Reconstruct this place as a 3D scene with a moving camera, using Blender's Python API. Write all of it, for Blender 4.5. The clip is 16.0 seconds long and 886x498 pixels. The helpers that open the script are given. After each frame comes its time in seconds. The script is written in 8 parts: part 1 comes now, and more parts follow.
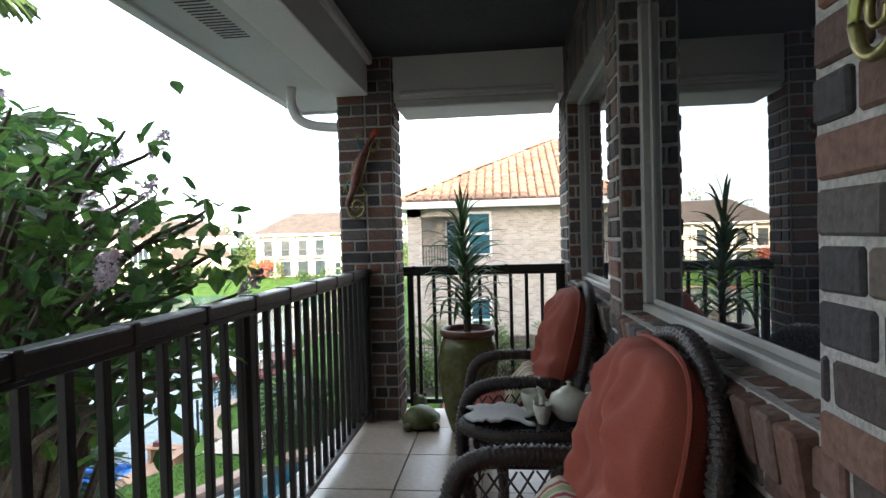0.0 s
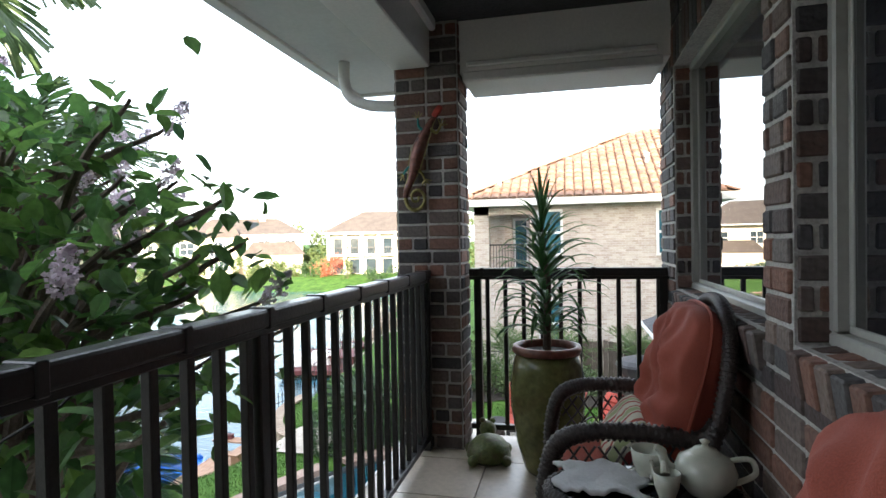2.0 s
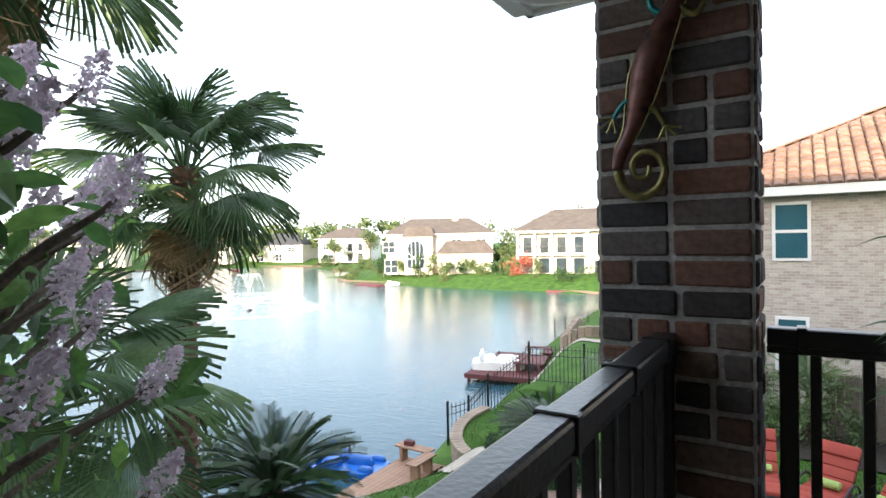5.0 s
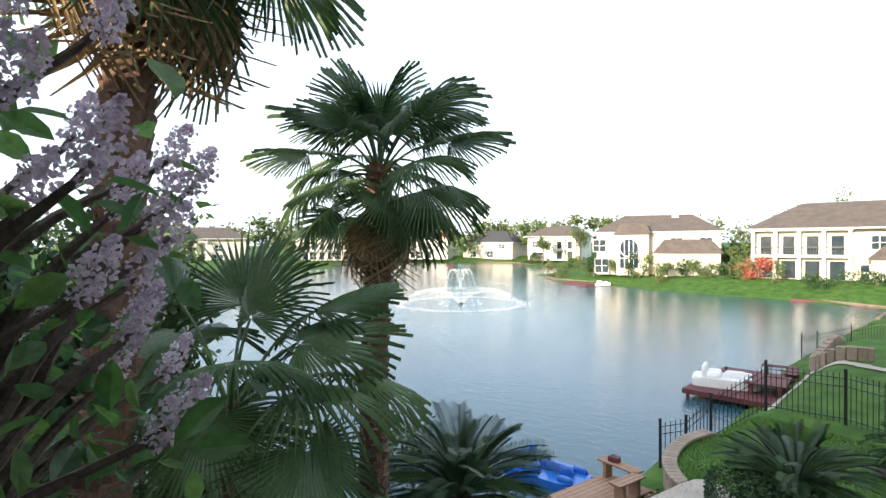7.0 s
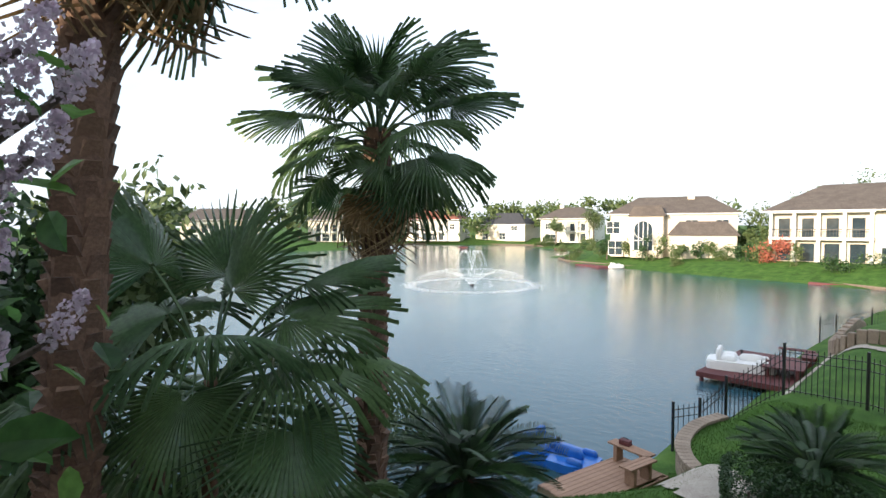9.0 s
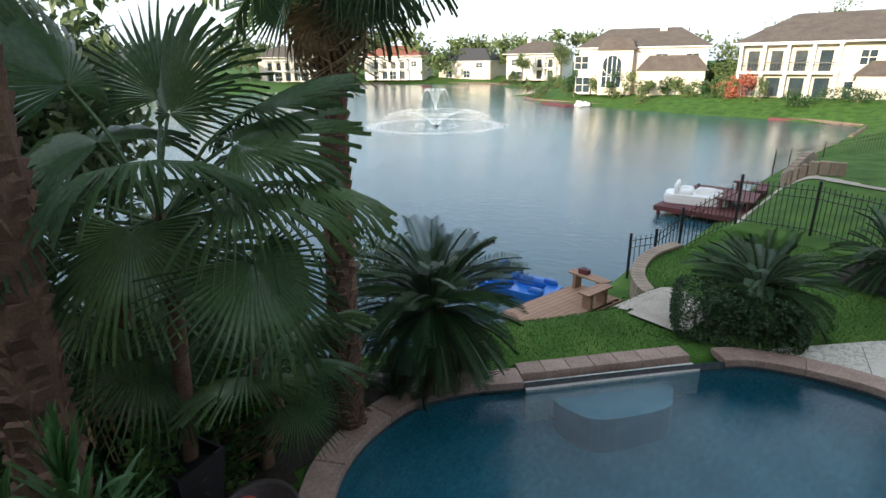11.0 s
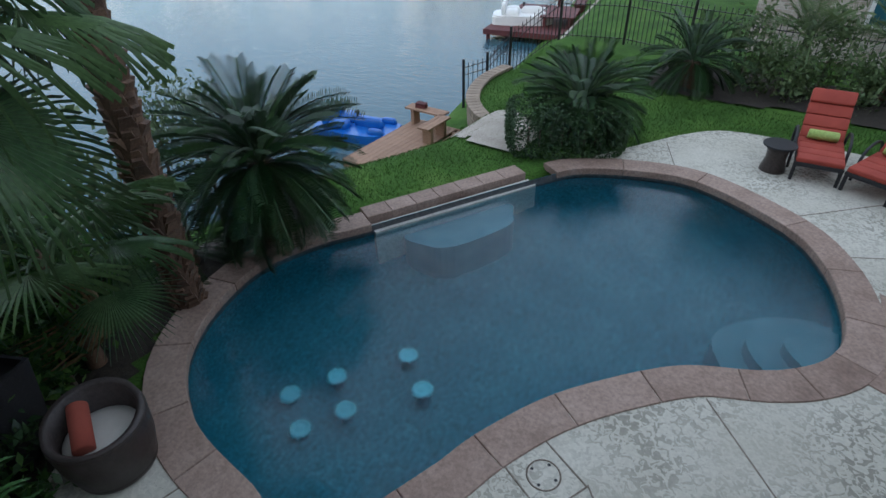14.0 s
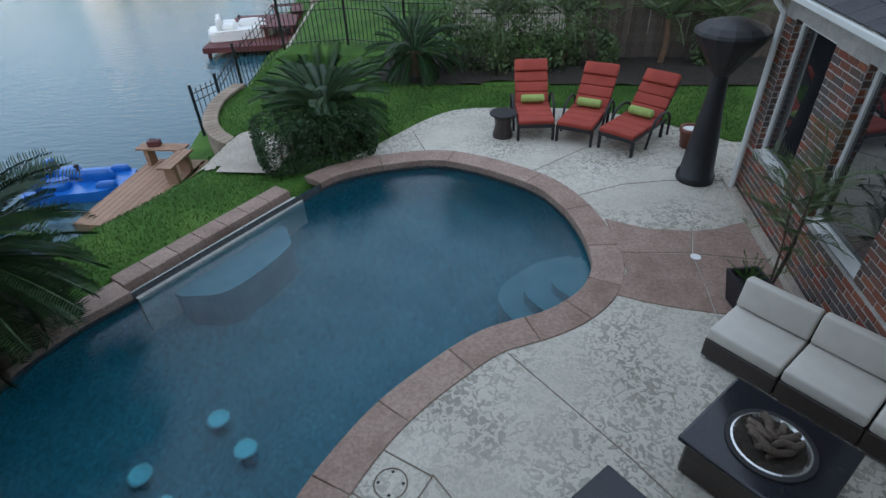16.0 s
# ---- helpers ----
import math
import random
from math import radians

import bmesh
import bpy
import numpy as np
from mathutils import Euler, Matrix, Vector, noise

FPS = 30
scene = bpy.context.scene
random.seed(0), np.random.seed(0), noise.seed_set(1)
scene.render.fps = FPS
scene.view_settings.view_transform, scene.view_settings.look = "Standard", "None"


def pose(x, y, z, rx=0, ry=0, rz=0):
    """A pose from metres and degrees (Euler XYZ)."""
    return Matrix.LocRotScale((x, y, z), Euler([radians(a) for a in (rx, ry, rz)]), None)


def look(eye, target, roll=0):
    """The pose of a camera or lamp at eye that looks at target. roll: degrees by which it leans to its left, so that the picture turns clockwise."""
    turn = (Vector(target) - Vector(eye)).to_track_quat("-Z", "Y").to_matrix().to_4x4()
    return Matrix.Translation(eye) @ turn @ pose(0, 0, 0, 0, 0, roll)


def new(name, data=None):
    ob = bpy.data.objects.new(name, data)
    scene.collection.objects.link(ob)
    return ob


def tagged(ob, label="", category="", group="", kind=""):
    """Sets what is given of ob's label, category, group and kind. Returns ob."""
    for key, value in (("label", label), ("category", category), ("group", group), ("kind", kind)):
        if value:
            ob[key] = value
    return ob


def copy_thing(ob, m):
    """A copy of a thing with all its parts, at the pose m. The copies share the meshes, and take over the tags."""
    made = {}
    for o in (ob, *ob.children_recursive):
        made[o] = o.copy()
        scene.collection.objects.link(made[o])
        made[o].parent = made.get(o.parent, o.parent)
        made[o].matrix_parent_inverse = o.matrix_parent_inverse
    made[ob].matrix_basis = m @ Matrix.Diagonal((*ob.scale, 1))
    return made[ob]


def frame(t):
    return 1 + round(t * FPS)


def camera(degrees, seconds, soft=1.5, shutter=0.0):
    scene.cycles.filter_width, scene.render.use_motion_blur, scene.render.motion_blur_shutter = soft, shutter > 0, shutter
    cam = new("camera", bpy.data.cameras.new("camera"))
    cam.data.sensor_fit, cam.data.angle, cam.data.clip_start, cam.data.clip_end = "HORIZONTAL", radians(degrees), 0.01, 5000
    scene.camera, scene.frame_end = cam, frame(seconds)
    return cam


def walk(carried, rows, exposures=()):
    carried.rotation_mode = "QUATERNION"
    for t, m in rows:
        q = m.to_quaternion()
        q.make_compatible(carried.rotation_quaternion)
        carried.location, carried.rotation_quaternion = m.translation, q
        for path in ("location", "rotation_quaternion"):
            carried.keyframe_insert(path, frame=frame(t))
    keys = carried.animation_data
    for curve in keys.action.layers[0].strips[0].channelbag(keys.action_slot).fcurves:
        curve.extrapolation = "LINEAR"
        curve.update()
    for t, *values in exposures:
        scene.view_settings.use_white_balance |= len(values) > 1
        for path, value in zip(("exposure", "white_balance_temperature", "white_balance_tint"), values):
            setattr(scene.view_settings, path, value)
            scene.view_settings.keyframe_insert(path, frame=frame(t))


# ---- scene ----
# ---- camera and walk ----
cam = camera(78.5, 16.0, 1.5, 0.0)
METRES, EYE, TILT, LEAN, TURN = 4.0, 1.243, 0.0, 0.0, 6.0
ROWS = [
    (0.0, 0.0, 0.0, 0.0, -0.03, -1.01, 1.5),
    (0.5, 0.0036, 0.0204, -0.0014, 2.14, -0.93, 1.27),
    (1.0, 0.0073, 0.0434, -0.003, 4.92, -0.86, 1.19),
    (1.5, 0.0014, 0.0875, -0.0053, 6.44, -0.83, 1.04),
    (2.0, -0.0102, 0.145, -0.0026, 7.01, -0.96, 1.04),
    (2.5, -0.0131, 0.2123, -0.0024, 7.24, -0.86, 1.19),
    (3.0, -0.0163, 0.2819, 0.0018, 7.77, -1.02, 1.23),
    (3.5, -0.0312, 0.3483, -0.0031, 10.91, -0.94, 1.21),
    (4.0, -0.0587, 0.4249, 0.0027, 14.56, -0.93, 1.12),
    (4.5, -0.0825, 0.4914, 0.0113, 19.33, -0.92, 1.15),
    (5.0, -0.1016, 0.5532, 0.0147, 26.93, -0.79, 1.0),
    (7.5, -0.1645, 0.7325, 0.0066, 50.84, -0.71, 0.43),
    (8.0, -0.1739, 0.7557, 0.0013, 51.39, -0.66, 0.47),
    (10.5, -0.2558, 0.8173, -0.0557, 46.4, -13.42, 0.67),
    (11.0, -0.2628, 0.8285, -0.0663, 46.28, -19.1, 0.69),
    (11.5, -0.2629, 0.848, -0.0822, 45.93, -22.77, 0.8),
    (12.0, -0.268, 0.868, -0.0991, 45.72, -25.71, 0.78),
    (12.5, -0.2744, 0.8842, -0.1148, 42.89, -28.43, 0.78),
    (13.0, -0.2839, 0.8929, -0.1261, 38.92, -31.75, 0.91),
    (13.5, -0.281, 0.9035, -0.1337, 34.88, -34.32, 1.08),
    (14.0, -0.2863, 0.9145, -0.1314, 28.52, -35.36, 1.16),
    (14.5, -0.2798, 0.9231, -0.1254, 20.54, -35.52, 1.47),
    (15.0, -0.2763, 0.9303, -0.1195, 13.16, -35.65, 1.81),
    (15.5, -0.268, 0.9411, -0.1163, 6.86, -35.8, 2.17),
    (16.0, -0.2686, 0.9448, -0.1169, 1.15, -35.89, 2.22),
]
EXPOSURES = [(0.0, 2.78, 6350, 10), (2.0, 2.8, 6350, 10), (3.5, 2.55, 6300, 10), (5.0, 2.15, 6250, 10), (8.0, 1.42, 6150, 10), (10.5, 1.25, 6200, 8), (12.5, 1.25, 5750, 7), (16.0, 1.25, 5750, 7)]
walk(cam, [(t, pose(0, 0, EYE, TILT, LEAN, TURN) @ pose(METRES * x, METRES * y, METRES * z, 90 + pitch, roll, yaw)) for t, x, y, z, yaw, pitch, roll in ROWS], EXPOSURES)

# ---- world, sun, exposure ----
SUN_ELEV, SUN_AZ = 11.0, 165.0  # degrees; azimuth clockwise from +y: low evening sun behind the house
world = bpy.data.worlds.new("sky")
scene.world = world
world.use_nodes = True
wn = world.node_tree
sky = wn.nodes.new("ShaderNodeTexSky")
sky.sky_type, sky.sun_disc = "NISHITA", False
sky.sun_elevation, sky.sun_rotation = radians(SUN_ELEV), radians(SUN_AZ)
sky.air_density, sky.dust_density, sky.ozone_density = 1.0, 2.5, 1.0
# thin bright haze and soft cloud over the clear sky
co = wn.nodes.new("ShaderNodeTexCoord")
cn = wn.nodes.new("ShaderNodeTexNoise")
cn.inputs["Scale"].default_value, cn.inputs["Detail"].default_value = 2.2, 7
mpp = wn.nodes.new("ShaderNodeMapping")
mpp.inputs["Scale"].default_value = (1, 1, 3.5)
wn.links.new(co.outputs["Generated"], mpp.inputs[0])
wn.links.new(mpp.outputs[0], cn.inputs["Vector"])
cr = wn.nodes.new("ShaderNodeMapRange")
for k, v in ((1, 0.35), (2, 0.7), (3, 0.45), (4, 0.95)):
    cr.inputs[k].default_value = v
wn.links.new(cn.outputs[0], cr.inputs[0])
mix = wn.nodes.new("ShaderNodeMix")
mix.data_type = "RGBA"
wn.links.new(cr.outputs[0], mix.inputs[0])
wn.links.new(sky.outputs[0], mix.inputs[6])
mix.inputs[7].default_value = (4.0, 4.25, 4.6, 1)
wn.links.new(mix.outputs[2], wn.nodes["Background"].inputs[0])
wn.nodes["Background"].inputs[1].default_value = 0.15
sun = new("sun", bpy.data.lights.new("sun", "SUN"))
sun.data.energy, sun.data.angle, sun.data.color = 3.6, radians(0.6), (1.0, 0.83, 0.62)
a, e = radians(SUN_AZ), radians(SUN_ELEV)
sun.matrix_world = look((0, 0, 0), (-math.sin(a) * math.cos(e), -math.cos(a) * math.cos(e), -math.sin(e)))

# ---- materials ----
def mat(name, colors, rough=0.6, scale=6.0, detail=5.0, bump=0.0, bump_scale=40.0, metal=0.0, rand=0.0, island=False, trans=0.0, spec=None, fine=0.25):
    """Principled surface: two or three colours mixed by coarse noise, a finer noise on top, bump, and a shift per object."""
    m = bpy.data.materials.new(name)
    m.use_nodes = True
    t = m.node_tree
    N, K = t.nodes, t.links
    b = N["Principled BSDF"]
    co = N.new("ShaderNodeTexCoord").outputs["Object"]
    n1 = N.new("ShaderNodeTexNoise")
    n1.inputs["Scale"].default_value, n1.inputs["Detail"].default_value = scale, detail
    K.new(co, n1.inputs["Vector"])
    r = N.new("ShaderNodeValToRGB")
    els = r.color_ramp.elements
    while len(els) < len(colors):
        els.new(0.5)
    for i, c in enumerate(colors):
        els[i].position = 0.3 + 0.4 * i / max(1, len(colors) - 1)
        els[i].color = (*c, 1)
    fac = n1.outputs[0]
    if rand or island:
        src = N.new("ShaderNodeNewGeometry").outputs["Random Per Island"] if island else N.new("ShaderNodeObjectInfo").outputs["Random"]
        mx = N.new("ShaderNodeMix")
        mx.inputs[0].default_value = rand or 0.6
        K.new(fac, mx.inputs[2])
        mr = N.new("ShaderNodeMapRange")
        mr.inputs[3].default_value, mr.inputs[4].default_value = 0.25, 0.75
        K.new(src, mr.inputs[0])
        K.new(mr.outputs[0], mx.inputs[3])
        fac = mx.outputs[0]
    K.new(fac, r.inputs[0])
    n2 = N.new("ShaderNodeTexNoise")
    n2.inputs["Scale"].default_value, n2.inputs["Detail"].default_value = bump_scale, 6
    K.new(co, n2.inputs["Vector"])
    hv = N.new("ShaderNodeMapRange")
    hv.inputs[1].default_value, hv.inputs[2].default_value = 0.3, 0.7
    hv.inputs[3].default_value, hv.inputs[4].default_value = 1 - fine, 1 + fine
    K.new(n2.outputs[0], hv.inputs[0])
    hs = N.new("ShaderNodeHueSaturation")
    K.new(r.outputs[0], hs.inputs["Color"])
    K.new(hv.outputs[0], hs.inputs["Value"])
    K.new(hs.outputs[0], b.inputs["Base Color"])
    b.inputs["Roughness"].default_value, b.inputs["Metallic"].default_value = rough, metal
    if spec is not None:
        b.inputs["Specular IOR Level"].default_value = spec
    if bump:
        bp = N.new("ShaderNodeBump")
        bp.inputs["Strength"].default_value, bp.inputs["Distance"].default_value = bump, 0.01
        K.new(n2.outputs[0], bp.inputs["Height"])
        K.new(bp.outputs[0], b.inputs["Normal"])
    if trans:  # thin leaves let light through
        tr = N.new("ShaderNodeBsdfTranslucent")
        K.new(hs.outputs[0], tr.inputs[0])
        ms = N.new("ShaderNodeMixShader")
        ms.inputs[0].default_value = trans
        K.new(b.outputs[0], ms.inputs[1])
        K.new(tr.outputs[0], ms.inputs[2])
        K.new(ms.outputs[0], N["Material Output"].inputs[0])
    return m


def glass(name, tint=(1, 1, 1), rough=0.0):
    m = bpy.data.materials.new(name)
    m.use_nodes = True
    b = m.node_tree.nodes["Principled BSDF"]
    b.inputs["Base Color"].default_value = (*tint, 1)
    b.inputs["Roughness"].default_value, b.inputs["Transmission Weight"].default_value, b.inputs["IOR"].default_value = rough, 1.0, 1.5
    return m


M_BRICK = mat("dark_mixed_brick", [(0.045, 0.042, 0.044), (0.1, 0.06, 0.048), (0.2, 0.095, 0.065), (0.11, 0.1, 0.095), (0.17, 0.12, 0.098), (0.075, 0.07, 0.07)], 0.85, 9, 6, 0.6, 60, rand=0.97)
M_MORTAR = mat("grey_mortar", [(0.34, 0.32, 0.3), (0.45, 0.43, 0.4)], 0.95, 8, 6, 0.6, 90)
M_TILE = mat("beige_ceramic_tile", [(0.42, 0.35, 0.28), (0.54, 0.46, 0.38)], 0.3, 3, 5, 0.08, 30, rand=0.3, fine=0.1)
M_GROUT = mat("tile_grout", [(0.16, 0.13, 0.1), (0.22, 0.18, 0.15)], 0.95, 12)
M_PAINT = mat("warm_white_painted_wood", [(0.72, 0.72, 0.69), (0.79, 0.78, 0.75)], 0.6, 1.5, 5, 0.05, 60, fine=0.05)
M_TRIM = mat("white_trim_paint", [(0.62, 0.62, 0.6), (0.7, 0.7, 0.68)], 0.5, 2, 5, 0.04, 60, fine=0.05)
M_SOFFIT = mat("vented_soffit", [(0.5, 0.51, 0.5), (0.58, 0.59, 0.57)], 0.6, 2, fine=0.05)
M_IRON = mat("black_painted_iron", [(0.012, 0.012, 0.013), (0.022, 0.021, 0.021)], 0.32, 6, 5, 0.12, 90)
M_FRAME = mat("window_frame_grey_beige", [(0.3, 0.3, 0.27), (0.37, 0.36, 0.33)], 0.45, 3, fine=0.06)
# near-black colour stands in for unlit rooms and hollow slots
M_DARK = mat("unlit_interior_black", [(0.03, 0.03, 0.032), (0.05, 0.047, 0.045)], 0.8, 1.0)
M_RATTAN = mat("dark_brown_wicker", [(0.025, 0.018, 0.016), (0.055, 0.04, 0.036)], 0.33, 30, 4, 0.5, 120)
M_CUSH = mat("rust_red_cushion_fabric", [(0.25, 0.048, 0.03), (0.31, 0.066, 0.04)], 0.85, 5, 6, 0.35, 300, fine=0.14)
M_REDCH = mat("orange_red_sling_cushion", [(0.26, 0.036, 0.022), (0.33, 0.05, 0.03)], 0.8, 4, 6, 0.3, 200, fine=0.12)
M_GREENP = mat("lime_green_pillow", [(0.27, 0.36, 0.09), (0.36, 0.46, 0.14)], 0.85, 6)
M_CREAM = mat("cream_cushion_canvas", [(0.5, 0.47, 0.42), (0.58, 0.55, 0.5)], 0.9, 4, 6, 0.2, 200, fine=0.08)
M_POT = mat("olive_glazed_pot", [(0.085, 0.09, 0.03), (0.14, 0.14, 0.05), (0.11, 0.08, 0.035)], 0.25, 5, 6, 0.1, 30)
M_POTRIM = mat("red_brown_pot_rim", [(0.15, 0.05, 0.035), (0.2, 0.07, 0.045)], 0.35, 8)
M_SOIL = mat("dark_soil", [(0.015, 0.011, 0.008), (0.038, 0.029, 0.02)], 0.95, 14, 8, 1.0, 60, fine=0.4)
M_LEAF = mat("strap_leaf_green", [(0.03, 0.085, 0.028), (0.055, 0.14, 0.04), (0.085, 0.18, 0.05)], 0.38, 4, 4, island=True, trans=0.2)
M_PALM = mat("fan_palm_green", [(0.05, 0.105, 0.045), (0.09, 0.155, 0.06), (0.13, 0.21, 0.075)], 0.36, 2.5, 4, rand=0.5, trans=0.32)
M_DEAD = mat("dry_palm_leaf", [(0.2, 0.13, 0.06), (0.32, 0.23, 0.12)], 0.8, 6, rand=0.4, trans=0.15)
M_MYRT = mat("crepe_myrtle_leaf", [(0.04, 0.095, 0.04), (0.085, 0.185, 0.05), (0.16, 0.29, 0.065)], 0.33, 5, 3, island=True, trans=0.6)
M_FLOWER = mat("lilac_petals", [(0.58, 0.47, 0.57), (0.7, 0.6, 0.68), (0.8, 0.73, 0.78)], 0.8, 30, 3, island=True, trans=0.3)
M_BARK = mat("palm_trunk_bark", [(0.06, 0.035, 0.025), (0.13, 0.075, 0.048), (0.2, 0.12, 0.075)], 0.9, 7, 8, 0.8, 40, rand=0.5)
M_TWIG = mat("grey_brown_branch", [(0.08, 0.06, 0.045), (0.14, 0.11, 0.085)], 0.85, 20, 6, 0.5, 80)
M_SAGO = mat("sago_palm_green", [(0.015, 0.04, 0.017), (0.03, 0.072, 0.024), (0.055, 0.105, 0.03)], 0.35, 5, 4, rand=0.5, trans=0.12)
M_HEDGE = mat("boxwood_leaf", [(0.012, 0.032, 0.012), (0.03, 0.07, 0.02), (0.05, 0.1, 0.025)], 0.5, 3, 3, island=True, trans=0.2)
M_SHRUB = mat("mixed_shrub_leaf", [(0.06, 0.1, 0.04), (0.1, 0.15, 0.055), (0.15, 0.19, 0.08)], 0.55, 2, 3, island=True, trans=0.25)
M_FARTREE = mat("far_tree_foliage", [(0.05, 0.085, 0.025), (0.09, 0.13, 0.04), (0.13, 0.16, 0.06)], 0.7, 1.2, 4, island=True, trans=0.25)
M_REDBUSH = mat("red_bougainvillea", [(0.4, 0.09, 0.06), (0.5, 0.14, 0.1), (0.25, 0.15, 0.05)], 0.7, 2, 3, island=True, trans=0.25)
M_GRASS = mat("lawn_grass", [(0.034, 0.078, 0.013), (0.055, 0.12, 0.02), (0.085, 0.155, 0.03)], 0.9, 1.3, 8, 1.0, 45, fine=0.45, spec=0.15)
M_BLADE = mat("grass_blades", [(0.038, 0.088, 0.015), (0.062, 0.128, 0.022), (0.095, 0.16, 0.035)], 0.7, 2, 3, island=True, trans=0.3)
M_DECK = mat("textured_cool_deck_concrete", [(0.46, 0.43, 0.36), (0.5, 0.47, 0.4), (0.55, 0.52, 0.45)], 0.85, 1.6, 8, 0.5, 30, fine=0.1)
M_COPING = mat("flagstone_coping_pink_tan", [(0.2, 0.13, 0.1), (0.28, 0.195, 0.155), (0.34, 0.245, 0.2)], 0.75, 3.5, 8, 0.35, 30, rand=0.45, fine=0.22)
M_WATERLINE = mat("dark_waterline_tile", [(0.05, 0.055, 0.06), (0.1, 0.1, 0.1)], 0.35, 12)
M_PEBBLE = mat("blue_pebble_pool_plaster", [(0.035, 0.17, 0.215), (0.06, 0.215, 0.26)], 0.7, 2.0, 8, 0.3, 26, fine=0.4)
M_STEP = mat("pale_pool_step_plaster", [(0.085, 0.22, 0.265), (0.12, 0.265, 0.31)], 0.7, 3, 8, 0.2, 60, fine=0.2)
M_LEDGE = mat("pale_grey_ledge_plaster", [(0.1, 0.22, 0.27), (0.15, 0.28, 0.32)], 0.7, 3, 8, 0.2, 60, fine=0.15)
M_WEIR = mat("pale_stone_weir", [(0.42, 0.4, 0.38), (0.5, 0.49, 0.47)], 0.5, 8, 6, 0.2, 40)
M_WOOD = mat("tan_dock_planks", [(0.26, 0.15, 0.095), (0.36, 0.22, 0.145)], 0.75, 5, 8, 0.3, 60, rand=0.4)
M_REDWOOD = mat("red_stained_dock_wood", [(0.085, 0.022, 0.024), (0.14, 0.034, 0.034)], 0.7, 5, 8, 0.3, 60, rand=0.4)
M_FENCEWOOD = mat("weathered_grey_fence_wood", [(0.07, 0.055, 0.045), (0.15, 0.12, 0.1)], 0.9, 4, 8, 0.5, 40, rand=0.5)
M_BLUE = mat("glossy_blue_boat_plastic", [(0.015, 0.1, 0.42), (0.025, 0.15, 0.5)], 0.25, 2, fine=0.06)
M_WHITE = mat("white_plastic", [(0.7, 0.7, 0.7), (0.78, 0.78, 0.77)], 0.4, 2, fine=0.04)
M_STONEW = mat("tan_retaining_block", [(0.2, 0.15, 0.11), (0.32, 0.25, 0.19)], 0.9, 6, 7, 0.5, 40, rand=0.5)
M_PATH = mat("pale_concrete_path", [(0.34, 0.29, 0.24), (0.44, 0.39, 0.33)], 0.9, 3, 8, 0.3, 50)
M_CLAY = mat("terracotta_roof_tile", [(0.12, 0.07, 0.05), (0.22, 0.13, 0.09), (0.3, 0.2, 0.14)], 0.8, 3, 6, 0.2, 30, rand=0.4, island=True)
M_SHINGLE = mat("dark_grey_shingle", [(0.03, 0.03, 0.034), (0.055, 0.055, 0.06)], 0.9, 2, 8, 0.5, 50, rand=0.4)
M_FARROOF = mat("brown_far_roof", [(0.075, 0.06, 0.052), (0.11, 0.09, 0.075)], 0.9, 1.0, 6, 0.3, 8)
M_REDROOF = mat("red_far_roof", [(0.2, 0.075, 0.05), (0.27, 0.1, 0.07)], 0.9, 1.0)
M_STUCCO = mat("cream_stucco", [(0.55, 0.49, 0.4), (0.64, 0.58, 0.49)], 0.9, 0.6, 5, 0.1, 6, fine=0.06)
M_STUCCOW = mat("white_stucco", [(0.66, 0.64, 0.58), (0.74, 0.72, 0.67)], 0.9, 0.6, 5, 0.1, 6, fine=0.05)
M_FARGLASS = mat("dark_window_glass", [(0.02, 0.03, 0.04), (0.04, 0.06, 0.075)], 0.08, 1.0, fine=0.05)
M_TEALGLASS = mat("teal_shaded_window_glass", [(0.02, 0.075, 0.1), (0.03, 0.1, 0.125)], 0.12, 1.0, fine=0.05)
M_BLACKVINYL = mat("black_vinyl_cover", [(0.01, 0.0095, 0.012), (0.018, 0.017, 0.02)], 0.55, 6, 5, 0.2, 40)
M_CHROME = mat("brushed_steel", [(0.5, 0.5, 0.5), (0.6, 0.6, 0.6)], 0.25, 10, metal=1.0, fine=0.05)
M_BLACKGL = mat("black_gloss_table", [(0.01, 0.011, 0.016), (0.016, 0.017, 0.024)], 0.12, 3, fine=0.05)
M_LOG = mat("ceramic_fire_logs", [(0.04, 0.03, 0.022), (0.16, 0.12, 0.09)], 0.9, 14, 8, 0.9, 40, rand=0.4)
M_CERAM = mat("pale_green_white_ceramic", [(0.46, 0.47, 0.38), (0.56, 0.56, 0.47)], 0.18, 9, fine=0.06)
M_CLOTH = mat("white_linen", [(0.55, 0.55, 0.55), (0.62, 0.62, 0.62)], 0.9, 6, 5, 0.15, 120, fine=0.06)
M_FROG = mat("mossy_green_ceramic", [(0.05, 0.08, 0.02), (0.11, 0.13, 0.04), (0.09, 0.065, 0.04)], 0.45, 14, 6, 0.4, 60)
M_GLASS = glass("clear_glass")
M_BULB = mat("thin_clear_bulb_glass", [(0.8, 0.85, 0.85), (0.85, 0.9, 0.9)], 0.04, 2, fine=0.02)
M_BULB.node_tree.nodes["Principled BSDF"].inputs["Alpha"].default_value = 0.16
M_STREAM = mat("fountain_spray", [(0.75, 0.8, 0.85), (0.85, 0.88, 0.9)], 0.5, 4, trans=0.5)


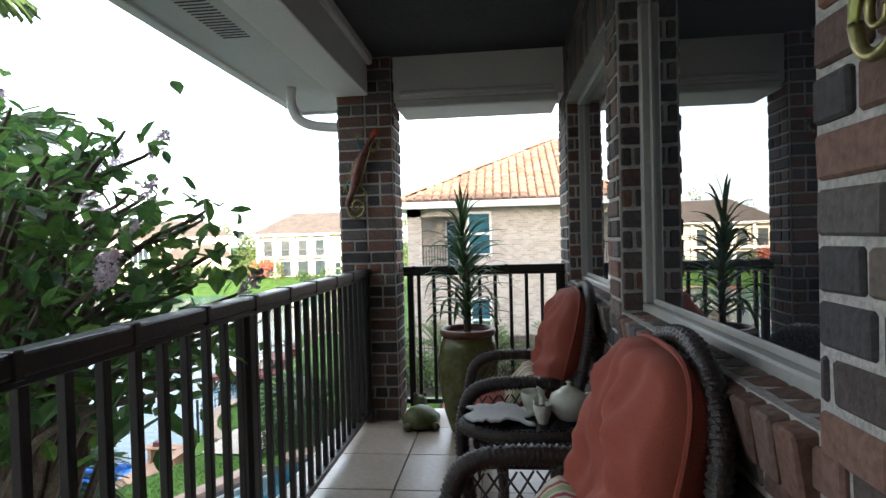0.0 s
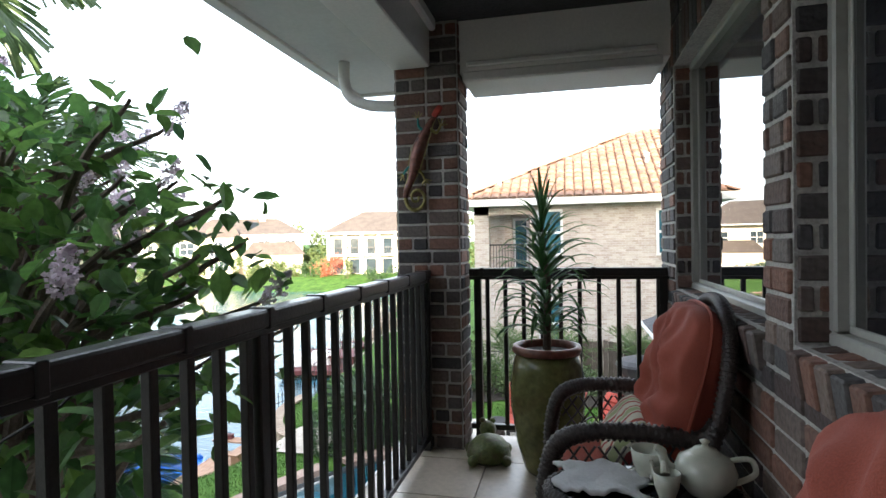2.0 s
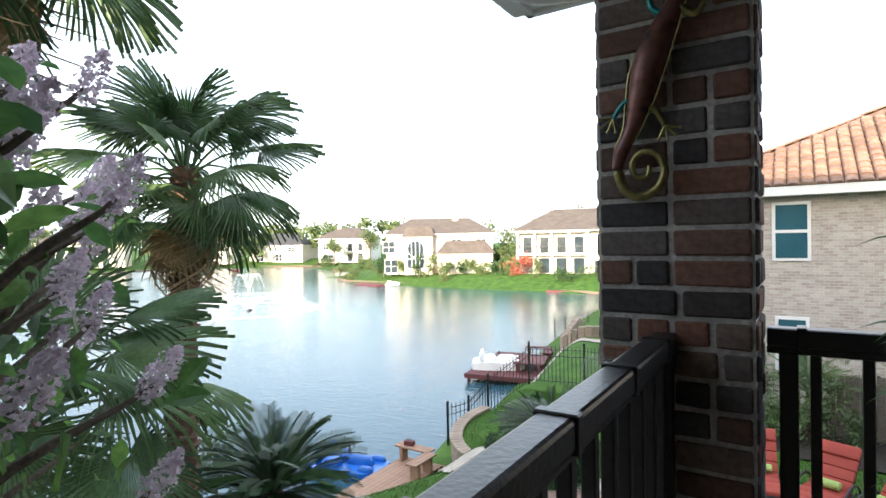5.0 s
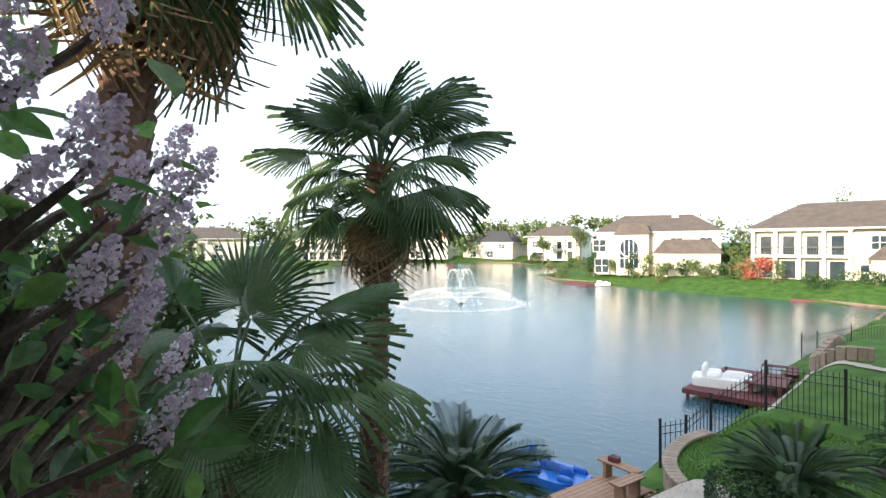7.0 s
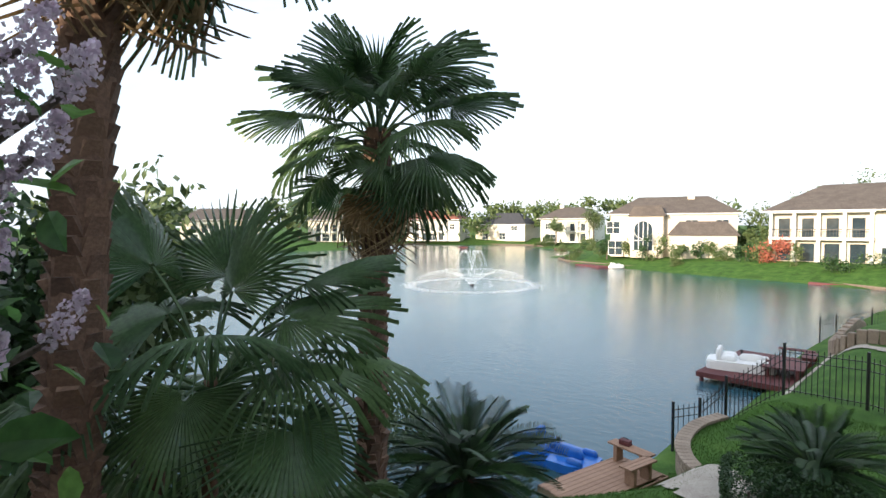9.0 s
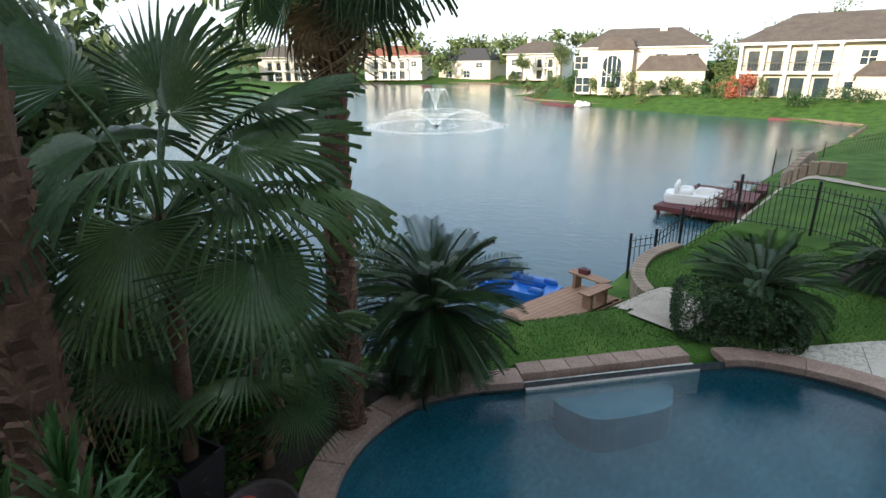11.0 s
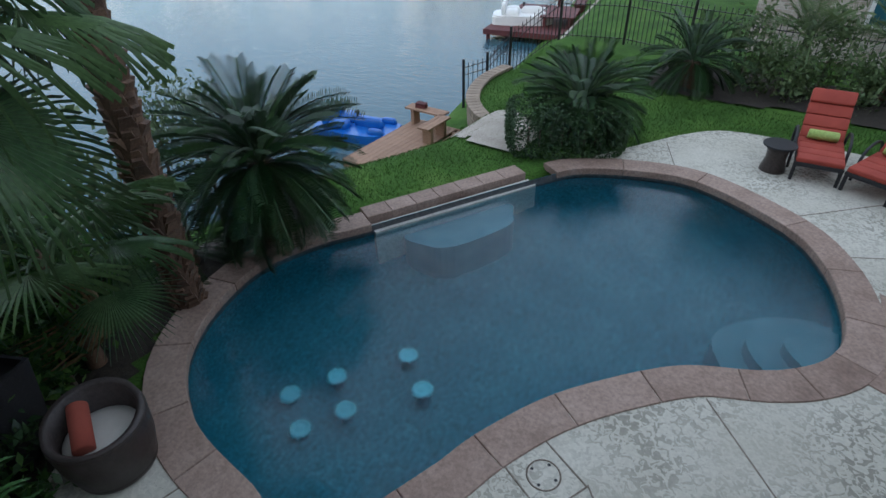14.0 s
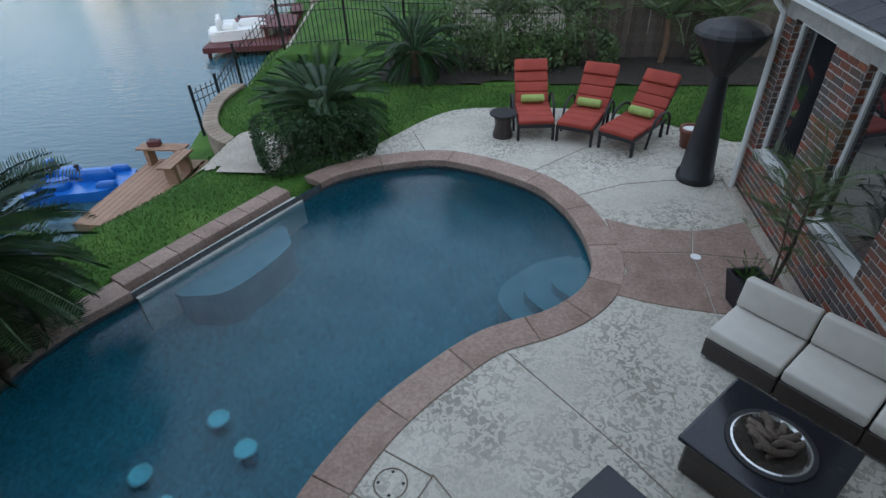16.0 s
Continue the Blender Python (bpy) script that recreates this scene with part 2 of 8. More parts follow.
def water_mat(name, colour, wave, strength, clear):
    m = bpy.data.materials.new(name)
    m.use_nodes = True
    N, K = m.node_tree.nodes, m.node_tree.links
    b = N["Principled BSDF"]
    b.inputs["Base Color"].default_value = (*colour, 1)
    b.inputs["Roughness"].default_value, b.inputs["IOR"].default_value = 0.02, 1.33
    b.inputs["Transmission Weight"].default_value = clear
    co = N.new("ShaderNodeTexCoord").outputs["Object"]
    mp = N.new("ShaderNodeMapping")
    mp.inputs["Rotation"].default_value = (0, 0, 0.5)
    mp.inputs["Scale"].default_value = (1.0, 2.2, 1.0)
    K.new(co, mp.inputs[0])
    nz = N.new("ShaderNodeTexNoise")
    nz.inputs["Scale"].default_value, nz.inputs["Detail"].default_value, nz.inputs["Roughness"].default_value = wave, 6, 0.6
    K.new(mp.outputs[0], nz.inputs["Vector"])
    bp = N.new("ShaderNodeBump")
    bp.inputs["Strength"].default_value, bp.inputs["Distance"].default_value = strength, 0.05
    K.new(nz.outputs[0], bp.inputs["Height"])
    K.new(bp.outputs[0], b.inputs["Normal"])
    return m


M_LAKE = water_mat("lake_water", (0.03, 0.085, 0.115), 1.9, 0.5, 0.0)
M_POOLW = water_mat("pool_water", (0.5, 0.84, 0.95), 3.2, 0.13, 1.0)


def brick_mat(name, c1, c2, c3, mortar, length=0.2, height=0.075):
    """Brickwork for walls seen from far off: courses in real size, with bump."""
    m = mat(name, [c1, c2], 0.9, 2, 6, 0.0)
    N, K = m.node_tree.nodes, m.node_tree.links
    co = N.new("ShaderNodeTexCoord").outputs["Object"]
    sp = N.new("ShaderNodeSeparateXYZ")
    K.new(co, sp.inputs[0])
    ad = N.new("ShaderNodeMath")
    K.new(sp.outputs[0], ad.inputs[0])
    K.new(sp.outputs[1], ad.inputs[1])
    cb = N.new("ShaderNodeCombineXYZ")
    K.new(ad.outputs[0], cb.inputs[0])
    K.new(sp.outputs[2], cb.inputs[1])
    bt = N.new("ShaderNodeTexBrick")
    K.new(cb.outputs[0], bt.inputs["Vector"])
    bt.inputs["Scale"].default_value = 1.0
    bt.inputs["Brick Width"].default_value, bt.inputs["Row Height"].default_value, bt.inputs["Mortar Size"].default_value = length, height, 0.007
    for k, c in (("Color1", c1), ("Color2", c3), ("Mortar", mortar)):
        bt.inputs[k].default_value = (*c, 1)
    hs = [n for n in N if n.bl_idname == "ShaderNodeHueSaturation"][0]
    rampc = hs.inputs["Color"].links[0].from_socket
    mx = N.new("ShaderNodeMix")
    mx.data_type = "RGBA"
    mx.inputs[0].default_value = 0.65
    K.new(rampc, mx.inputs[6])
    K.new(bt.outputs["Color"], mx.inputs[7])
    K.new(mx.outputs[2], hs.inputs["Color"])
    bp = N.new("ShaderNodeBump")
    bp.inputs["Strength"].default_value, bp.inputs["Distance"].default_value = 0.5, 0.01
    bp.invert = True
    K.new(bt.outputs["Fac"], bp.inputs["Height"])
    K.new(bp.outputs[0], N["Principled BSDF"].inputs["Normal"])
    return m


M_NBRICK = brick_mat("pale_pinkish_brick", (0.3, 0.24, 0.2), (0.42, 0.37, 0.32), (0.5, 0.46, 0.41), (0.5, 0.47, 0.43))
M_WBRICK = brick_mat("wing_red_brick", (0.2, 0.075, 0.045), (0.12, 0.07, 0.05), (0.09, 0.07, 0.065), (0.36, 0.34, 0.3))


def recess_texture(m, dark, scale, amount):
    """Breaks a surface up with darker worm-like recesses of a knock-down finish, in patches."""
    N, K = m.node_tree.nodes, m.node_tree.links
    co = N.new("ShaderNodeTexCoord").outputs["Object"]
    a = N.new("ShaderNodeTexNoise")
    a.inputs["Scale"].default_value, a.inputs["Detail"].default_value, a.inputs["Distortion"].default_value = scale, 2.5, 1.2
    K.new(co, a.inputs["Vector"])
    r = N.new("ShaderNodeValToRGB")
    e = r.color_ramp.elements
    e[0].position, e[1].position = 0.5, 0.545
    K.new(a.outputs[0], r.inputs[0])
    b = N.new("ShaderNodeTexNoise")
    b.inputs["Scale"].default_value, b.inputs["Detail"].default_value = 0.9, 4
    K.new(co, b.inputs["Vector"])
    mr = N.new("ShaderNodeMapRange")
    mr.inputs[1].default_value, mr.inputs[2].default_value, mr.inputs[3].default_value, mr.inputs[4].default_value = 0.38, 0.62, 0.12, amount
    K.new(b.outputs[0], mr.inputs[0])
    mu = N.new("ShaderNodeMath")
    mu.operation = "MULTIPLY"
    K.new(r.outputs[0], mu.inputs[0])
    K.new(mr.outputs[0], mu.inputs[1])
    hs = [n for n in N if n.bl_idname == "ShaderNodeHueSaturation"][0]
    src = hs.inputs["Color"].links[0].from_socket
    mx = N.new("ShaderNodeMix")
    mx.data_type = "RGBA"
    K.new(mu.outputs[0], mx.inputs[0])
    K.new(src, mx.inputs[6])
    mx.inputs[7].default_value = (*dark, 1)
    K.new(mx.outputs[2], hs.inputs["Color"])
    bp = [n for n in N if n.bl_idname == "ShaderNodeBump"][0]
    bp.invert, bp.inputs["Strength"].default_value = True, 0.5
    K.new(mu.outputs[0], bp.inputs["Height"])


recess_texture(M_DECK, (0.2, 0.185, 0.15), 15, 0.75)

# ---- building helpers ----
def part(name, bm, material, parent=None, label="", smooth=False):
    """Links a bmesh as one mesh object, under a thing or part if given."""
    me = bpy.data.meshes.new(name)
    if smooth:
        for fc in bm.faces:
            fc.smooth = True
    bm.to_mesh(me)
    bm.free()
    for mt in material if isinstance(material, (list, tuple)) else [material]:
        me.materials.append(mt)
    ob = new(name, me)
    ob.parent = parent
    if label:
        ob["label"] = label
    return ob


def piece(name, me, parent, m):
    """One more object on a shared mesh, under parent, at the pose m."""
    ob = new(name, me)
    ob.parent = parent
    ob.matrix_basis = m
    return ob


def thing(name, label, category, at=(0, 0, 0), rz=0.0, group="", kind=""):
    ob = new(name)
    ob.empty_display_size = 0.1
    ob.matrix_basis = pose(*at, 0, 0, rz)
    return tagged(ob, label, category, group, kind)


def mesh_of(name, bm, material, smooth=False):
    me = bpy.data.meshes.new(name)
    if smooth:
        for fc in bm.faces:
            fc.smooth = True
    bm.to_mesh(me)
    bm.free()
    me.materials.append(material)
    return me


def bbox(x0, x1, y0, y1, z0, z1, bevel=0.0, bm=None, seg=1):
    bm = bm or bmesh.new()
    vs = [bm.verts.new((x, y, z)) for z in (z0, z1) for y in (y0, y1) for x in (x0, x1)]
    fs = [bm.faces.new([vs[i] for i in q]) for q in ((0, 2, 3, 1), (4, 5, 7, 6), (0, 1, 5, 4), (2, 6, 7, 3), (0, 4, 6, 2), (1, 3, 7, 5))]
    if bevel:
        es = list({ed for fc in fs for ed in fc.edges})
        bmesh.ops.bevel(bm, geom=es, offset=bevel, segments=seg, affect="EDGES", profile=0.5)
    return bm


def prism(pts, z0, z1, bm=None):
    """Upright prism over a flat outline (anticlockwise)."""
    bm = bm or bmesh.new()
    lo, hi = [bm.verts.new((x, y, z0)) for x, y in pts], [bm.verts.new((x, y, z1)) for x, y in pts]
    n = len(pts)
    bm.faces.new(hi)
    bm.faces.new(lo[::-1])
    for i in range(n):
        bm.faces.new((lo[i], lo[(i + 1) % n], hi[(i + 1) % n], hi[i]))
    return bm


def tube(pts, radius, sides=8, bm=None, cap=True):
    """Round tube along points; radius a number or one per point."""
    bm = bm or bmesh.new()
    pts = [Vector(p) for p in pts]
    rs = radius if isinstance(radius, (list, tuple)) else [radius] * len(pts)
    rings, up = [], None
    for i, p in enumerate(pts):
        d = (pts[min(i + 1, len(pts) - 1)] - pts[max(i - 1, 0)]).normalized()
        if up is None:
            up = d.orthogonal().normalized()
        up = (up - d * up.dot(d)).normalized()
        side = d.cross(up)
        rings.append([bm.verts.new(p + rs[i] * (math.cos(k * math.tau / sides) * up + math.sin(k * math.tau / sides) * side)) for k in range(sides)])
    for r, q in zip(rings, rings[1:]):
        for k in range(sides):
            bm.faces.new((r[k], r[(k + 1) % sides], q[(k + 1) % sides], q[k]))
    if cap:
        bm.faces.new(rings[0][::-1])
        bm.faces.new(rings[-1])
    return bm


def lathe(profile, sides=24, bm=None):
    """Turned body from (radius, height) pairs; closed where the radius is 0."""
    bm = bm or bmesh.new()
    rings = []
    for r, z in profile:
        if r < 1e-5:
            rings.append([bm.verts.new((0, 0, z))])
        else:
            rings.append([bm.verts.new((r * math.cos(k * math.tau / sides), r * math.sin(k * math.tau / sides), z)) for k in range(sides)])
    for p, q in zip(rings, rings[1:]):
        for k in range(sides):
            j = (k + 1) % sides
            if len(p) == 1 and len(q) > 1:
                bm.faces.new((p[0], q[k], q[j])[::-1])
            elif len(q) == 1 and len(p) > 1:
                bm.faces.new((p[k], p[j], q[0]))
            elif len(p) > 1:
                bm.faces.new((p[k], p[j], q[j], q[k]))
    return bm


def smooth_curve(pts, n=8, closed=False):
    """Catmull-Rom through points of any dimension."""
    P = [np.array(p, float) for p in pts]
    out, m = [], len(P)
    for i in range(m if closed else m - 1):
        p0, p1, p2, p3 = (P[(i + k) % m] if closed else P[min(max(i + k, 0), m - 1)] for k in (-1, 0, 1, 2))
        for k in range(n):
            t = k / n
            out.append(tuple(0.5 * (2 * p1 + (p2 - p0) * t + (2 * p0 - 5 * p1 + 4 * p2 - p3) * t * t + (3 * p1 - p0 - 3 * p2 + p3) * t ** 3)))
    if not closed:
        out.append(tuple(P[-1]))
    return out


def pillow(w, d, h, puff=1.0, res=10, bm=None, origin=(0, 0, 0), wrinkle=0.012, seed=0):
    """Stuffed cushion lying flat: rounded outline, thick middle, soft wrinkles."""
    bm = bm or bmesh.new()
    o = Vector(origin)
    for s in (1, -1):
        g = {}
        for i in range(res + 1):
            for j in range(res + 1):
                u, v = -1 + 2 * i / res, -1 + 2 * j / res
                x, y = u * math.sqrt(1 - 0.32 * v * v * v * v), v * math.sqrt(1 - 0.32 * u * u * u * u)
                th = max(0.0, (1 - u ** 4) * (1 - v ** 4)) ** (0.5 / puff)
                wr = wrinkle * noise.noise(Vector((u * 3 + seed, v * 3, s))) * th
                g[i, j] = bm.verts.new(o + Vector((x * w / 2, y * d / 2, s * (h / 2 * th) + wr)))
        for i in range(res):
            for j in range(res):
                q = (g[i, j], g[i + 1, j], g[i + 1, j + 1], g[i, j + 1])
                bm.faces.new(q if s > 0 else q[::-1])
    bmesh.ops.remove_doubles(bm, verts=bm.verts, dist=0.0005)
    return bm


def inside(poly, x, y):
    """Which of the points (arrays) lie in the outline."""
    r = np.zeros(np.shape(x), bool)
    n = len(poly)
    for i in range(n):
        (x1, y1), (x2, y2) = poly[i], poly[(i + 1) % n]
        c = ((y1 > y) != (y2 > y)) & (x < (x2 - x1) * (y - y1) / (y2 - y1 + 1e-12) + x1)
        r ^= c
    return r


def edge_distance(poly, x, y):
    d = np.full(np.shape(x), 1e9)
    n = len(poly)
    for i in range(n):
        (x1, y1), (x2, y2) = poly[i], poly[(i + 1) % n]
        dx, dy = x2 - x1, y2 - y1
        t = np.clip(((x - x1) * dx + (y - y1) * dy) / (dx * dx + dy * dy + 1e-12), 0, 1)
        d = np.minimum(d, np.hypot(x - x1 - t * dx, y - y1 - t * dy))
    return d


def soup(name, verts, faces, material, parent=None, label=""):
    """One mesh from generated vertices and faces."""
    me = bpy.data.meshes.new(name)
    me.from_pydata(verts, [], faces)
    me.materials.append(material)
    ob = new(name, me)
    ob.parent = parent
    if label:
        ob["label"] = label
    return ob

# ---- lie of the land: deck, pool, lake ----
DECK, WATER = -3.2, -5.2
SHORE = [(-45, -90), (-32, -16), (-25, -6), (-14.5, -1.5), (-11.9, 3), (-10.9, 7), (-9.9, 11.2), (-9.6, 15.6), (-10.0, 17.2), (-9.9, 19.5), (-11.2, 26), (-12.9, 32.2),
         (-14.5, 42), (-16, 55), (-17.5, 64), (-26, 67), (-36, 66.7), (-50, 68.5), (-64, 70), (-70, 74), (-76, 88), (-96, 106), (-118, 112), (-150, 100),
         (-145, 70), (-128, 40), (-110, -10), (-120, -90)]
POOL = smooth_curve([(-5.85, 7.97), (-4.58, 10.36), (-4.06, 11.04), (-3.05, 11.47), (-2.32, 11.44), (-1.26, 10.86), (-0.8, 10.27), (-0.55, 9.6), (-0.47, 8.98),
                     (-0.58, 8.53), (-0.83, 8.2), (-1.15, 7.96), (-1.73, 7.65), (-2.28, 7.07), (-2.65, 6.55), (-2.94, 5.92), (-3.1, 5.4), (-3.5, 4.5), (-4.15, 4.57),
                     (-4.82, 4.63), (-5.3, 4.78), (-5.82, 5.12), (-6.22, 5.72), (-6.42, 6.55), (-6.2, 7.36)], 4, True)
DECK_EDGE = [(-6.1, 4.3), (-5.55, 3.9), (-5.2, 3.4), (-4.9, 2.4), (-4.6, -0.9), (6.0, -0.9), (6.0, 12.6), (2.2, 12.4), (1.5, 12.95), (0.6, 13.5), (-0.35, 13.78), (-1.63, 13.8), (-2.5, 13.65),
             (-3.0, 13.15), (-3.35, 12.6), (-4.0, 11.5)]
YARD = [(-7.6, 8.2), (-6.8, 7.0), (-6.9, 5.2), (-6.1, 4.2), (-5.4, 3.4), (-5.0, 0), (-5.0, -30), (12, -30), (12, 15), (-3.4, 15), (-4.2, 13.4), (-5.2, 12.4), (-6.3, 12.7), (-6.2, 11.0)]


DECK_EDGE = [(x - 0.14, y) for x, y in DECK_EDGE]
RIM = [(x, y) for x, y in POOL[8:82]]  # stretch of the pool's rim that the deck borders
DECK_POLY = DECK_EDGE[:7] + smooth_curve(DECK_EDGE[7:], 3) + RIM


def land(x, y):
    """Height of the ground: level round the house, falling to the shore and under the lake."""
    x, y = np.asarray(x, float), np.asarray(y, float)
    d = edge_distance(SHORE, x, y) * np.where(inside(SHORE, x, y), -1, 1)
    near = np.clip((y - 15) / 2, 0, 1) * np.clip((36 - y) / 4, 0, 1) * (x > -16)
    s = np.clip(d / (5.5 - 2.9 * near), 0, 1)
    bank = WATER + 0.18 + (1.82 * (s * s * (3 - 2 * s)))
    far = np.clip((y - 25) / 25, 0, 1)
    bank = bank - far * 0.15 * s
    z = np.where(d > 0, bank, WATER + np.maximum(d, -2.0) * 0.6 + 0.18)
    dy = edge_distance(YARD, x, y) * np.where(inside(YARD, x, y), -1, 1)
    k = np.clip(1 - dy / 1.6, 0, 1)
    k = k * k * (3 - 2 * k)
    z = np.where(d > 0, z * (1 - k) + (DECK - 0.06) * k, z)
    z = z + 0.03 * np.sin(x * 1.7 + 0.6 * y) * np.sin(y * 1.3) * (d > 0.5) * (dy > 0.3)
    hole = inside(DECK_POLY, x, y) | inside(POOL, x, y)
    dp = edge_distance(POOL, x, y)
    near_pool = (dp < 0.22) | ((dp < 0.45) & (x < -4.7) & (y > 8.0) & (y < 10.4))
    return np.where(hole | near_pool, np.minimum(z, DECK - 0.35) - 1.9 * (inside(POOL, x, y) | (edge_distance(POOL, x, y) < 0.12)), z)


def axis(lo, hi, fine_lo, fine_hi, step):
    v = list(np.arange(fine_lo, fine_hi + step / 2, step))
    s = step
    while v[-1] < hi:
        s *= 1.22
        v.append(v[-1] + s)
    s = step
    while v[0] > lo:
        s *= 1.22
        v.insert(0, v[0] - s)
    return np.array(v)


gx, gy = axis(-900, 900, -14, 7, 0.16), axis(-900, 900, 1.5, 24, 0.16)
GX, GY = np.meshgrid(gx, gy, indexing="ij")
GZ = land(GX, GY)
ny = len(gy)
gv = np.stack([GX, GY, GZ], -1).reshape(-1, 3)
gf = [(i * ny + j, (i + 1) * ny + j, (i + 1) * ny + j + 1, i * ny + j + 1) for i in range(len(gx) - 1) for j in range(ny - 1)]
ground = soup("ground", gv.tolist(), gf, M_GRASS)
ground.data.shade_smooth()
tagged(ground, "mown green lawn sloping down to the lake", "lawn", kind="structure")

lake = part("water", prism(SHORE, WATER - 0.02, WATER), M_LAKE)
tagged(lake, "calm blue-grey lake water with small ripples", "lake", kind="structure")


def drape(name, poly, dz, step, material, parent=None, label="", bump=0.0):
    """Sheet laid over the ground inside an outline."""
    xs, ys = np.array(poly)[:, 0], np.array(poly)[:, 1]
    ax, ay = np.arange(xs.min(), xs.max() + step, step), np.arange(ys.min(), ys.max() + step, step)
    X, Y = np.meshgrid(ax, ay, indexing="ij")
    Z = land(X, Y) + dz + bump * np.random.default_rng(3).uniform(-1, 1, X.shape)
    ok = inside(poly, X, Y)
    n = len(ay)
    f = [(i * n + j, (i + 1) * n + j, (i + 1) * n + j + 1, i * n + j + 1) for i in range(len(ax) - 1) for j in range(n - 1) if ok[i, j] or ok[i + 1, j + 1]]
    ob = soup(name, np.stack([X, Y, Z], -1).reshape(-1, 3).tolist(), f, material, parent, label)
    ob.data.shade_smooth()
    return ob


bed = drape("planting_bed", [(-6.75, 8.0), (-6.85, 6.6), (-6.7, 5.6), (-6.3, 4.8), (-5.9, 4.0), (-5.45, 3.3), (-5.15, 2.3), (-4.9, -1.3), (-11.5, -1.3), (-11.0, 4.0), (-9.5, 9.0), (-7.6, 8.6)], 0.035, 0.16, M_SOIL, bump=0.02)
tagged(bed, "dark bare soil of the shaded planting bed", "planting bed", kind="structure")
bed2 = drape("planting_bed", [(-4.4, 15.2), (-1.5, 15.45), (0.6, 15.3), (6, 15.3), (6, 17.2), (-4.6, 17.2)], 0.035, 0.2, M_SOIL, bump=0.02)
tagged(bed2, "strip of dark soil and stones along the back fence", "planting bed", kind="structure")

# ---- pool and deck ----
def offset_ring(pts, w):
    """Outline moved outwards by w."""
    P = np.array(pts)
    n = len(P)
    area = 0.5 * sum(P[i][0] * P[(i + 1) % n][1] - P[(i + 1) % n][0] * P[i][1] for i in range(n))
    out = []
    for i in range(n):
        d = P[(i + 1) % n] - P[i - 1]
        d /= np.linalg.norm(d) + 1e-9
        nrm = np.array([d[1], -d[0]]) * (1 if area > 0 else -1)
        out.append(tuple(P[i] + nrm * w))
    return out


pool = thing("pool", "freeform swimming pool with clear blue water", "pool", kind="structure")
PN = len(POOL)
inner = np.array(POOL)
# basin: walls and a dished floor, one mesh
cx, cy = inner[:, 0].mean(), inner[:, 1].mean()
bm = bmesh.new()
rings = []
for sc, z in ((1.0, DECK - 0.02), (1.0, DECK - 0.6), (0.97, DECK - 1.05), (0.9, DECK - 1.25), (0.6, DECK - 1.4), (0.25, DECK - 1.5)):
    rings.append([bm.verts.new((cx + (x - cx) * sc, cy + (y - cy) * sc, z)) for x, y in POOL])
for r, q in zip(rings, rings[1:]):
    for k in range(PN):
        bm.faces.new((r[k], r[(k + 1) % PN], q[(k + 1) % PN], q[k]))
bm.faces.new(rings[-1])
bmesh.ops.recalc_face_normals(bm, faces=bm.faces)
bmesh.ops.reverse_faces(bm, faces=bm.faces)
part("basin", bm, M_PEBBLE, pool, smooth=True)
bm = bmesh.new()
lo = [bm.verts.new((cx + (x - cx) * 0.997, cy + (y - cy) * 0.997, DECK - 0.2)) for x, y in POOL]
hi = [bm.verts.new((cx + (x - cx) * 0.997, cy + (y - cy) * 0.997, DECK - 0.02)) for x, y in POOL]
for k in range(PN):
    bm.faces.new((lo[k], lo[(k + 1) % PN], hi[(k + 1) % PN], hi[k]))
part("waterline_tile_band", bm, M_WATERLINE, pool, "dark waterline tiles")
surface = part("water_surface", prism([(cx + (x - cx) * 0.996, cy + (y - cy) * 0.996) for x, y in POOL], DECK - 0.13, DECK - 0.12), M_POOLW, pool, "clear blue water")
bmw = bmesh.new()
bmw.from_mesh(surface.data)
bmesh.ops.delete(bmw, geom=[fc for fc in bmw.faces if fc.normal.z < 0.5], context="FACES")
bmw.to_mesh(surface.data)
bmw.free()
surface.visible_shadow = False
# entry steps: three curved treads in the rounded end, and a ledge by the weir
for i, (r, z) in enumerate(((0.52, -0.33), (0.85, -0.55), (1.16, -0.8))):
    c = (-0.38, 8.86)
    arc = [(c[0] - (r + 0.05 * math.cos(4 * k)) * math.cos(k), c[1] + 0.72 * (r + 0.1) * math.sin(k)) for k in np.linspace(-1.5, 1.5, 25)]
    part("step", prism(arc[::-1], DECK - 1.35, DECK + z), M_STEP, pool, "paler plastered pool step")
part("ledge", prism(smooth_curve([(-5.58, 8.42), (-5.2, 8.3), (-4.85, 8.5), (-4.5, 9.3), (-4.58, 9.62), (-4.85, 9.8)], 5, True), DECK - 1.35, DECK - 0.42), M_LEDGE, pool, "pale underwater ledge")

# coping stones: flagstones round the rim, but for the weir on the lake side
outer = offset_ring(POOL, 0.35)
lip = offset_ring(POOL, -0.03)
coping = thing("coping", "pinkish tan flagstone coping round the pool", "coping", kind="structure")


def weir_side(x, y):
    return -5.97 < x < -4.5 and 7.9 < y < 10.5


def flat_stone(pts, z0, z1, parent, name="stone", material=None, inset=0.004):
    c = np.mean(pts, axis=0)
    q = [tuple(np.array(p) + (c - np.array(p)) / (np.linalg.norm(c - np.array(p)) + 1e-6) * inset) for p in pts]
    bm = prism(q, z0, z1)
    bmesh.ops.recalc_face_normals(bm, faces=bm.faces)
    top = [ed for ed in bm.edges if all(abs(v.co.z - z1) < 1e-5 for v in ed.verts)]
    bmesh.ops.bevel(bm, geom=top, offset=0.008, segments=1, affect="EDGES")
    return part(name, bm, material or M_COPING, parent)


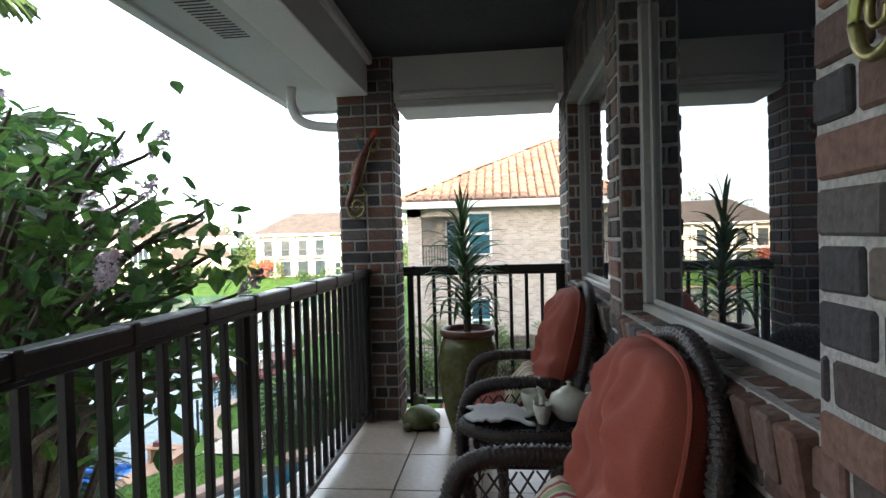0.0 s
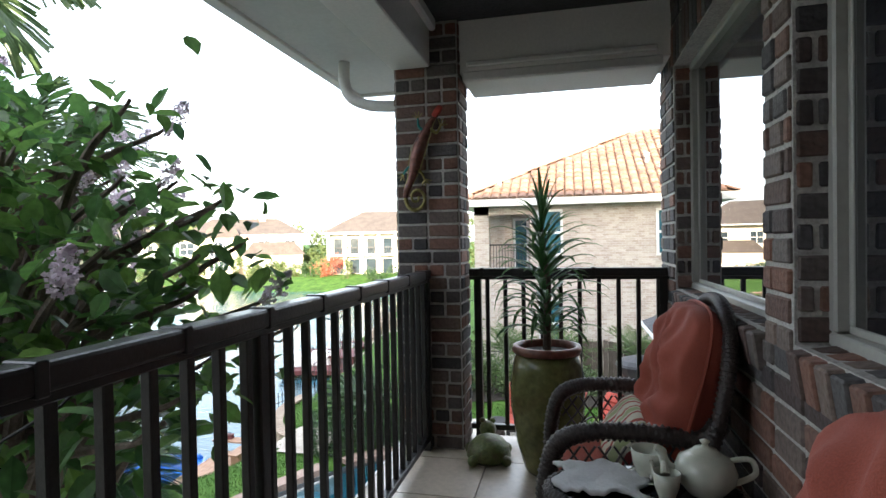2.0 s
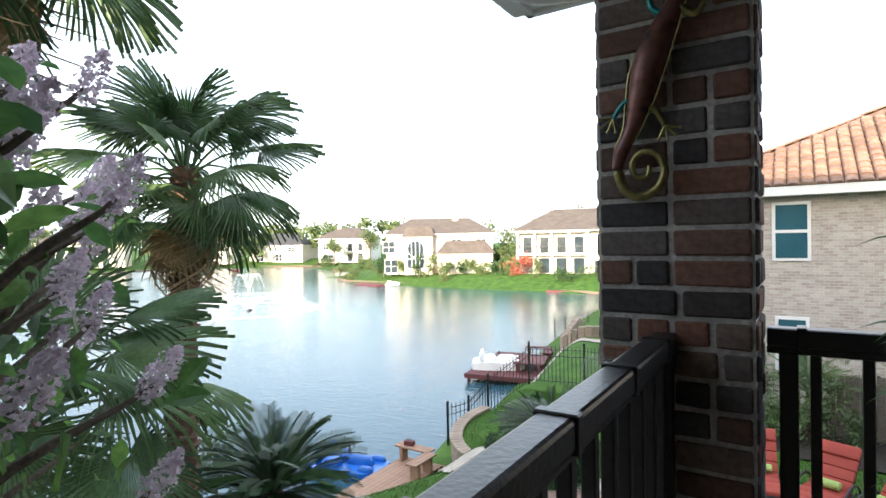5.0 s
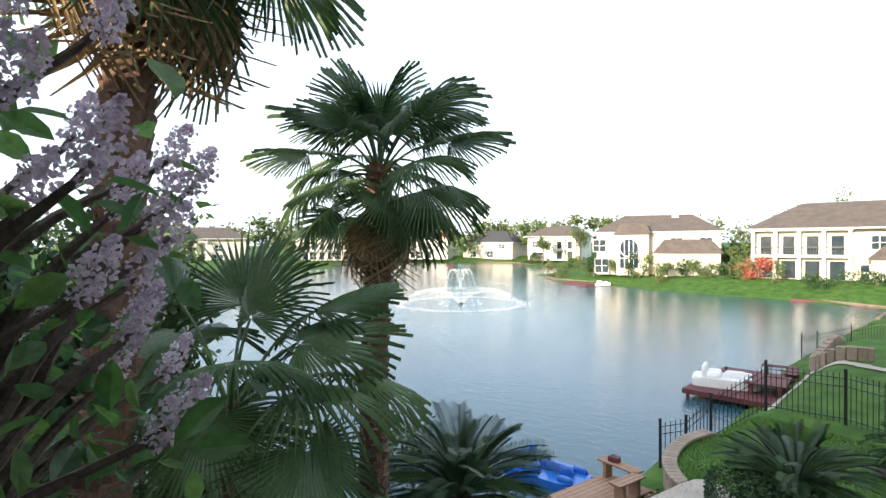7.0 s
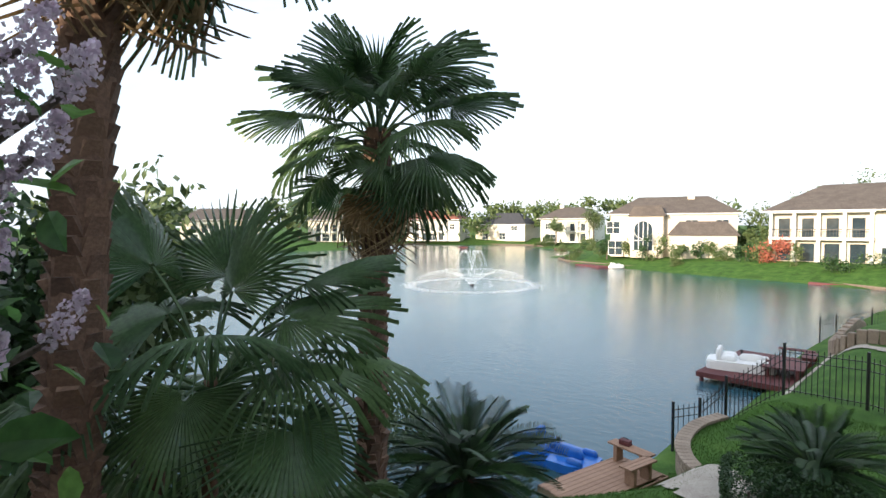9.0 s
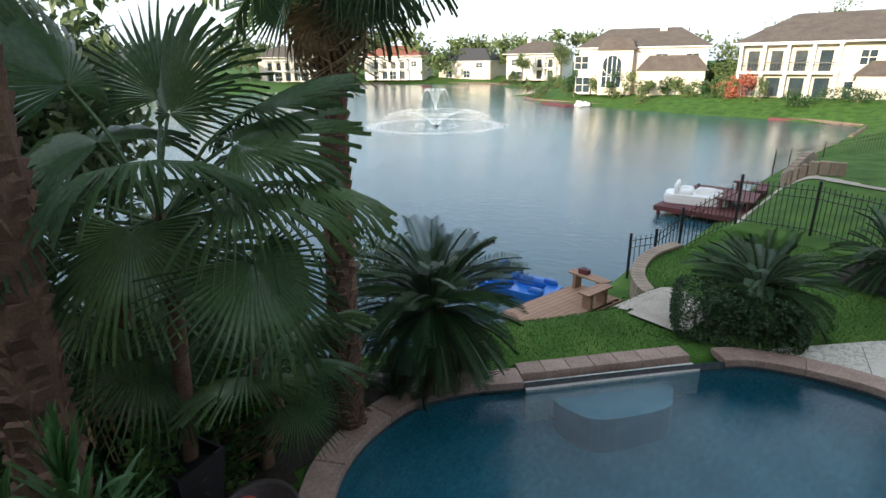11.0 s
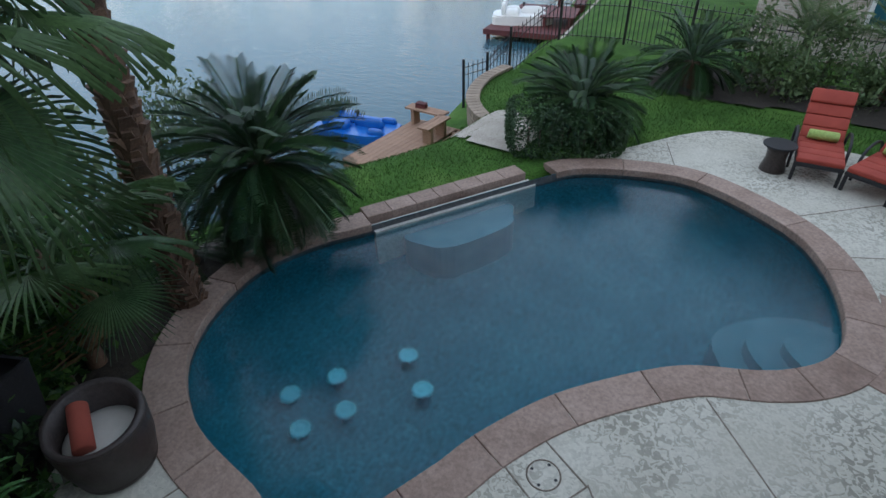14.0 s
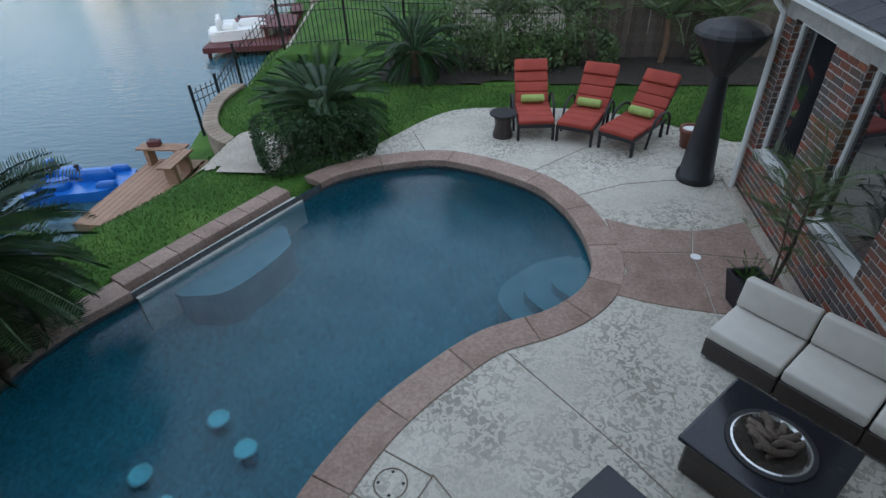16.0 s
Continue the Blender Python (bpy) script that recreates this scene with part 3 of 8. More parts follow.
k = 0
while k < PN:
    step = 5
    idx = [(k + j) % PN for j in range(min(step, PN - k) + 1)]
    mx, my = inner[idx[len(idx) // 2]]
    if not weir_side(mx, my):
        flat_stone([lip[i] for i in idx] + [outer[i] for i in idx[::-1]], DECK - 0.09, DECK + 0.015, coping)
    k += step
weir = thing("weir", "low pale stone weir edge with a flagstone catch wall", "pool edge", kind="structure")
wd = Vector((1.21, 2.34, 0)).normalized()
wn_ = Vector((-wd.y, wd.x, 0))
p_a, p_b = Vector((-5.83, 7.99, 0)), Vector((-4.62, 10.33, 0))


def strip(a, b, n, o0, o1):
    return [tuple((a + n * o0).xy), tuple((b + n * o0).xy), tuple((b + n * o1).xy), tuple((a + n * o1).xy)]


part("weir_wall", prism(strip(p_a, p_b, wn_, -0.06, 0.15), DECK - 1.2, DECK - 0.1), M_WEIR, weir)
part("trough", prism(strip(p_a, p_b, wn_, 0.15, 0.3), DECK - 1.2, DECK - 0.3), M_WATERLINE, weir)
for i in range(7):
    a_, b_ = p_a.lerp(p_b, i / 7), p_a.lerp(p_b, (i + 1) / 7)
    flat_stone(strip(a_, b_, wn_, 0.21, 0.52), DECK - 0.3, DECK - 0.01, weir)

# deck sheet with the pool cut out: quads joining the outer edge of the coping to the deck's edge
pavement = thing("pavement", "pale textured concrete pool deck with saw-cut joints", "pavement", kind="structure")
inner_rim = offset_ring(POOL, 0.2)[8:82]
part("concrete_sheet", prism(DECK_POLY[:-len(RIM)] + inner_rim, DECK - 0.4, DECK), M_DECK, pavement)
# flagstone path from the pool to the house
for pts in ([(-0.15, 9.16), (0.7, 9.2), (0.82, 9.69), (0.3, 9.71), (-0.04, 9.82), (-0.24, 9.92)], [(0.705, 9.19), (1.53, 9.115), (1.53, 9.95), (1.31, 9.86), (1.07, 9.74), (0.825, 9.69)],
            [(-0.15, 9.155), (-0.12, 8.8), (-0.3, 8.36), (-0.01, 8.26), (0.32, 8.19), (0.69, 8.14), (0.7, 9.185)], [(0.705, 9.18), (0.695, 8.14), (1.53, 8.05), (1.53, 9.105)]):
    flat_stone(pts, DECK - 0.05, DECK + 0.012, coping)
# saw-cut joints
for a_, b_ in (((-1.45, 7.4), (-0.44, 6.35)), ((-0.44, 6.35), (0.2, 5.6)), ((-2.95, 11.85), (-3.3, 12.65)), ((-0.6, 10.48), (0.1, 10.86)), ((0.1, 10.86), (0.77, 11.02)), ((0.77, 11.02), (1.6, 11.05)), ((-1.18, 11.2), (-0.32, 12.07)), ((-0.32, 12.07), (1.1, 13.2)), ((-4.6, 4.35), (-4.9, 3.0)), ((-2.0, 6.04), (-1.3, 5.3))):
    a_, b_ = Vector((*a_, 0)), Vector((*b_, 0))
    n_ = Vector((-(b_ - a_).y, (b_ - a_).x, 0)).normalized()
    part("joint", prism(strip(a_, b_, n_, -0.006, 0.006), DECK - 0.02, DECK + 0.004), M_GROUT, pavement)

# ---- the balcony ----
RAILX, WALLX = -0.92, 0.455
balcony = thing("floor", "balcony floor of glossy beige ceramic tiles", "floor", kind="structure")
part("slab", bbox(-1.12, 0.455, -1.2, 3.96, -0.32, -0.012), M_GROUT, balcony)
part("edge_fascia", bbox(-1.14, -1.12, -1.2, 3.96, -0.34, -0.02), M_TRIM, balcony)
tl = 0.435
tile_mesh = {}
for i in range(5):
    for j in range(13):
        x0, x1 = max(-1.11, -0.555 + (i - 2) * tl), min(0.455, -0.555 + (i - 1) * tl)
        y1 = 3.54 - (j - 1) * 0.45
        y0, y1 = max(y1 - 0.45, -1.19), min(y1, 3.95)
        if x1 - x0 < 0.03 or y1 - y0 < 0.03:
            continue
        key = (round(x1 - x0, 3), round(y1 - y0, 3))
        if key not in tile_mesh:
            w, d = key[0] / 2 - 0.003, key[1] / 2 - 0.003
            tile_mesh[key] = mesh_of("tile", bbox(-w, w, -d, d, -0.012, 0.0, 0.002), M_TILE)
        piece("tile", tile_mesh[key], balcony, pose((x0 + x1) / 2, (y0 + y1) / 2, 0))

ceiling = part("ceiling", bbox(-1.12, 0.455, -1.2, 4.0, 2.52, 2.6), M_PAINT)
tagged(ceiling, "plain painted balcony ceiling in shade", "ceiling", kind="structure")
beam = thing("trim", "painted beams boxing in the balcony's open sides", "beam", kind="structure")
part("side_beam", bbox(-1.1, -0.87, -1.2, 3.64, 2.235, 2.52, 0.006), M_PAINT, beam)
part("side_beam_trim", bbox(-0.87, -0.83, -1.2, 3.64, 2.44, 2.51, 0.01), M_PAINT, beam)
part("header", bbox(-0.71, 0.455, 3.7, 4.0, 2.2, 2.52, 0.006), M_PAINT, beam)
part("header_trim", bbox(-0.69, 0.41, 3.69, 4.08, 2.15, 2.21, 0.01), M_TRIM, beam)
part("header_cap", bbox(-0.66, 0.38, 3.67, 3.7, 2.23, 2.26, 0.006), M_TRIM, beam)
eaves = thing("trim", "white vented soffit and gutter along the eaves", "soffit", kind="structure")
part("soffit", bbox(-1.64, -1.1, -1.2, 4.5, 2.36, 2.4), M_SOFFIT, eaves)
part("end_soffit", prism([(-1.098, 4.085), (0.55, 4.085), (0.55, 4.2), (0.1, 4.498), (-1.098, 4.498)], 2.36, 2.4), M_SOFFIT, eaves)
part("fascia", bbox(-1.68, -1.64, -1.2, 4.54, 2.34, 2.5, 0.004), M_TRIM, eaves)
part("end_fascia", bbox(-1.68, 2.5, 4.5, 4.54, 2.34, 2.5, 0.004), M_TRIM, eaves)
# solid dark bars paint the shade inside open vent slots
vent = mesh_of("vent_slot", bbox(-0.075, 0.075, -0.004, 0.004, -0.0015, 0.0015), M_DARK)
for k in range(110):
    piece("vent_slot", vent, eaves, pose(-1.38, -0.9 + k * 0.034, 2.3585))
part("gutter", bbox(-1.78, -1.68, -1.2, 4.6, 2.38, 2.5, 0.02, seg=2), M_TRIM, eaves)
down = thing("downspout", "white painted downspout elbow running to the brick pillar", "downspout")
part("pipe", tube(smooth_curve([(-1.46, 3.78, 2.36), (-1.46, 3.78, 2.24), (-1.42, 3.78, 2.14), (-1.3, 3.78, 2.08), (-1.11, 3.78, 2.06)], 5), 0.036, 10), M_TRIM, down, smooth=True)

# brickwork
BR_H = 0.078
brick_cache = {}


def brick_mesh(w, h, d, name="brick", material=None):
    key = (round(w, 2), round(h, 2), round(d, 2), (material or M_BRICK).name)
    if key not in brick_cache:
        brick_cache[key] = []
        for v in range(2):
            bm = bbox(-w / 2, w / 2, -d, 0.0, -h / 2, h / 2, 0.005)
            for vt in bm.verts:
                vt.co += 0.0022 * Vector((noise.noise(vt.co * 30 + Vector((v, 0, 0))), noise.noise(vt.co * 30 + Vector((0, v, 5))), noise.noise(vt.co * 30 + Vector((9, 0, v)))))
            brick_cache[key].append(mesh_of(name, bm, material or M_BRICK))
    return random.choice(brick_cache[key])


def lay(parent, p0, u, width, z0, z1, normal_turn, shift=0, holes=(), length=0.2, course=BR_H, cap=10 ** 6, material=None, depth=0.02, mixed=False):
    """Courses of bricks on an upright face: p0 its foot, u its run, normal_turn the face's turn about z."""
    u = Vector((u[0], u[1], 0)).normalized()
    rows = int(round((z1 - z0) / course))
    for r in range(rows):
        z = z0 + (r + 0.5) * course
        s = -(length / 2) * ((r + shift) % 2)
        while s < width - 0.01:
            ln = length if not mixed else random.choice((length, length, length * 0.5, length * 1.1, length * 0.5))
            if mixed and s <= 0:
                s = 0.0
            a, b = max(s, 0), min(s + ln, width)
            if mixed and width - b < 0.06:
                b = width
            s = b if mixed else s + ln
            if b - a < 0.035:
                continue
            spans = [(a, b)]
            for h0, h1, hz0, hz1 in holes:
                if hz0 - 0.02 < z < hz1 + 0.02:
                    spans = [q for a2, b2 in spans for q in ((a2, min(b2, h0)), (max(a2, h1), b2)) if q[1] - q[0] > 0.03]
            for a2, b2 in spans:
                if cap <= 0:
                    return
                cap -= 1
                w = b2 - a2 - 0.014
                off = random.uniform(-0.0025, 0.003)
                p = Vector((p0[0], p0[1], 0)) + u * ((a2 + b2) / 2)
                m = Matrix.Translation((p.x, p.y, z)) @ pose(0, 0, 0, 0, 0, normal_turn) @ Matrix.Translation((0, 0.012 - off, 0)) @ pose(0, 0, 0, random.uniform(-.4, .4), random.uniform(-.5, .5), 0)
                piece("brick", brick_mesh(w, course - 0.014, depth, material=material), parent, m)


# lay(): the local -y side of each brick faces outwards, so normal_turn 0 looks to -y
pillar = thing("pillar", "square pillar of mixed red, brown and charcoal brick", "pillar", kind="structure")
part("core", bbox(-1.095, -0.715, 3.672, 3.94, -0.3, 2.52), M_MORTAR, pillar)
lay(pillar, (-1.095, 3.672), (1, 0), 0.38, 0.0, 2.5, 0, length=0.19, mixed=True)
lay(pillar, (-0.715, 3.672), (0, 1), 0.268, 0.0, 2.5, 90, shift=1, length=0.19, mixed=True)
lay(pillar, (-1.095, 3.94), (0, -1), 0.268, 0.0, 2.5, -90, shift=1, length=0.19)

# house wall beside the balcony, with two windows let into it
WIN = [(0.83, 2.11), (2.31, 3.66)]
SILL, HEAD = 0.95, 2.13
wall = thing("wall_east", "house wall of mixed dark brick with two wide windows", "wall", kind="structure")
TH = 0.22
part("core", bbox(WALLX, WALLX + TH, -1.2, 4.08, -0.3, SILL), M_MORTAR, wall)
part("core", bbox(WALLX, WALLX + TH, -1.2, 4.08, HEAD, 2.6), M_MORTAR, wall)
for y0, y1 in ((-1.2, WIN[0][0]), (WIN[0][1], WIN[1][0]), (WIN[1][1], 4.08)):
    part("core", bbox(WALLX, WALLX + TH, y0, y1, SILL, HEAD), M_MORTAR, wall)
holes = [(4.08 - b, 4.08 - a, SILL - 0.08, HEAD) for a, b in WIN]
lay(wall, (WALLX, 4.08), (0, -1), 4.08 + 0.6, 0.0, SILL - 0.035, -90, mixed=True)
lay(wall, (WALLX, 4.08), (0, -1), 4.08 + 0.6, SILL - 0.035, HEAD, -90, holes=holes, shift=1, mixed=True)
for a, b in WIN:
    for k in range(int((b - a) / 0.078)):
        piece("brick", brick_mesh(0.067, 0.11, 0.13), wall, pose(WALLX + 0.10, a + 0.039 + k * 0.078, SILL - 0.045, 0, 0, -90) @ pose(0, 0, 0, 8, 0, 0))
    # jamb bricks on the far side of each opening
    lay(wall, (WALLX + 0.0, b), (1, 0), 0.1, SILL, HEAD, 0, length=0.1)
    lay(wall, (WALLX + 0.1, a), (-1, 0), 0.1, SILL, HEAD, 180, length=0.1)
n = int(4.6 / 0.078)
for k in range(n):
    piece("brick", brick_mesh(0.067, 0.2, 0.02), wall, pose(WALLX - 0.0, 4.0 - k * 0.078, HEAD + 0.105, 0, 0, -90) @ Matrix.Translation((0, 0.012, 0)))
lay(wall, (WALLX, 4.08), (0, -1), 4.6, HEAD + 0.21, 2.52, -90)


def window_unit(a, b, name):
    w = thing(name, "wide fixed window in a grey-beige aluminium frame reflecting the garden", "window", kind="structure")
    X = WALLX + 0.075
    fr = 0.036
    for nm, x in (("window_frame", (X, X + 0.07)),):
        part(nm, bbox(x[0], x[1], a, b, SILL, SILL + fr, 0.006), M_FRAME, w)
        part(nm, bbox(x[0], x[1], a, b, HEAD - fr, HEAD, 0.006), M_FRAME, w)
        part(nm, bbox(x[0], x[1], a, a + fr, SILL + fr, HEAD - fr, 0.006), M_FRAME, w)
        part(nm, bbox(x[0], x[1], b - fr, b, SILL + fr, HEAD - fr, 0.006), M_FRAME, w)
    part("inner_bead", bbox(X + 0.03, X + 0.05, a + fr, b - fr, SILL + fr, SILL + fr + 0.02, 0.003), M_FRAME, w)
    part("inner_bead", bbox(X + 0.03, X + 0.05, a + fr, a + fr + 0.02, SILL + fr + 0.02, HEAD - fr, 0.003), M_FRAME, w)
    part("inner_bead", bbox(X + 0.03, X + 0.05, b - fr - 0.02, b - fr, SILL + fr + 0.02, HEAD - fr, 0.003), M_FRAME, w)
    pane = part("pane", bbox(X + 0.036, X + 0.042, a + fr, b - fr, SILL + fr, HEAD - fr), M_WINGLASS, w, "dark reflecting pane")
    return w


M_WINGLASS = bpy.data.materials.new("unlit_room_reflective_glass")
M_WINGLASS.use_nodes = True
gb = M_WINGLASS.node_tree.nodes["Principled BSDF"]
# opaque near-black base stands in for the unlit room behind the glass
gb.inputs["Base Color"].default_value = (0.016, 0.017, 0.02, 1)
gb.inputs["Roughness"].default_value, gb.inputs["IOR"].default_value = 0.0, 1.9
gb.inputs["Coat Weight"].default_value, gb.inputs["Coat Roughness"].default_value = 1.0, 0.0
for (a, b), nm in zip(WIN, ("window_1", "window_2")):
    window_unit(a, b, nm)

# railings
def railing(name, p0, p1, label):
    """Black rail between two points: top rail with clips, bottom rail, square balusters."""
    t = thing(name, label, "railing", kind="structure")
    a, b = Vector((*p0, 0)), Vector((*p1, 0))
    L, ang = (b - a).length, math.degrees(math.atan2(b.y - a.y, b.x - a.x))
    base = Matrix.Translation(a) @ pose(0, 0, 0, 0, 0, ang)
    t.matrix_basis = base
    part("top_rail", bbox(0, L, -0.03, 0.03, 1.005, 1.055, 0.008, seg=2), M_IRON, t)
    part("under_rail", bbox(0, L, -0.018, 0.018, 0.985, 1.006, 0.003), M_IRON, t)
    part("bottom_rail", bbox(0, L, -0.02, 0.02, 0.06, 0.095, 0.005), M_IRON, t)
    bal = mesh_of("baluster", bbox(-0.0125, 0.0125, -0.0125, 0.0125, 0.09, 0.99, 0.003), M_IRON)
    n = int((L - 0.04) / 0.11)
    for k in range(1, n + 1):
        piece("baluster", bal, t, pose(k * 0.11, 0, 0))
    post = mesh_of("post", bbox(-0.022, 0.022, -0.022, 0.022, 0.0, 0.99, 0.004), M_IRON)
    for x in ([0.05] if L < 2 else [0.935, 1.705, 3.025]) + [L - 0.03]:
        piece("post", post, t, pose(x, 0, 0))
    clip = mesh_of("clip", bbox(-0.012, 0.012, -0.034, 0.034, 1.0, 1.059, 0.003), M_IRON)
    x = 0.08
    while x < L - 0.1:
        piece("clip", clip, t, pose(x, 0, 0))
        x += 0.33
    return t


railing("railing", (RAILX, -1.15), (RAILX, 3.665), "black iron balcony railing with square balusters")
railing("railing", (-0.7, 3.88), (WALLX, 3.88), "black iron railing closing the end of the balcony")

# rest of the house: closing walls, roof, unseen low wing added to shade the garden
house = thing("house", "two-storey brick house with a hipped shingle roof and added unseen shading wing", "house", kind="structure")
part("wall", bbox(-1.12, 0.455, -1.4, -1.2, -0.3, 2.6), M_NBRICK, house)
# solid block coloured near-black for the unlit rooms inside
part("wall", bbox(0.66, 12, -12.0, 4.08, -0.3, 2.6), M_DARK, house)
part("wall", bbox(-4.5, 0.64, -12.0, -1.41, DECK, 2.6), M_NBRICK, house)
part("wall", bbox(0.45, 12, -1.4, 4.0, DECK, -0.33), M_NBRICK, house)
part("wall", bbox(-1.0, 0.44, -1.4, 3.3, DECK, -0.36), M_NBRICK, house)


def hip(x0, x1, y0, y1, z, rise, inset, parent, material, name="roof"):
    bm = bmesh.new()
    lo = [bm.verts.new(p) for p in ((x0, y0, z), (x1, y0, z), (x1, y1, z), (x0, y1, z))]
    if (x1 - x0) > (y1 - y0):
        ym = (y0 + y1) / 2
        r = [bm.verts.new((x0 + inset, ym, z + rise)), bm.verts.new((x1 - inset, ym, z + rise))]
        fs = [(lo[0], lo[1], r[1], r[0]), (lo[1], lo[2], r[1]), (lo[2], lo[3], r[0], r[1]), (lo[3], lo[0], r[0])]
    else:
        xm = (x0 + x1) / 2
        r = [bm.verts.new((xm, y0 + inset, z + rise)), bm.verts.new((xm, y1 - inset, z + rise))]
        fs = [(lo[0], lo[1], r[0]), (lo[1], lo[2], r[1], r[0]), (lo[2], lo[3], r[1]), (lo[3], lo[0], r[0], r[1])]
    for q in fs:
        bm.faces.new(q)
    bm.faces.new(lo[::-1])
    return part(name, bm, material, parent)


# unseen main hip; its ends are set by where shade should fall
hip(-5.2, 16.6, -12.6, -1.0, 2.5, 5.4, 9.0, house, M_SHINGLE)
# made-up west wing out of view, placed to block the low sun
part("wall", bbox(-21.5, -4.5, -12.0, -4.5, DECK, 1.5), M_NBRICK, house)
hip(-22.0, -3.0, -12.5, -4.0, 1.5, 2.7, 3.0, house, M_SHINGLE)
hip(-1.7, 12.6, -6.0, 4.55, 2.505, 4.0, 5.2, house, M_SHINGLE)

# one-storey wing with big windows beside the pool deck
WX = 1.68
wing = thing("house", "one-storey brick wing with large windows and a dark shingle roof", "house", (0, 0, 0), kind="structure")
WWIN = [(7.95, 9.02), (9.66, 10.68)]
WZ0, WZ1 = -2.52, -0.88
part("wall", bbox(WX, 7.0, 4.0, 10.98, DECK - 0.2, WZ0), M_MORTAR, wing)
part("wall", bbox(WX, 7.0, 4.0, 10.98, WZ1, -0.585), M_MORTAR, wing)
for y0, y1 in ((4.0, WWIN[0][0]), (WWIN[0][1], WWIN[1][0]), (WWIN[1][1], 10.98)):
    part("wall", bbox(WX, WX + 0.25, y0, y1, WZ0, WZ1), M_MORTAR, wing)
# near-black back wall stands in for the room's lack of light
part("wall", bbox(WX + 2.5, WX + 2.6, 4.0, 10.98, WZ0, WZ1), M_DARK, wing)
part("wall", bbox(WX + 0.25, 7.0, 10.9, 10.98, WZ0, WZ1), M_WBRICK, wing)
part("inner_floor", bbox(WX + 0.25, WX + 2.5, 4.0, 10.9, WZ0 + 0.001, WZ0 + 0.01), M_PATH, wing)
M_BRICK_W = mat("red_grey_mixed_brick", [(0.2, 0.06, 0.035), (0.11, 0.075, 0.06), (0.08, 0.072, 0.07), (0.25, 0.09, 0.05)], 0.88, 9, 6, 0.6, 60, rand=0.97)
lay(wing, (WX, 10.98), (0, -1), 3.9, DECK, WZ0 - 0.02, -90, material=M_BRICK_W)
lay(wing, (WX, 10.98), (0, -1), 3.9, WZ0 - 0.02, WZ1, -90, holes=[(10.98 - b, 10.98 - a, WZ0 - 0.05, WZ1) for a, b in WWIN], material=M_BRICK_W)
lay(wing, (WX, WWIN[0][1]), (1, 0), 0.14, WZ0, WZ1, 0, length=0.14, material=M_BRICK_W)
lay(wing, (WX, WWIN[1][1]), (1, 0), 0.14, WZ0, WZ1, 0, length=0.14, material=M_BRICK_W)
for (a, b), nm in zip(WWIN, ("window_3", "window_4")):
    w = thing(nm, "large white-framed window in the brick wing", "window", kind="structure")
    X = WX + 0.08
    part("window_frame", bbox(X, X + 0.07, a, b, WZ0, WZ0 + 0.06, 0.006), M_TRIM, w)
    part("window_frame", bbox(X, X + 0.07, a, b, WZ1 - 0.06, WZ1, 0.006), M_TRIM, w)
    part("window_frame", bbox(X, X + 0.07, a, a + 0.06, WZ0 + 0.06, WZ1 - 0.06, 0.006), M_TRIM, w)
    part("window_frame", bbox(X, X + 0.07, b - 0.06, b, WZ0 + 0.06, WZ1 - 0.06, 0.006), M_TRIM, w)
    part("window_sill", bbox(X - 0.08, X, a, b, WZ0 - 0.02, WZ0 + 0.012, 0.004), M_TRIM, w)
    part("pane", bbox(X + 0.03, X + 0.036, a + 0.06, b - 0.06, WZ0 + 0.06, WZ1 - 0.06), M_WINGLASS, w, "dark reflecting pane")
weave = thing("roof", "dark grey shingle roof with a white gutter over the wing", "roof", kind="structure")
part("soffit", bbox(1.36, WX + 0.3, 4.2, 12.2, -0.58, -0.54), M_TRIM, weave)
part("gutter", bbox(1.3, 1.36, 4.2, 12.25, -0.56, -0.49, 0.012, seg=2), M_TRIM, weave)
part("gutter", bbox(1.36, 7.0, 12.19, 12.25, -0.56, -0.49, 0.012, seg=2), M_TRIM, weave)
nrow = 18
run, rise = 4.6, 1.9
sl = math.hypot(run, rise)
deck_b = bmesh.new()
for q in (((1.34, 4.2, -0.48), (1.34 + run, 4.2, -0.48 + rise), (1.34 + run, 12.2, -0.48 + rise), (1.34, 12.2, -0.48)),):
    deck_b.faces.new([deck_b.verts.new(v) for v in q])
part("deck", deck_b, M_SHINGLE, weave)
sh_m = [mesh_of("shingle", bbox(0, sl / nrow + 0.03, -wd_ / 2 + 0.003, wd_ / 2 - 0.003, 0.0, 0.012), M_SHINGLE) for wd_ in (0.3,)]
ang = math.degrees(math.atan2(rise, run))
for r in range(11):
    for c in range(27):
        y = 4.35 + c * 0.3 + (0.15 if r % 2 else 0)
        if y < 12.1:
            piece("shingle", sh_m[0], weave, pose(1.32 + r * run / nrow, y, -0.475 + r * rise / nrow, 0, -ang + 1.2, 0))
dsp = thing("downspout", "white downspout at the corner of the wing", "downspout")
part("pipe", tube([(WX - 0.09, 10.8, DECK), (WX - 0.09, 10.82, -0.85), (1.4, 11.0, -0.6)], 0.04, 8), M_TRIM, dsp)
base = thing("trim", "pale concrete kerb along the foot of the wing", "kerb", kind="structure")
part("kerb", bbox(WX - 0.14, WX - 0.02, 7.0, 11.1, DECK - 0.05, DECK + 0.05, 0.01), M_PATH, base)

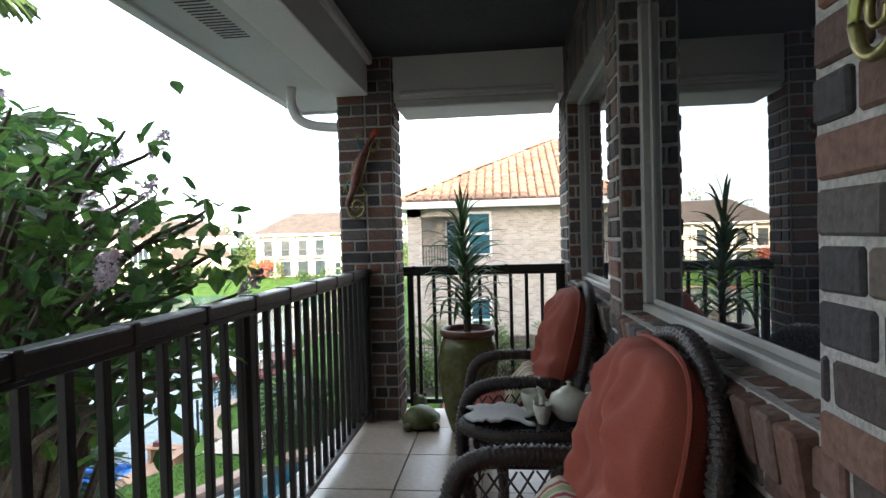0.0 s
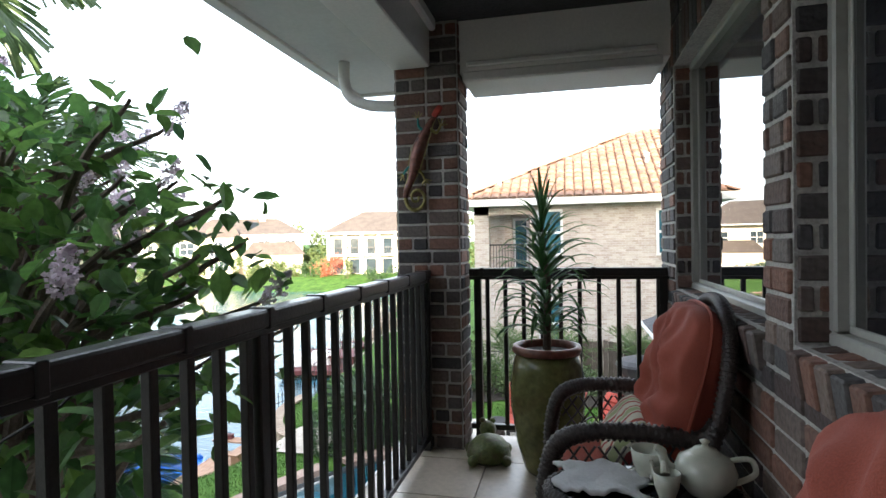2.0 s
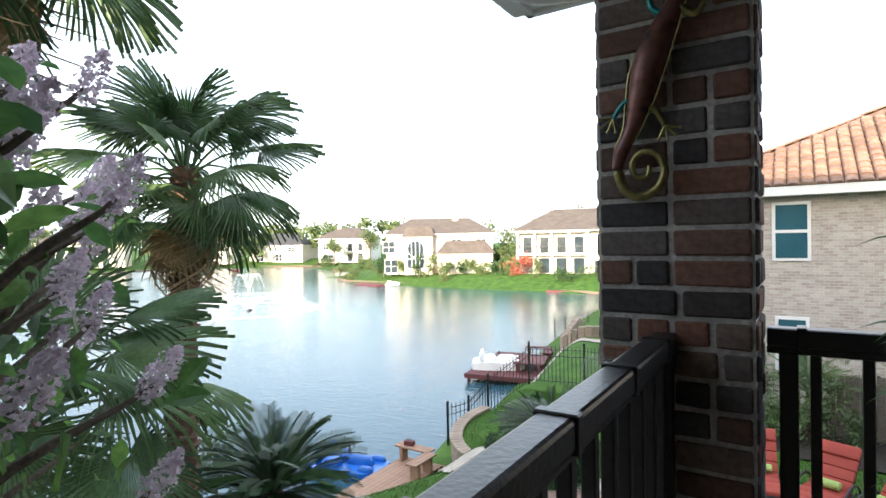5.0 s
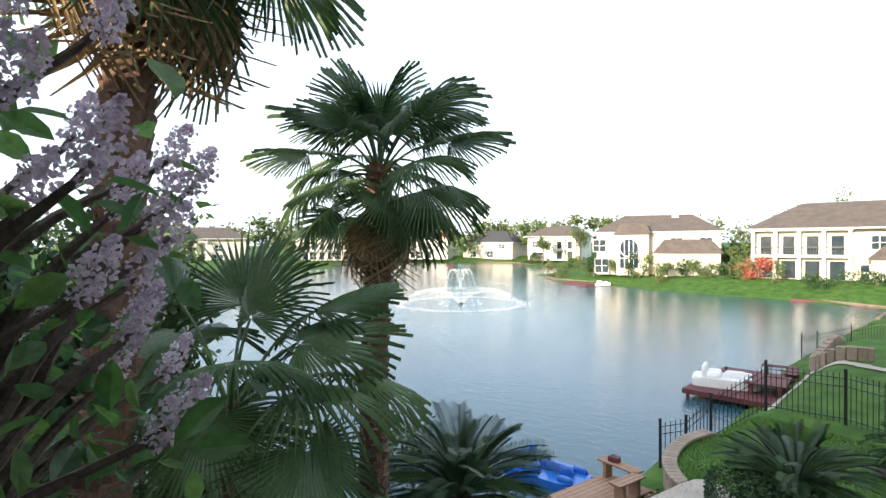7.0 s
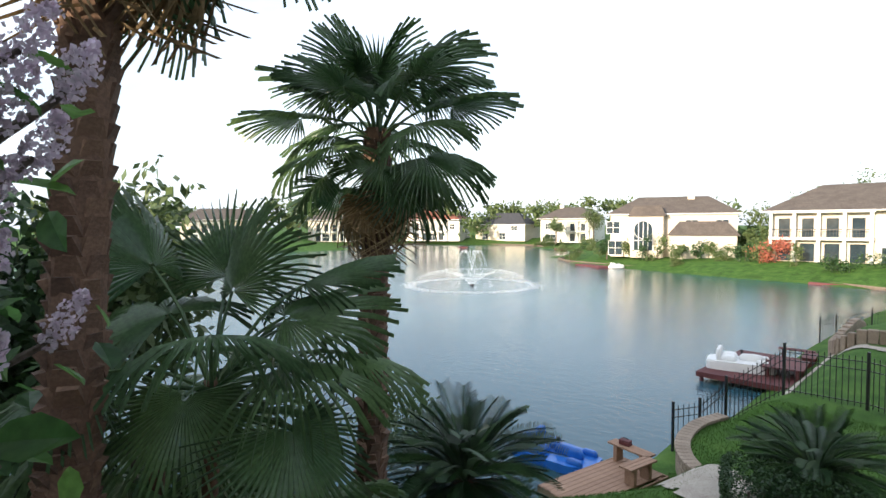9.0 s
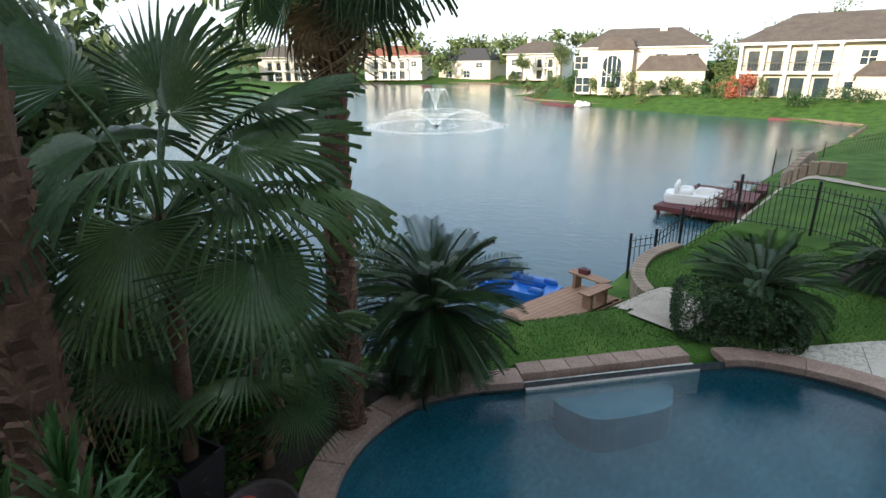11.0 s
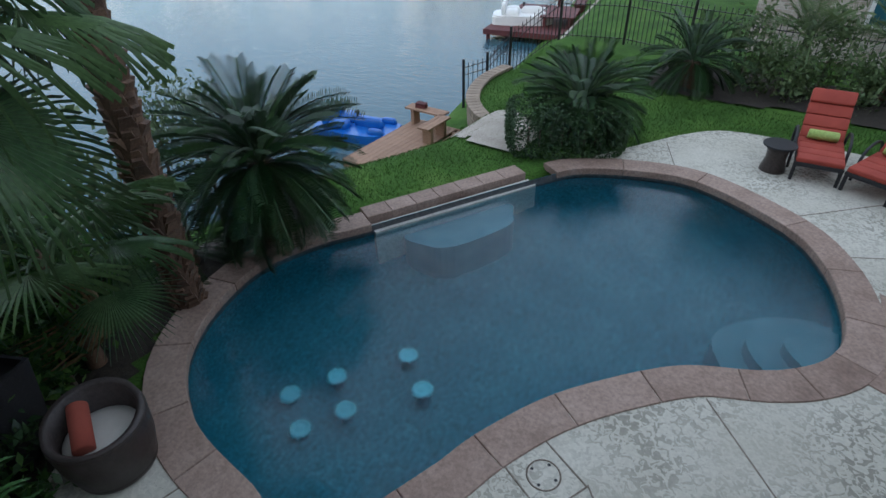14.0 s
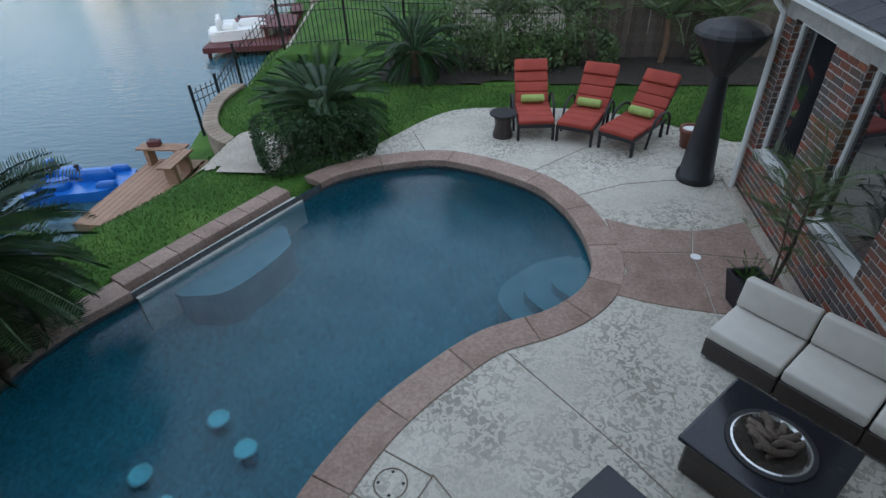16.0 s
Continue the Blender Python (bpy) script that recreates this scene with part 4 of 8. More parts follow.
# ---- across the lake and next door ----
def clump(name, centre, size, n, leaf, material, parent=None, label="", seed=0, flat=1.0):
    """Crown of many small leaves in an uneven, gappy cloud."""
    rng = np.random.default_rng(seed)
    lobes = rng.normal(0, 1, (max(4, n // 90), 3))
    lobes = lobes / np.linalg.norm(lobes, axis=1)[:, None] * rng.uniform(0.25, 0.85, (len(lobes), 1))
    c = lobes[rng.integers(0, len(lobes), n)] + rng.normal(0, 0.19, (n, 3))
    c = np.array(centre) + c * np.array(size)
    d1 = rng.normal(0, 1, (n, 3))
    d1 /= np.linalg.norm(d1, axis=1)[:, None]
    d2 = np.cross(d1, rng.normal(0, 1, (n, 3)))
    d2 /= np.linalg.norm(d2, axis=1)[:, None]
    L = leaf * rng.uniform(0.6, 1.3, (n, 1))
    v = np.stack([c - d1 * L, c + d2 * L * 0.45, c + d1 * L, c - d2 * L * 0.45], 1).reshape(-1, 3)
    f = np.arange(4 * n).reshape(n, 4)
    return soup(name, v.tolist(), f.tolist(), material, parent, label)


def far_window(parent, x0, x1, y, z0, z1, arched=False, material=None):
    w = part("window", bbox(x0 - 0.08, x1 + 0.08, y - 0.06, y + 0.02, z0 - 0.08, z1 + 0.08), M_TRIM, parent)
    part("pane", bbox(x0, x1, y - 0.08, y - 0.05, z0, z1), material or M_FARGLASS, w)
    if x1 - x0 > 1.0:
        part("mullion", bbox((x0 + x1) / 2 - 0.04, (x0 + x1) / 2 + 0.04, y - 0.1, y - 0.05, z0, z1), M_TRIM, w)
    part("mullion", bbox(x0, x1, y - 0.1, y - 0.05, (z0 + z1) / 2 - 0.04, (z0 + z1) / 2 + 0.04), M_TRIM, w)
    return w


def far_house(at, rz, w, d, h, rise, wall_m, roof_m, label, spec):
    """House seen across the water, its front facing local -y; spec lists windows, balconies, wings and chimneys."""
    t = thing("house", label, "house", at, rz, "houses across the lake")
    part("wall", bbox(-w / 2, w / 2, 0, d, 0, h), wall_m, t)
    porch = 1.9 if any(q[0] == "balcony" for q in spec) else 0.5
    hip(-w / 2 - 0.5, w / 2 + 0.5, -porch, d + 0.5, h, rise, min(w, d) * 0.42, t, roof_m)
    part("eave", bbox(-w / 2 - 0.55, w / 2 + 0.55, -porch - 0.05, d + 0.55, h - 0.15, h - 0.004), M_TRIM, t)
    for kind, *q in spec:
        if kind == "win":
            far_window(t, q[0], q[1], 0, q[2], q[3])
        elif kind == "arch":
            wv = part("window", lathe([(0.0, 0), (1.35, 0), (1.35, 0.1), (0.0, 0.1)], 28), M_TRIM, t)
            wv.matrix_basis = pose(q[0], 0.0, q[1], 90, 0, 0)
            pv = part("pane", lathe([(0.0, 0), (1.2, 0), (1.2, 0.13), (0.0, 0.13)], 28), M_FARGLASS, wv)
            far_window(t, q[0] - 1.2, q[0] + 1.2, -0.06, q[1] - 2.4, q[1] - 0.1)
            for k in (-0.6, 0.0, 0.6):
                part("mullion", bbox(q[0] + k - 0.05, q[0] + k + 0.05, -0.2, -0.1, q[1] - 2.4, q[1] + 1.05), M_TRIM, t)
        elif kind == "balcony":
            x0, x1, z, hh = q
            part("balcony_floor", bbox(x0 - 0.2, x1 + 0.2, -1.6, 0, z - 0.3, z), M_TRIM, t)
            n = max(2, round((x1 - x0) / 2.6))
            for k in range(n + 1):
                xx = x0 + (x1 - x0) * k / n
                part("column", bbox(xx - 0.17, xx + 0.17, -1.55, -1.2, z - 2.9 if z > 2 else 0, z + hh), M_TRIM, t)
            part("balcony_rail", bbox(x0, x1, -1.45, -1.4, z + 0.9, z + 1.0), M_IRON, t)
            for k in range(int((x1 - x0) / 0.3)):
                part("baluster", bbox(x0 + k * 0.3, x0 + k * 0.3 + 0.035, -1.44, -1.41, z, z + 0.9), M_IRON, t)
            part("balcony_roof", bbox(x0 - 0.3, x1 + 0.3, -1.7, 0, z + hh, z + hh + 0.25), M_TRIM, t)
            for k in range(n):
                xx = x0 + (x1 - x0) * (k + 0.5) / n
                part("door", bbox(xx - 0.7, xx + 0.5, -0.05, 0.0, z + 0.02, z + hh * 0.78), M_FARGLASS, t)
                if z > 2:
                    part("door", bbox(xx - 0.85, xx + 0.6, -0.05, 0.0, z - 2.9, z - 0.75), M_FARGLASS, t)
        elif kind == "wing":
            x0, x1, dd, hh, rr = q
            part("wall", bbox(x0, x1, -dd, 0, 0, hh), wall_m, t)
            hip(x0 - 0.4, x1 + 0.4, -dd - 0.4, 0.6, hh, rr, min(x1 - x0, dd) * 0.45, t, roof_m)
        elif kind == "chimney":
            part("chimney", bbox(q[0] - 0.5, q[0] + 0.5, d * 0.4, d * 0.4 + 1.0, h, h + q[1]), wall_m, t)
    return t

# next-door house behind the hedge
nb = thing("house", "neighbouring two-storey house of pale brick with a terracotta tile roof", "house", (0, 19, 0))
part("wall", bbox(-1.35, 10.0, 0.0, 9.5, -3.4, 2.35), M_NBRICK, nb)
part("wall", bbox(-3.25, -1.35, 0.0, 9.5, -3.4, 0.05), M_NBRICK, nb)
part("wall", bbox(-3.25, -1.35, 1.8, 9.5, 0.05, 2.35), M_NBRICK, nb)
part("wall", bbox(-3.25, -2.75, 0.0, 0.4, 0.05, 2.35), M_NBRICK, nb)
part("wall", bbox(-3.25, -1.35, 0.0, 0.3, 2.05, 2.35), M_NBRICK, nb)
part("balcony_rail", bbox(-2.75, -1.35, 0.1, 0.14, 1.0, 1.05), M_IRON, nb)
for k in range(14):
    part("baluster", bbox(-2.72 + k * 0.1, -2.7 + k * 0.1, 0.11, 0.13, 0.1, 1.0), M_IRON, nb)
part("column", bbox(-2.3, -2.05, 0.9, 1.15, 0.05, 2.35), M_NBRICK, nb)
for x0, x1, z0, z1 in ((-1.05, -0.35, 0.72, 2.1), (2.72, 3.35, 0.7, 2.05), (3.75, 4.95, 1.78, 2.06), (-2.0, -1.6, 0.1, 1.9), (-1.0, -0.4, -2.3, -0.9), (6.5, 7.4, 0.7, 2.05)):
    far_window(nb, x0, x1, 0 if x0 > -1.5 else 1.8, z0, z1, material=M_TEALGLASS)
part("fascia", bbox(-3.75, 10.5, -0.52, -0.48, 2.32, 2.55), M_TRIM, nb)
part("fascia", bbox(-3.79, -3.75, -0.52, 9.9, 2.32, 2.55), M_TRIM, nb)
part("soffit", bbox(-3.75, 10.5, -0.48, 9.9, 2.33, 2.37), M_TRIM, nb)
hip(-3.8, 10.5, -0.5, 10.0, 2.5, 3.05, 6.6, nb, M_CLAY)


def tile_slope(p_low0, p_low1, p_hi0, p_hi1, pitch_w, course, name, parent, material):
    """Barrel tiles laid in courses on a sloping trapezium, one joined mesh."""
    a0, a1, b0, b1 = (Vector(p) for p in (p_low0, p_low1, p_hi0, p_hi1))
    u = (a1 - a0).normalized()
    W = (a1 - a0).length
    nrm = u.cross(b0 - a0).normalized()
    if nrm.z < 0:
        nrm = -nrm
    H = ((b0 - a0) - u * (b0 - a0).dot(u)).length
    s_dir = ((b0 - a0) - u * (b0 - a0).dot(u)).normalized()
    l0, l1 = (b0 - a0).dot(u), (b1 - a0).dot(u)
    V, F = [], []
    n = int(H / course)
    for c in range(n):
        f = (c + 0.5) / n
        x0, x1 = l0 * f, W + (l1 - W) * f
        x = math.ceil(x0 / pitch_w) * pitch_w
        while x < x1 - pitch_w * 0.5:
            b = len(V)
            jit = random.uniform(-0.012, 0.012)
            for e, lift in ((0.0, 0.045), (1.12, 0.0)):
                for k in range(5):
                    ang = math.pi * k / 4
                    V.append(a0 + u * (x + pitch_w * 0.5 - pitch_w * 0.46 * math.cos(ang)) + s_dir * ((c + e) * course + jit) + nrm * (0.01 + lift + 0.075 * math.sin(ang)))
            for k in range(4):
                F.append((b + k, b + k + 1, b + 6 + k, b + 5 + k))
            b2 = len(V)
            V.extend(V[b:b + 5])
            F.append((b2, b2 + 1, b2 + 2, b2 + 3, b2 + 4))
            x += pitch_w
    ob = soup(name, [tuple(v) for v in V], F, material, parent)
    return tagged(ob, kind="stuff")


tile_slope((-3.8, -0.52, 2.52), (10.5, -0.52, 2.52), (2.8, 4.75, 5.55), (3.9, 4.75, 5.55), 0.3, 0.36, "roof_tile", nb, M_CLAY)
tile_slope((-3.82, 10.0, 2.52), (-3.82, -0.5, 2.52), (2.8, 4.75, 5.55), (2.8, 4.7, 5.55), 0.3, 0.36, "roof_tile", nb, M_CLAY)
for x, y, z, h in ((2.6, 1.6, 3.55, 0.5), (3.0, 0.9, 3.2, 0.35), (4.2, 4.0, 5.0, 0.5), (-2.4, 0.4, 2.95, 0.3)):
    part("vent_pipe", lathe([(0.06, 0), (0.06, h), (0.1, h), (0.1, h + 0.08), (0, h + 0.1)], 8), M_TRIM, nb).matrix_basis = pose(x, y, z)

# houses across the lake: at, turn, width, depth, height, roof rise
far_house((-49.5, 76.5, -4.0), 31, 17.5, 10, 6.6, 2.7, M_STUCCO, M_FARROOF, "large cream house across the lake with an arched window",
          [("wing", 0.0, 8.5, 3.5, 3.4, 2.0), ("wing", -5.6, -1.0, 1.8, 6.2, 1.6), ("win", -9.3, -7.4, 3.6, 5.4), ("win", -9.0, -7.0, 0.3, 2.4), ("win", 2.0, 3.6, 4.2, 5.6), ("win", 6.0, 7.6, 4.2, 5.6), ("chimney", 2.6, 3.6)])
ah = thing("window", "tall arched white-framed window on the cream house", "window", (-51.8, 73.0, -0.9), 31)
far_window(ah, -1.3, 1.3, 0, -2.0, 1.0)
wv = part("window_frame", lathe([(0.0, 0), (1.42, 0), (1.42, 0.1), (0.0, 0.1)], 28), M_TRIM, ah)
wv.matrix_basis = pose(0, 0.02, 1.1, 90, 0, 0)
part("pane", lathe([(0.0, 0), (1.28, 0), (1.28, 0.13), (0.0, 0.13)], 28), M_FARGLASS, wv)
for k in (-0.65, 0.0, 0.65):
    part("mullion", bbox(k - 0.05, k + 0.05, -0.16, -0.1, -2.0, 2.2), M_TRIM, ah)
far_house((-25.0, 77.0, -3.9), 12, 20.0, 12, 6.5, 3.3, M_STUCCO, M_FARROOF, "cream two-storey house with a columned balcony across the lake",
          [("balcony", -9.6, 0.2, 3.3, 2.9), ("win", 2.0, 3.4, 4.0, 5.5), ("win", 6.0, 7.6, 4.0, 5.5), ("wing", 2.2, 9.6, 3.0, 2.9, 1.5), ("win", 1.0, 1.8, 0.4, 2.2)])
far_house((-108.0, 116.0, -4.2), 24, 15, 12, 6.8, 3.2, M_STUCCOW, M_FARROOF, "white house with a grey hipped roof on the far shore", [("balcony", 0.5, 6.5, 3.3, 2.6), ("win", -6.0, -4.6, 3.8, 5.4), ("win", -3.0, -1.6, 3.8, 5.4), ("win", -6.0, -3.0, 0.3, 2.3), ("chimney", -3.0, 4.0)])
far_house((-132.0, 112.0, -4.2), 24, 17, 12, 5.2, 3.6, M_STUCCO, M_SHINGLE, "grey-roofed house low on the far shore", [("win", -6.0, -4.0, 0.5, 2.5), ("win", 0.0, 2.0, 0.5, 2.5), ("win", 4.0, 6.0, 3.3, 4.6)])
far_house((-84.0, 118.0, -4.2), 18, 13, 12, 5.2, 3.4, M_STUCCO, M_SHINGLE, "dark-roofed house on the far shore", [("win", -4.0, -2.0, 0.5, 2.5), ("win", 1.0, 3.0, 0.5, 2.5)])
far_house((-146.0, 96.0, -4.2), 38, 18, 12, 6.8, 3.0, M_STUCCOW, M_REDROOF, "white house with a red tile roof on the far shore", [("balcony", -6.5, 4.5, 3.2, 2.6), ("win", -6.0, -4.0, 0.3, 2.4), ("win", -1.0, 1.0, 0.3, 2.4), ("win", 5.8, 7.4, 3.8, 5.3), ("chimney", 4.0, 3.5)])
far_house((-158.0, 70.0, -4.2), 55, 20, 12, 6.8, 3.2, M_STUCCO, M_FARROOF, "tan house with a shaded loggia on the far shore", [("balcony", -8.0, 7.0, 3.2, 2.6), ("win", -6.0, -3.0, 0.3, 2.4), ("win", 1.0, 4.0, 0.3, 2.4)])
far_house((-158.0, 35.0, -4.2), 75, 20, 12, 6.8, 3.2, M_STUCCO, M_FARROOF, "tan two-storey house on the far shore", [("balcony", -8.0, 0.0, 3.2, 2.6), ("win", 2.0, 4.0, 3.3, 5.0), ("win", 1.0, 4.0, 0.3, 2.4)])
far_house((-4.0, 84.0, -3.9), 0, 15, 11, 6.3, 3.0, M_STUCCOW, M_FARROOF, "white house set back among trees", [("win", -5.0, -3.0, 3.6, 5.2), ("win", 1.0, 3.0, 3.6, 5.2), ("win", -5.0, -2.0, 0.4, 2.4)])
far_house((-10.0, 44.0, -3.5), -78, 16, 11, 6.0, 3.0, M_STUCCO, M_FARROOF, "tan brick house along the near shore", [("win", -5.0, -3.0, 3.6, 5.2), ("win", 1.0, 3.0, 3.6, 5.2)]).location.x = 6.0
far_house((-41.0, -14.0, -4.0), 100, 16, 12, 6.0, 3.0, M_STUCCO, M_FARROOF, "tan house half hidden by foliage beside the cove", [("win", -5.0, -3.0, 3.6, 5.2), ("win", 1.0, 3.0, 3.6, 5.2)])

# woods behind the far houses, bushes along the banks
rng = np.random.default_rng(12)
V = []
woods = thing("far_woods", "line of green trees behind the far houses", "woods", kind="stuff")
for k in range(34):
    ang = radians(30 + 62 * k / 33)
    d = rng.uniform(175, 215)
    sz = rng.uniform(5, 8)
    clump("tree_crown", (-d * math.sin(ang), d * math.cos(ang), 3.2 + rng.uniform(-1, 2.0)), (sz * 1.3, sz * 1.3, sz * 0.9), 420, 0.9, M_FARTREE, woods, seed=200 + k)


def bush(x, y, size, n, leaf, material, label, seed, z=None, category="bush", name="bush", lift=0.55):
    z0 = float(land(x, y)) if z is None else z
    t = thing(name, label, category, (x, y, z0))
    part("stem", tube([(0, 0, -0.2), (0.02, 0, size[2] * lift)], [0.05 * size[0] + 0.01, 0.02], 6), M_TWIG, t)
    tagged(clump("foliage", (0, 0, size[2] * lift), size, n, leaf, material, t, seed=seed), kind="stuff")
    return t


bush(-33.2, 72.8, (2.6, 2.2, 2.1), 1500, 0.14, M_REDBUSH, "round bush covered in red flowers on the far lawn", 31)
bush(-66.5, 73.0, (2.4, 2.2, 2.0), 1200, 0.16, M_FARTREE, "rounded green bush on the point of the far bank", 32)
bush(-44.2, 69.6, (1.6, 1.6, 2.2), 900, 0.16, M_FARTREE, "yellow-green bush near the far shore", 33)
bush(-30.0, 70.8, (1.0, 1.0, 1.9), 700, 0.12, M_FARTREE, "small conical shrub on the far lawn", 34)
bush(-25.5, 69.6, (2.0, 1.4, 1.5), 900, 0.14, M_HEDGE, "dark green shrub by the far dock", 35)
for x, y, s in ((-41.5, 84, (4.0, 2.0, 2.6)), (-46.5, 94, (5.0, 3.0, 4.2)), (-43.0, 98, (5.0, 3.0, 5.0)), (-37.0, 86, (3.0, 2.0, 3.4)), (-38.5, 80, (2.6, 1.4, 1.7)), (-12.5, 90, (6.0, 3.0, 4.5))):
    bush(x, y, s, 900, 0.34, M_FARTREE, "green garden shrubs between the far houses", int(-x * 10))
bush(-20.5, 70.5, (3.5, 1.2, 1.3), 1100, 0.14, M_HEDGE, "clipped dark hedge before the balcony house", 36)
for k in range(26):
    x, y = ((-78 - 2.8 * k, 96 + 1.2 * k + rng.uniform(-1, 2)) if k < 14 else (-34 - 2.4 * (k - 14) + rng.uniform(-.5, .5), 72.5 + rng.uniform(-.6, 1.2)))
    bush(x, y, (rng.uniform(1.0, 2.4), rng.uniform(1.0, 2.0), rng.uniform(0.9, 2.2)), 420, 0.2, M_FARTREE if k % 3 else M_HEDGE, "green garden bush along the far bank", 300 + k)
for x, y, s, m_ in ((-104, 108, 3.0, M_SHRUB), (-100, 118, 4.5, M_FARTREE), (-36, 92, 5.0, M_FARTREE), (-33, 96, 5.5, M_FARTREE), (-152, 55, 5, M_FARTREE), (-148, 84, 4, M_FARTREE), (-2, 74, 4.5, M_FARTREE), (-20, 100, 5.0, M_FARTREE)):
    t = thing("tree", "leafy green tree beside the far houses", "tree", (x, y, -4.0))
    part("trunk", tube([(0, 0, -0.3), (0.2, 0, s * 0.8), (0, 0.2, s * 1.4)], [0.22, 0.16, 0.08], 7), M_TWIG, t)
    for q in range(4):
        part("limb", tube([(0.1, 0, s * 0.8), (math.cos(q * 1.6) * s * 0.5, math.sin(q * 1.6) * s * 0.5, s * 1.5)], [0.1, 0.03], 5), M_TWIG, t)
    tagged(clump("crown", (0, 0, s * 1.5), (s * 0.8, s * 0.8, s * 0.75), 1500, 0.24, m_, t, seed=int(abs(x)) + 7), kind="stuff")
# low wall along the far bank's edge
edge = thing("trim", "low pale stone edging along the far bank", "edging", kind="structure")
far_shore = [p for p in SHORE if p[1] > 60 and p[0] > -80]
for a_, b_ in zip(far_shore, far_shore[1:]):
    av, bv = Vector((*a_, 0)), Vector((*b_, 0))
    nn = Vector((-(bv - av).y, (bv - av).x, 0)).normalized()
    part("edging", prism(strip(av, bv, nn, -0.12, 0.12), WATER - 0.3, WATER + 0.28), M_STONEW, edge)


# docks
def dock(at, rz, w, l, plank_w, material, label, z=0.0, posts=True):
    """Plank deck: local x across, y along; its top at the given height."""
    t = thing("dock", label, "dock", at, rz)
    n = int(w / plank_w)
    pm = mesh_of("plank", bbox(-plank_w / 2 + 0.004, plank_w / 2 - 0.004, 0, l, -0.035, 0, 0.004), material)
    for k in range(n):
        piece("plank", pm, t, pose(-w / 2 + plank_w * (k + 0.5), 0, 0))
    part("rim_board", bbox(-w / 2 - 0.03, w / 2 + 0.03, -0.04, -0.005, -0.2, -0.002), material, t)
    part("rim_board", bbox(-w / 2 - 0.04, -w / 2 - 0.004, -0.04, l, -0.2, -0.002), material, t)
    part("rim_board", bbox(w / 2 + 0.004, w / 2 + 0.04, -0.04, l, -0.2, -0.002), material, t)
    part("rim_board", bbox(-w / 2 - 0.03, w / 2 + 0.03, l + 0.005, l + 0.04, -0.2, -0.002), material, t)
    pst = mesh_of("pile", lathe([(0.08, -1.4), (0.08, -0.04), (0, -0.04)], 10), material)
    for x in (-w / 2 + 0.12, w / 2 - 0.12):
        for y in (0.15, l / 2, l - 0.15):
            piece("pile", pst, t, pose(x, y, 0))
    return t


def bench(at, rz, l, material, label, d=0.34, h=0.44):
    t = thing("bench", label, "bench", at, rz)
    for k in range(3):
        part("seat_board", bbox(-l / 2, l / 2, -d / 2 + k * d / 3 + 0.004, -d / 2 + (k + 1) * d / 3 - 0.004, h - 0.045, h, 0.004), material, t)
    for x in (-l / 2 + 0.2, l / 2 - 0.2):
        part("leg", bbox(x - 0.05, x + 0.05, -d / 2 + 0.04, d / 2 - 0.04, 0, h - 0.045, 0.004), material, t)
    return t


dock((-9.25, 11.55, -4.75), 0, 1.35, 2.75, 0.14, M_WOOD, "tan wooden plank dock at the water's edge")
bench((-9.42, 14.1, -4.75), 0, 1.15, M_WOOD, "tan wooden bench at the end of the dock")
bench((-8.78, 13.52, -4.75), 90, 0.95, M_WOOD, "tan wooden bench along the dock's side")
tb = thing("tackle_box", "small dark red tackle box standing on the bench", "box", (-9.6, 14.12, -4.31), 10)
part("body", bbox(-0.14, 0.14, -0.08, 0.08, 0, 0.09, 0.012), M_REDWOOD, tb)
part("lid", bbox(-0.145, 0.145, -0.085, 0.085, 0.092, 0.13, 0.015), M_REDWOOD, tb)
part("handle", tube(smooth_curve([(-0.07, 0, 0.13), (-0.05, 0, 0.17), (0.05, 0, 0.17), (0.07, 0, 0.13)], 4), 0.008, 6), M_BLACKVINYL, tb)
dock((-11.7, 23.9, -4.8), 10, 3.5, 5.2, 0.16, M_REDWOOD, "dark red stained dock beside the neighbour's lawn")
bench((-11.2, 26.0, -4.8), 16, 1.4, M_REDWOOD, "dark red low table bench on the dock", 1.9, 0.42)
bench((-11.9, 28.6, -4.8), 16, 1.35, M_REDWOOD, "dark red bench at the end of the dock", 0.36, 0.5)
bench((-11.15, 28.0, -4.8), -74, 1.3, M_REDWOOD, "dark red bench along the side of the dock", 0.5, 0.48)
dock((-52.6, 65.4, -5.0), 75, 2.0, 6.0, 0.2, M_REDWOOD, "reddish dock on the far bank")
dock((-20.6, 67.0, -5.0), 95, 2.0, 6.0, 0.2, M_REDWOOD, "brown dock on the far bank")
dock((-92.0, 99.0, -5.0), 60, 2.0, 6.0, 0.2, M_REDWOOD, "reddish dock in the far cove")
dock((-118.0, 88.0, -5.0), 60, 2.0, 6.0, 0.2, M_REDWOOD, "reddish dock in the far cove")


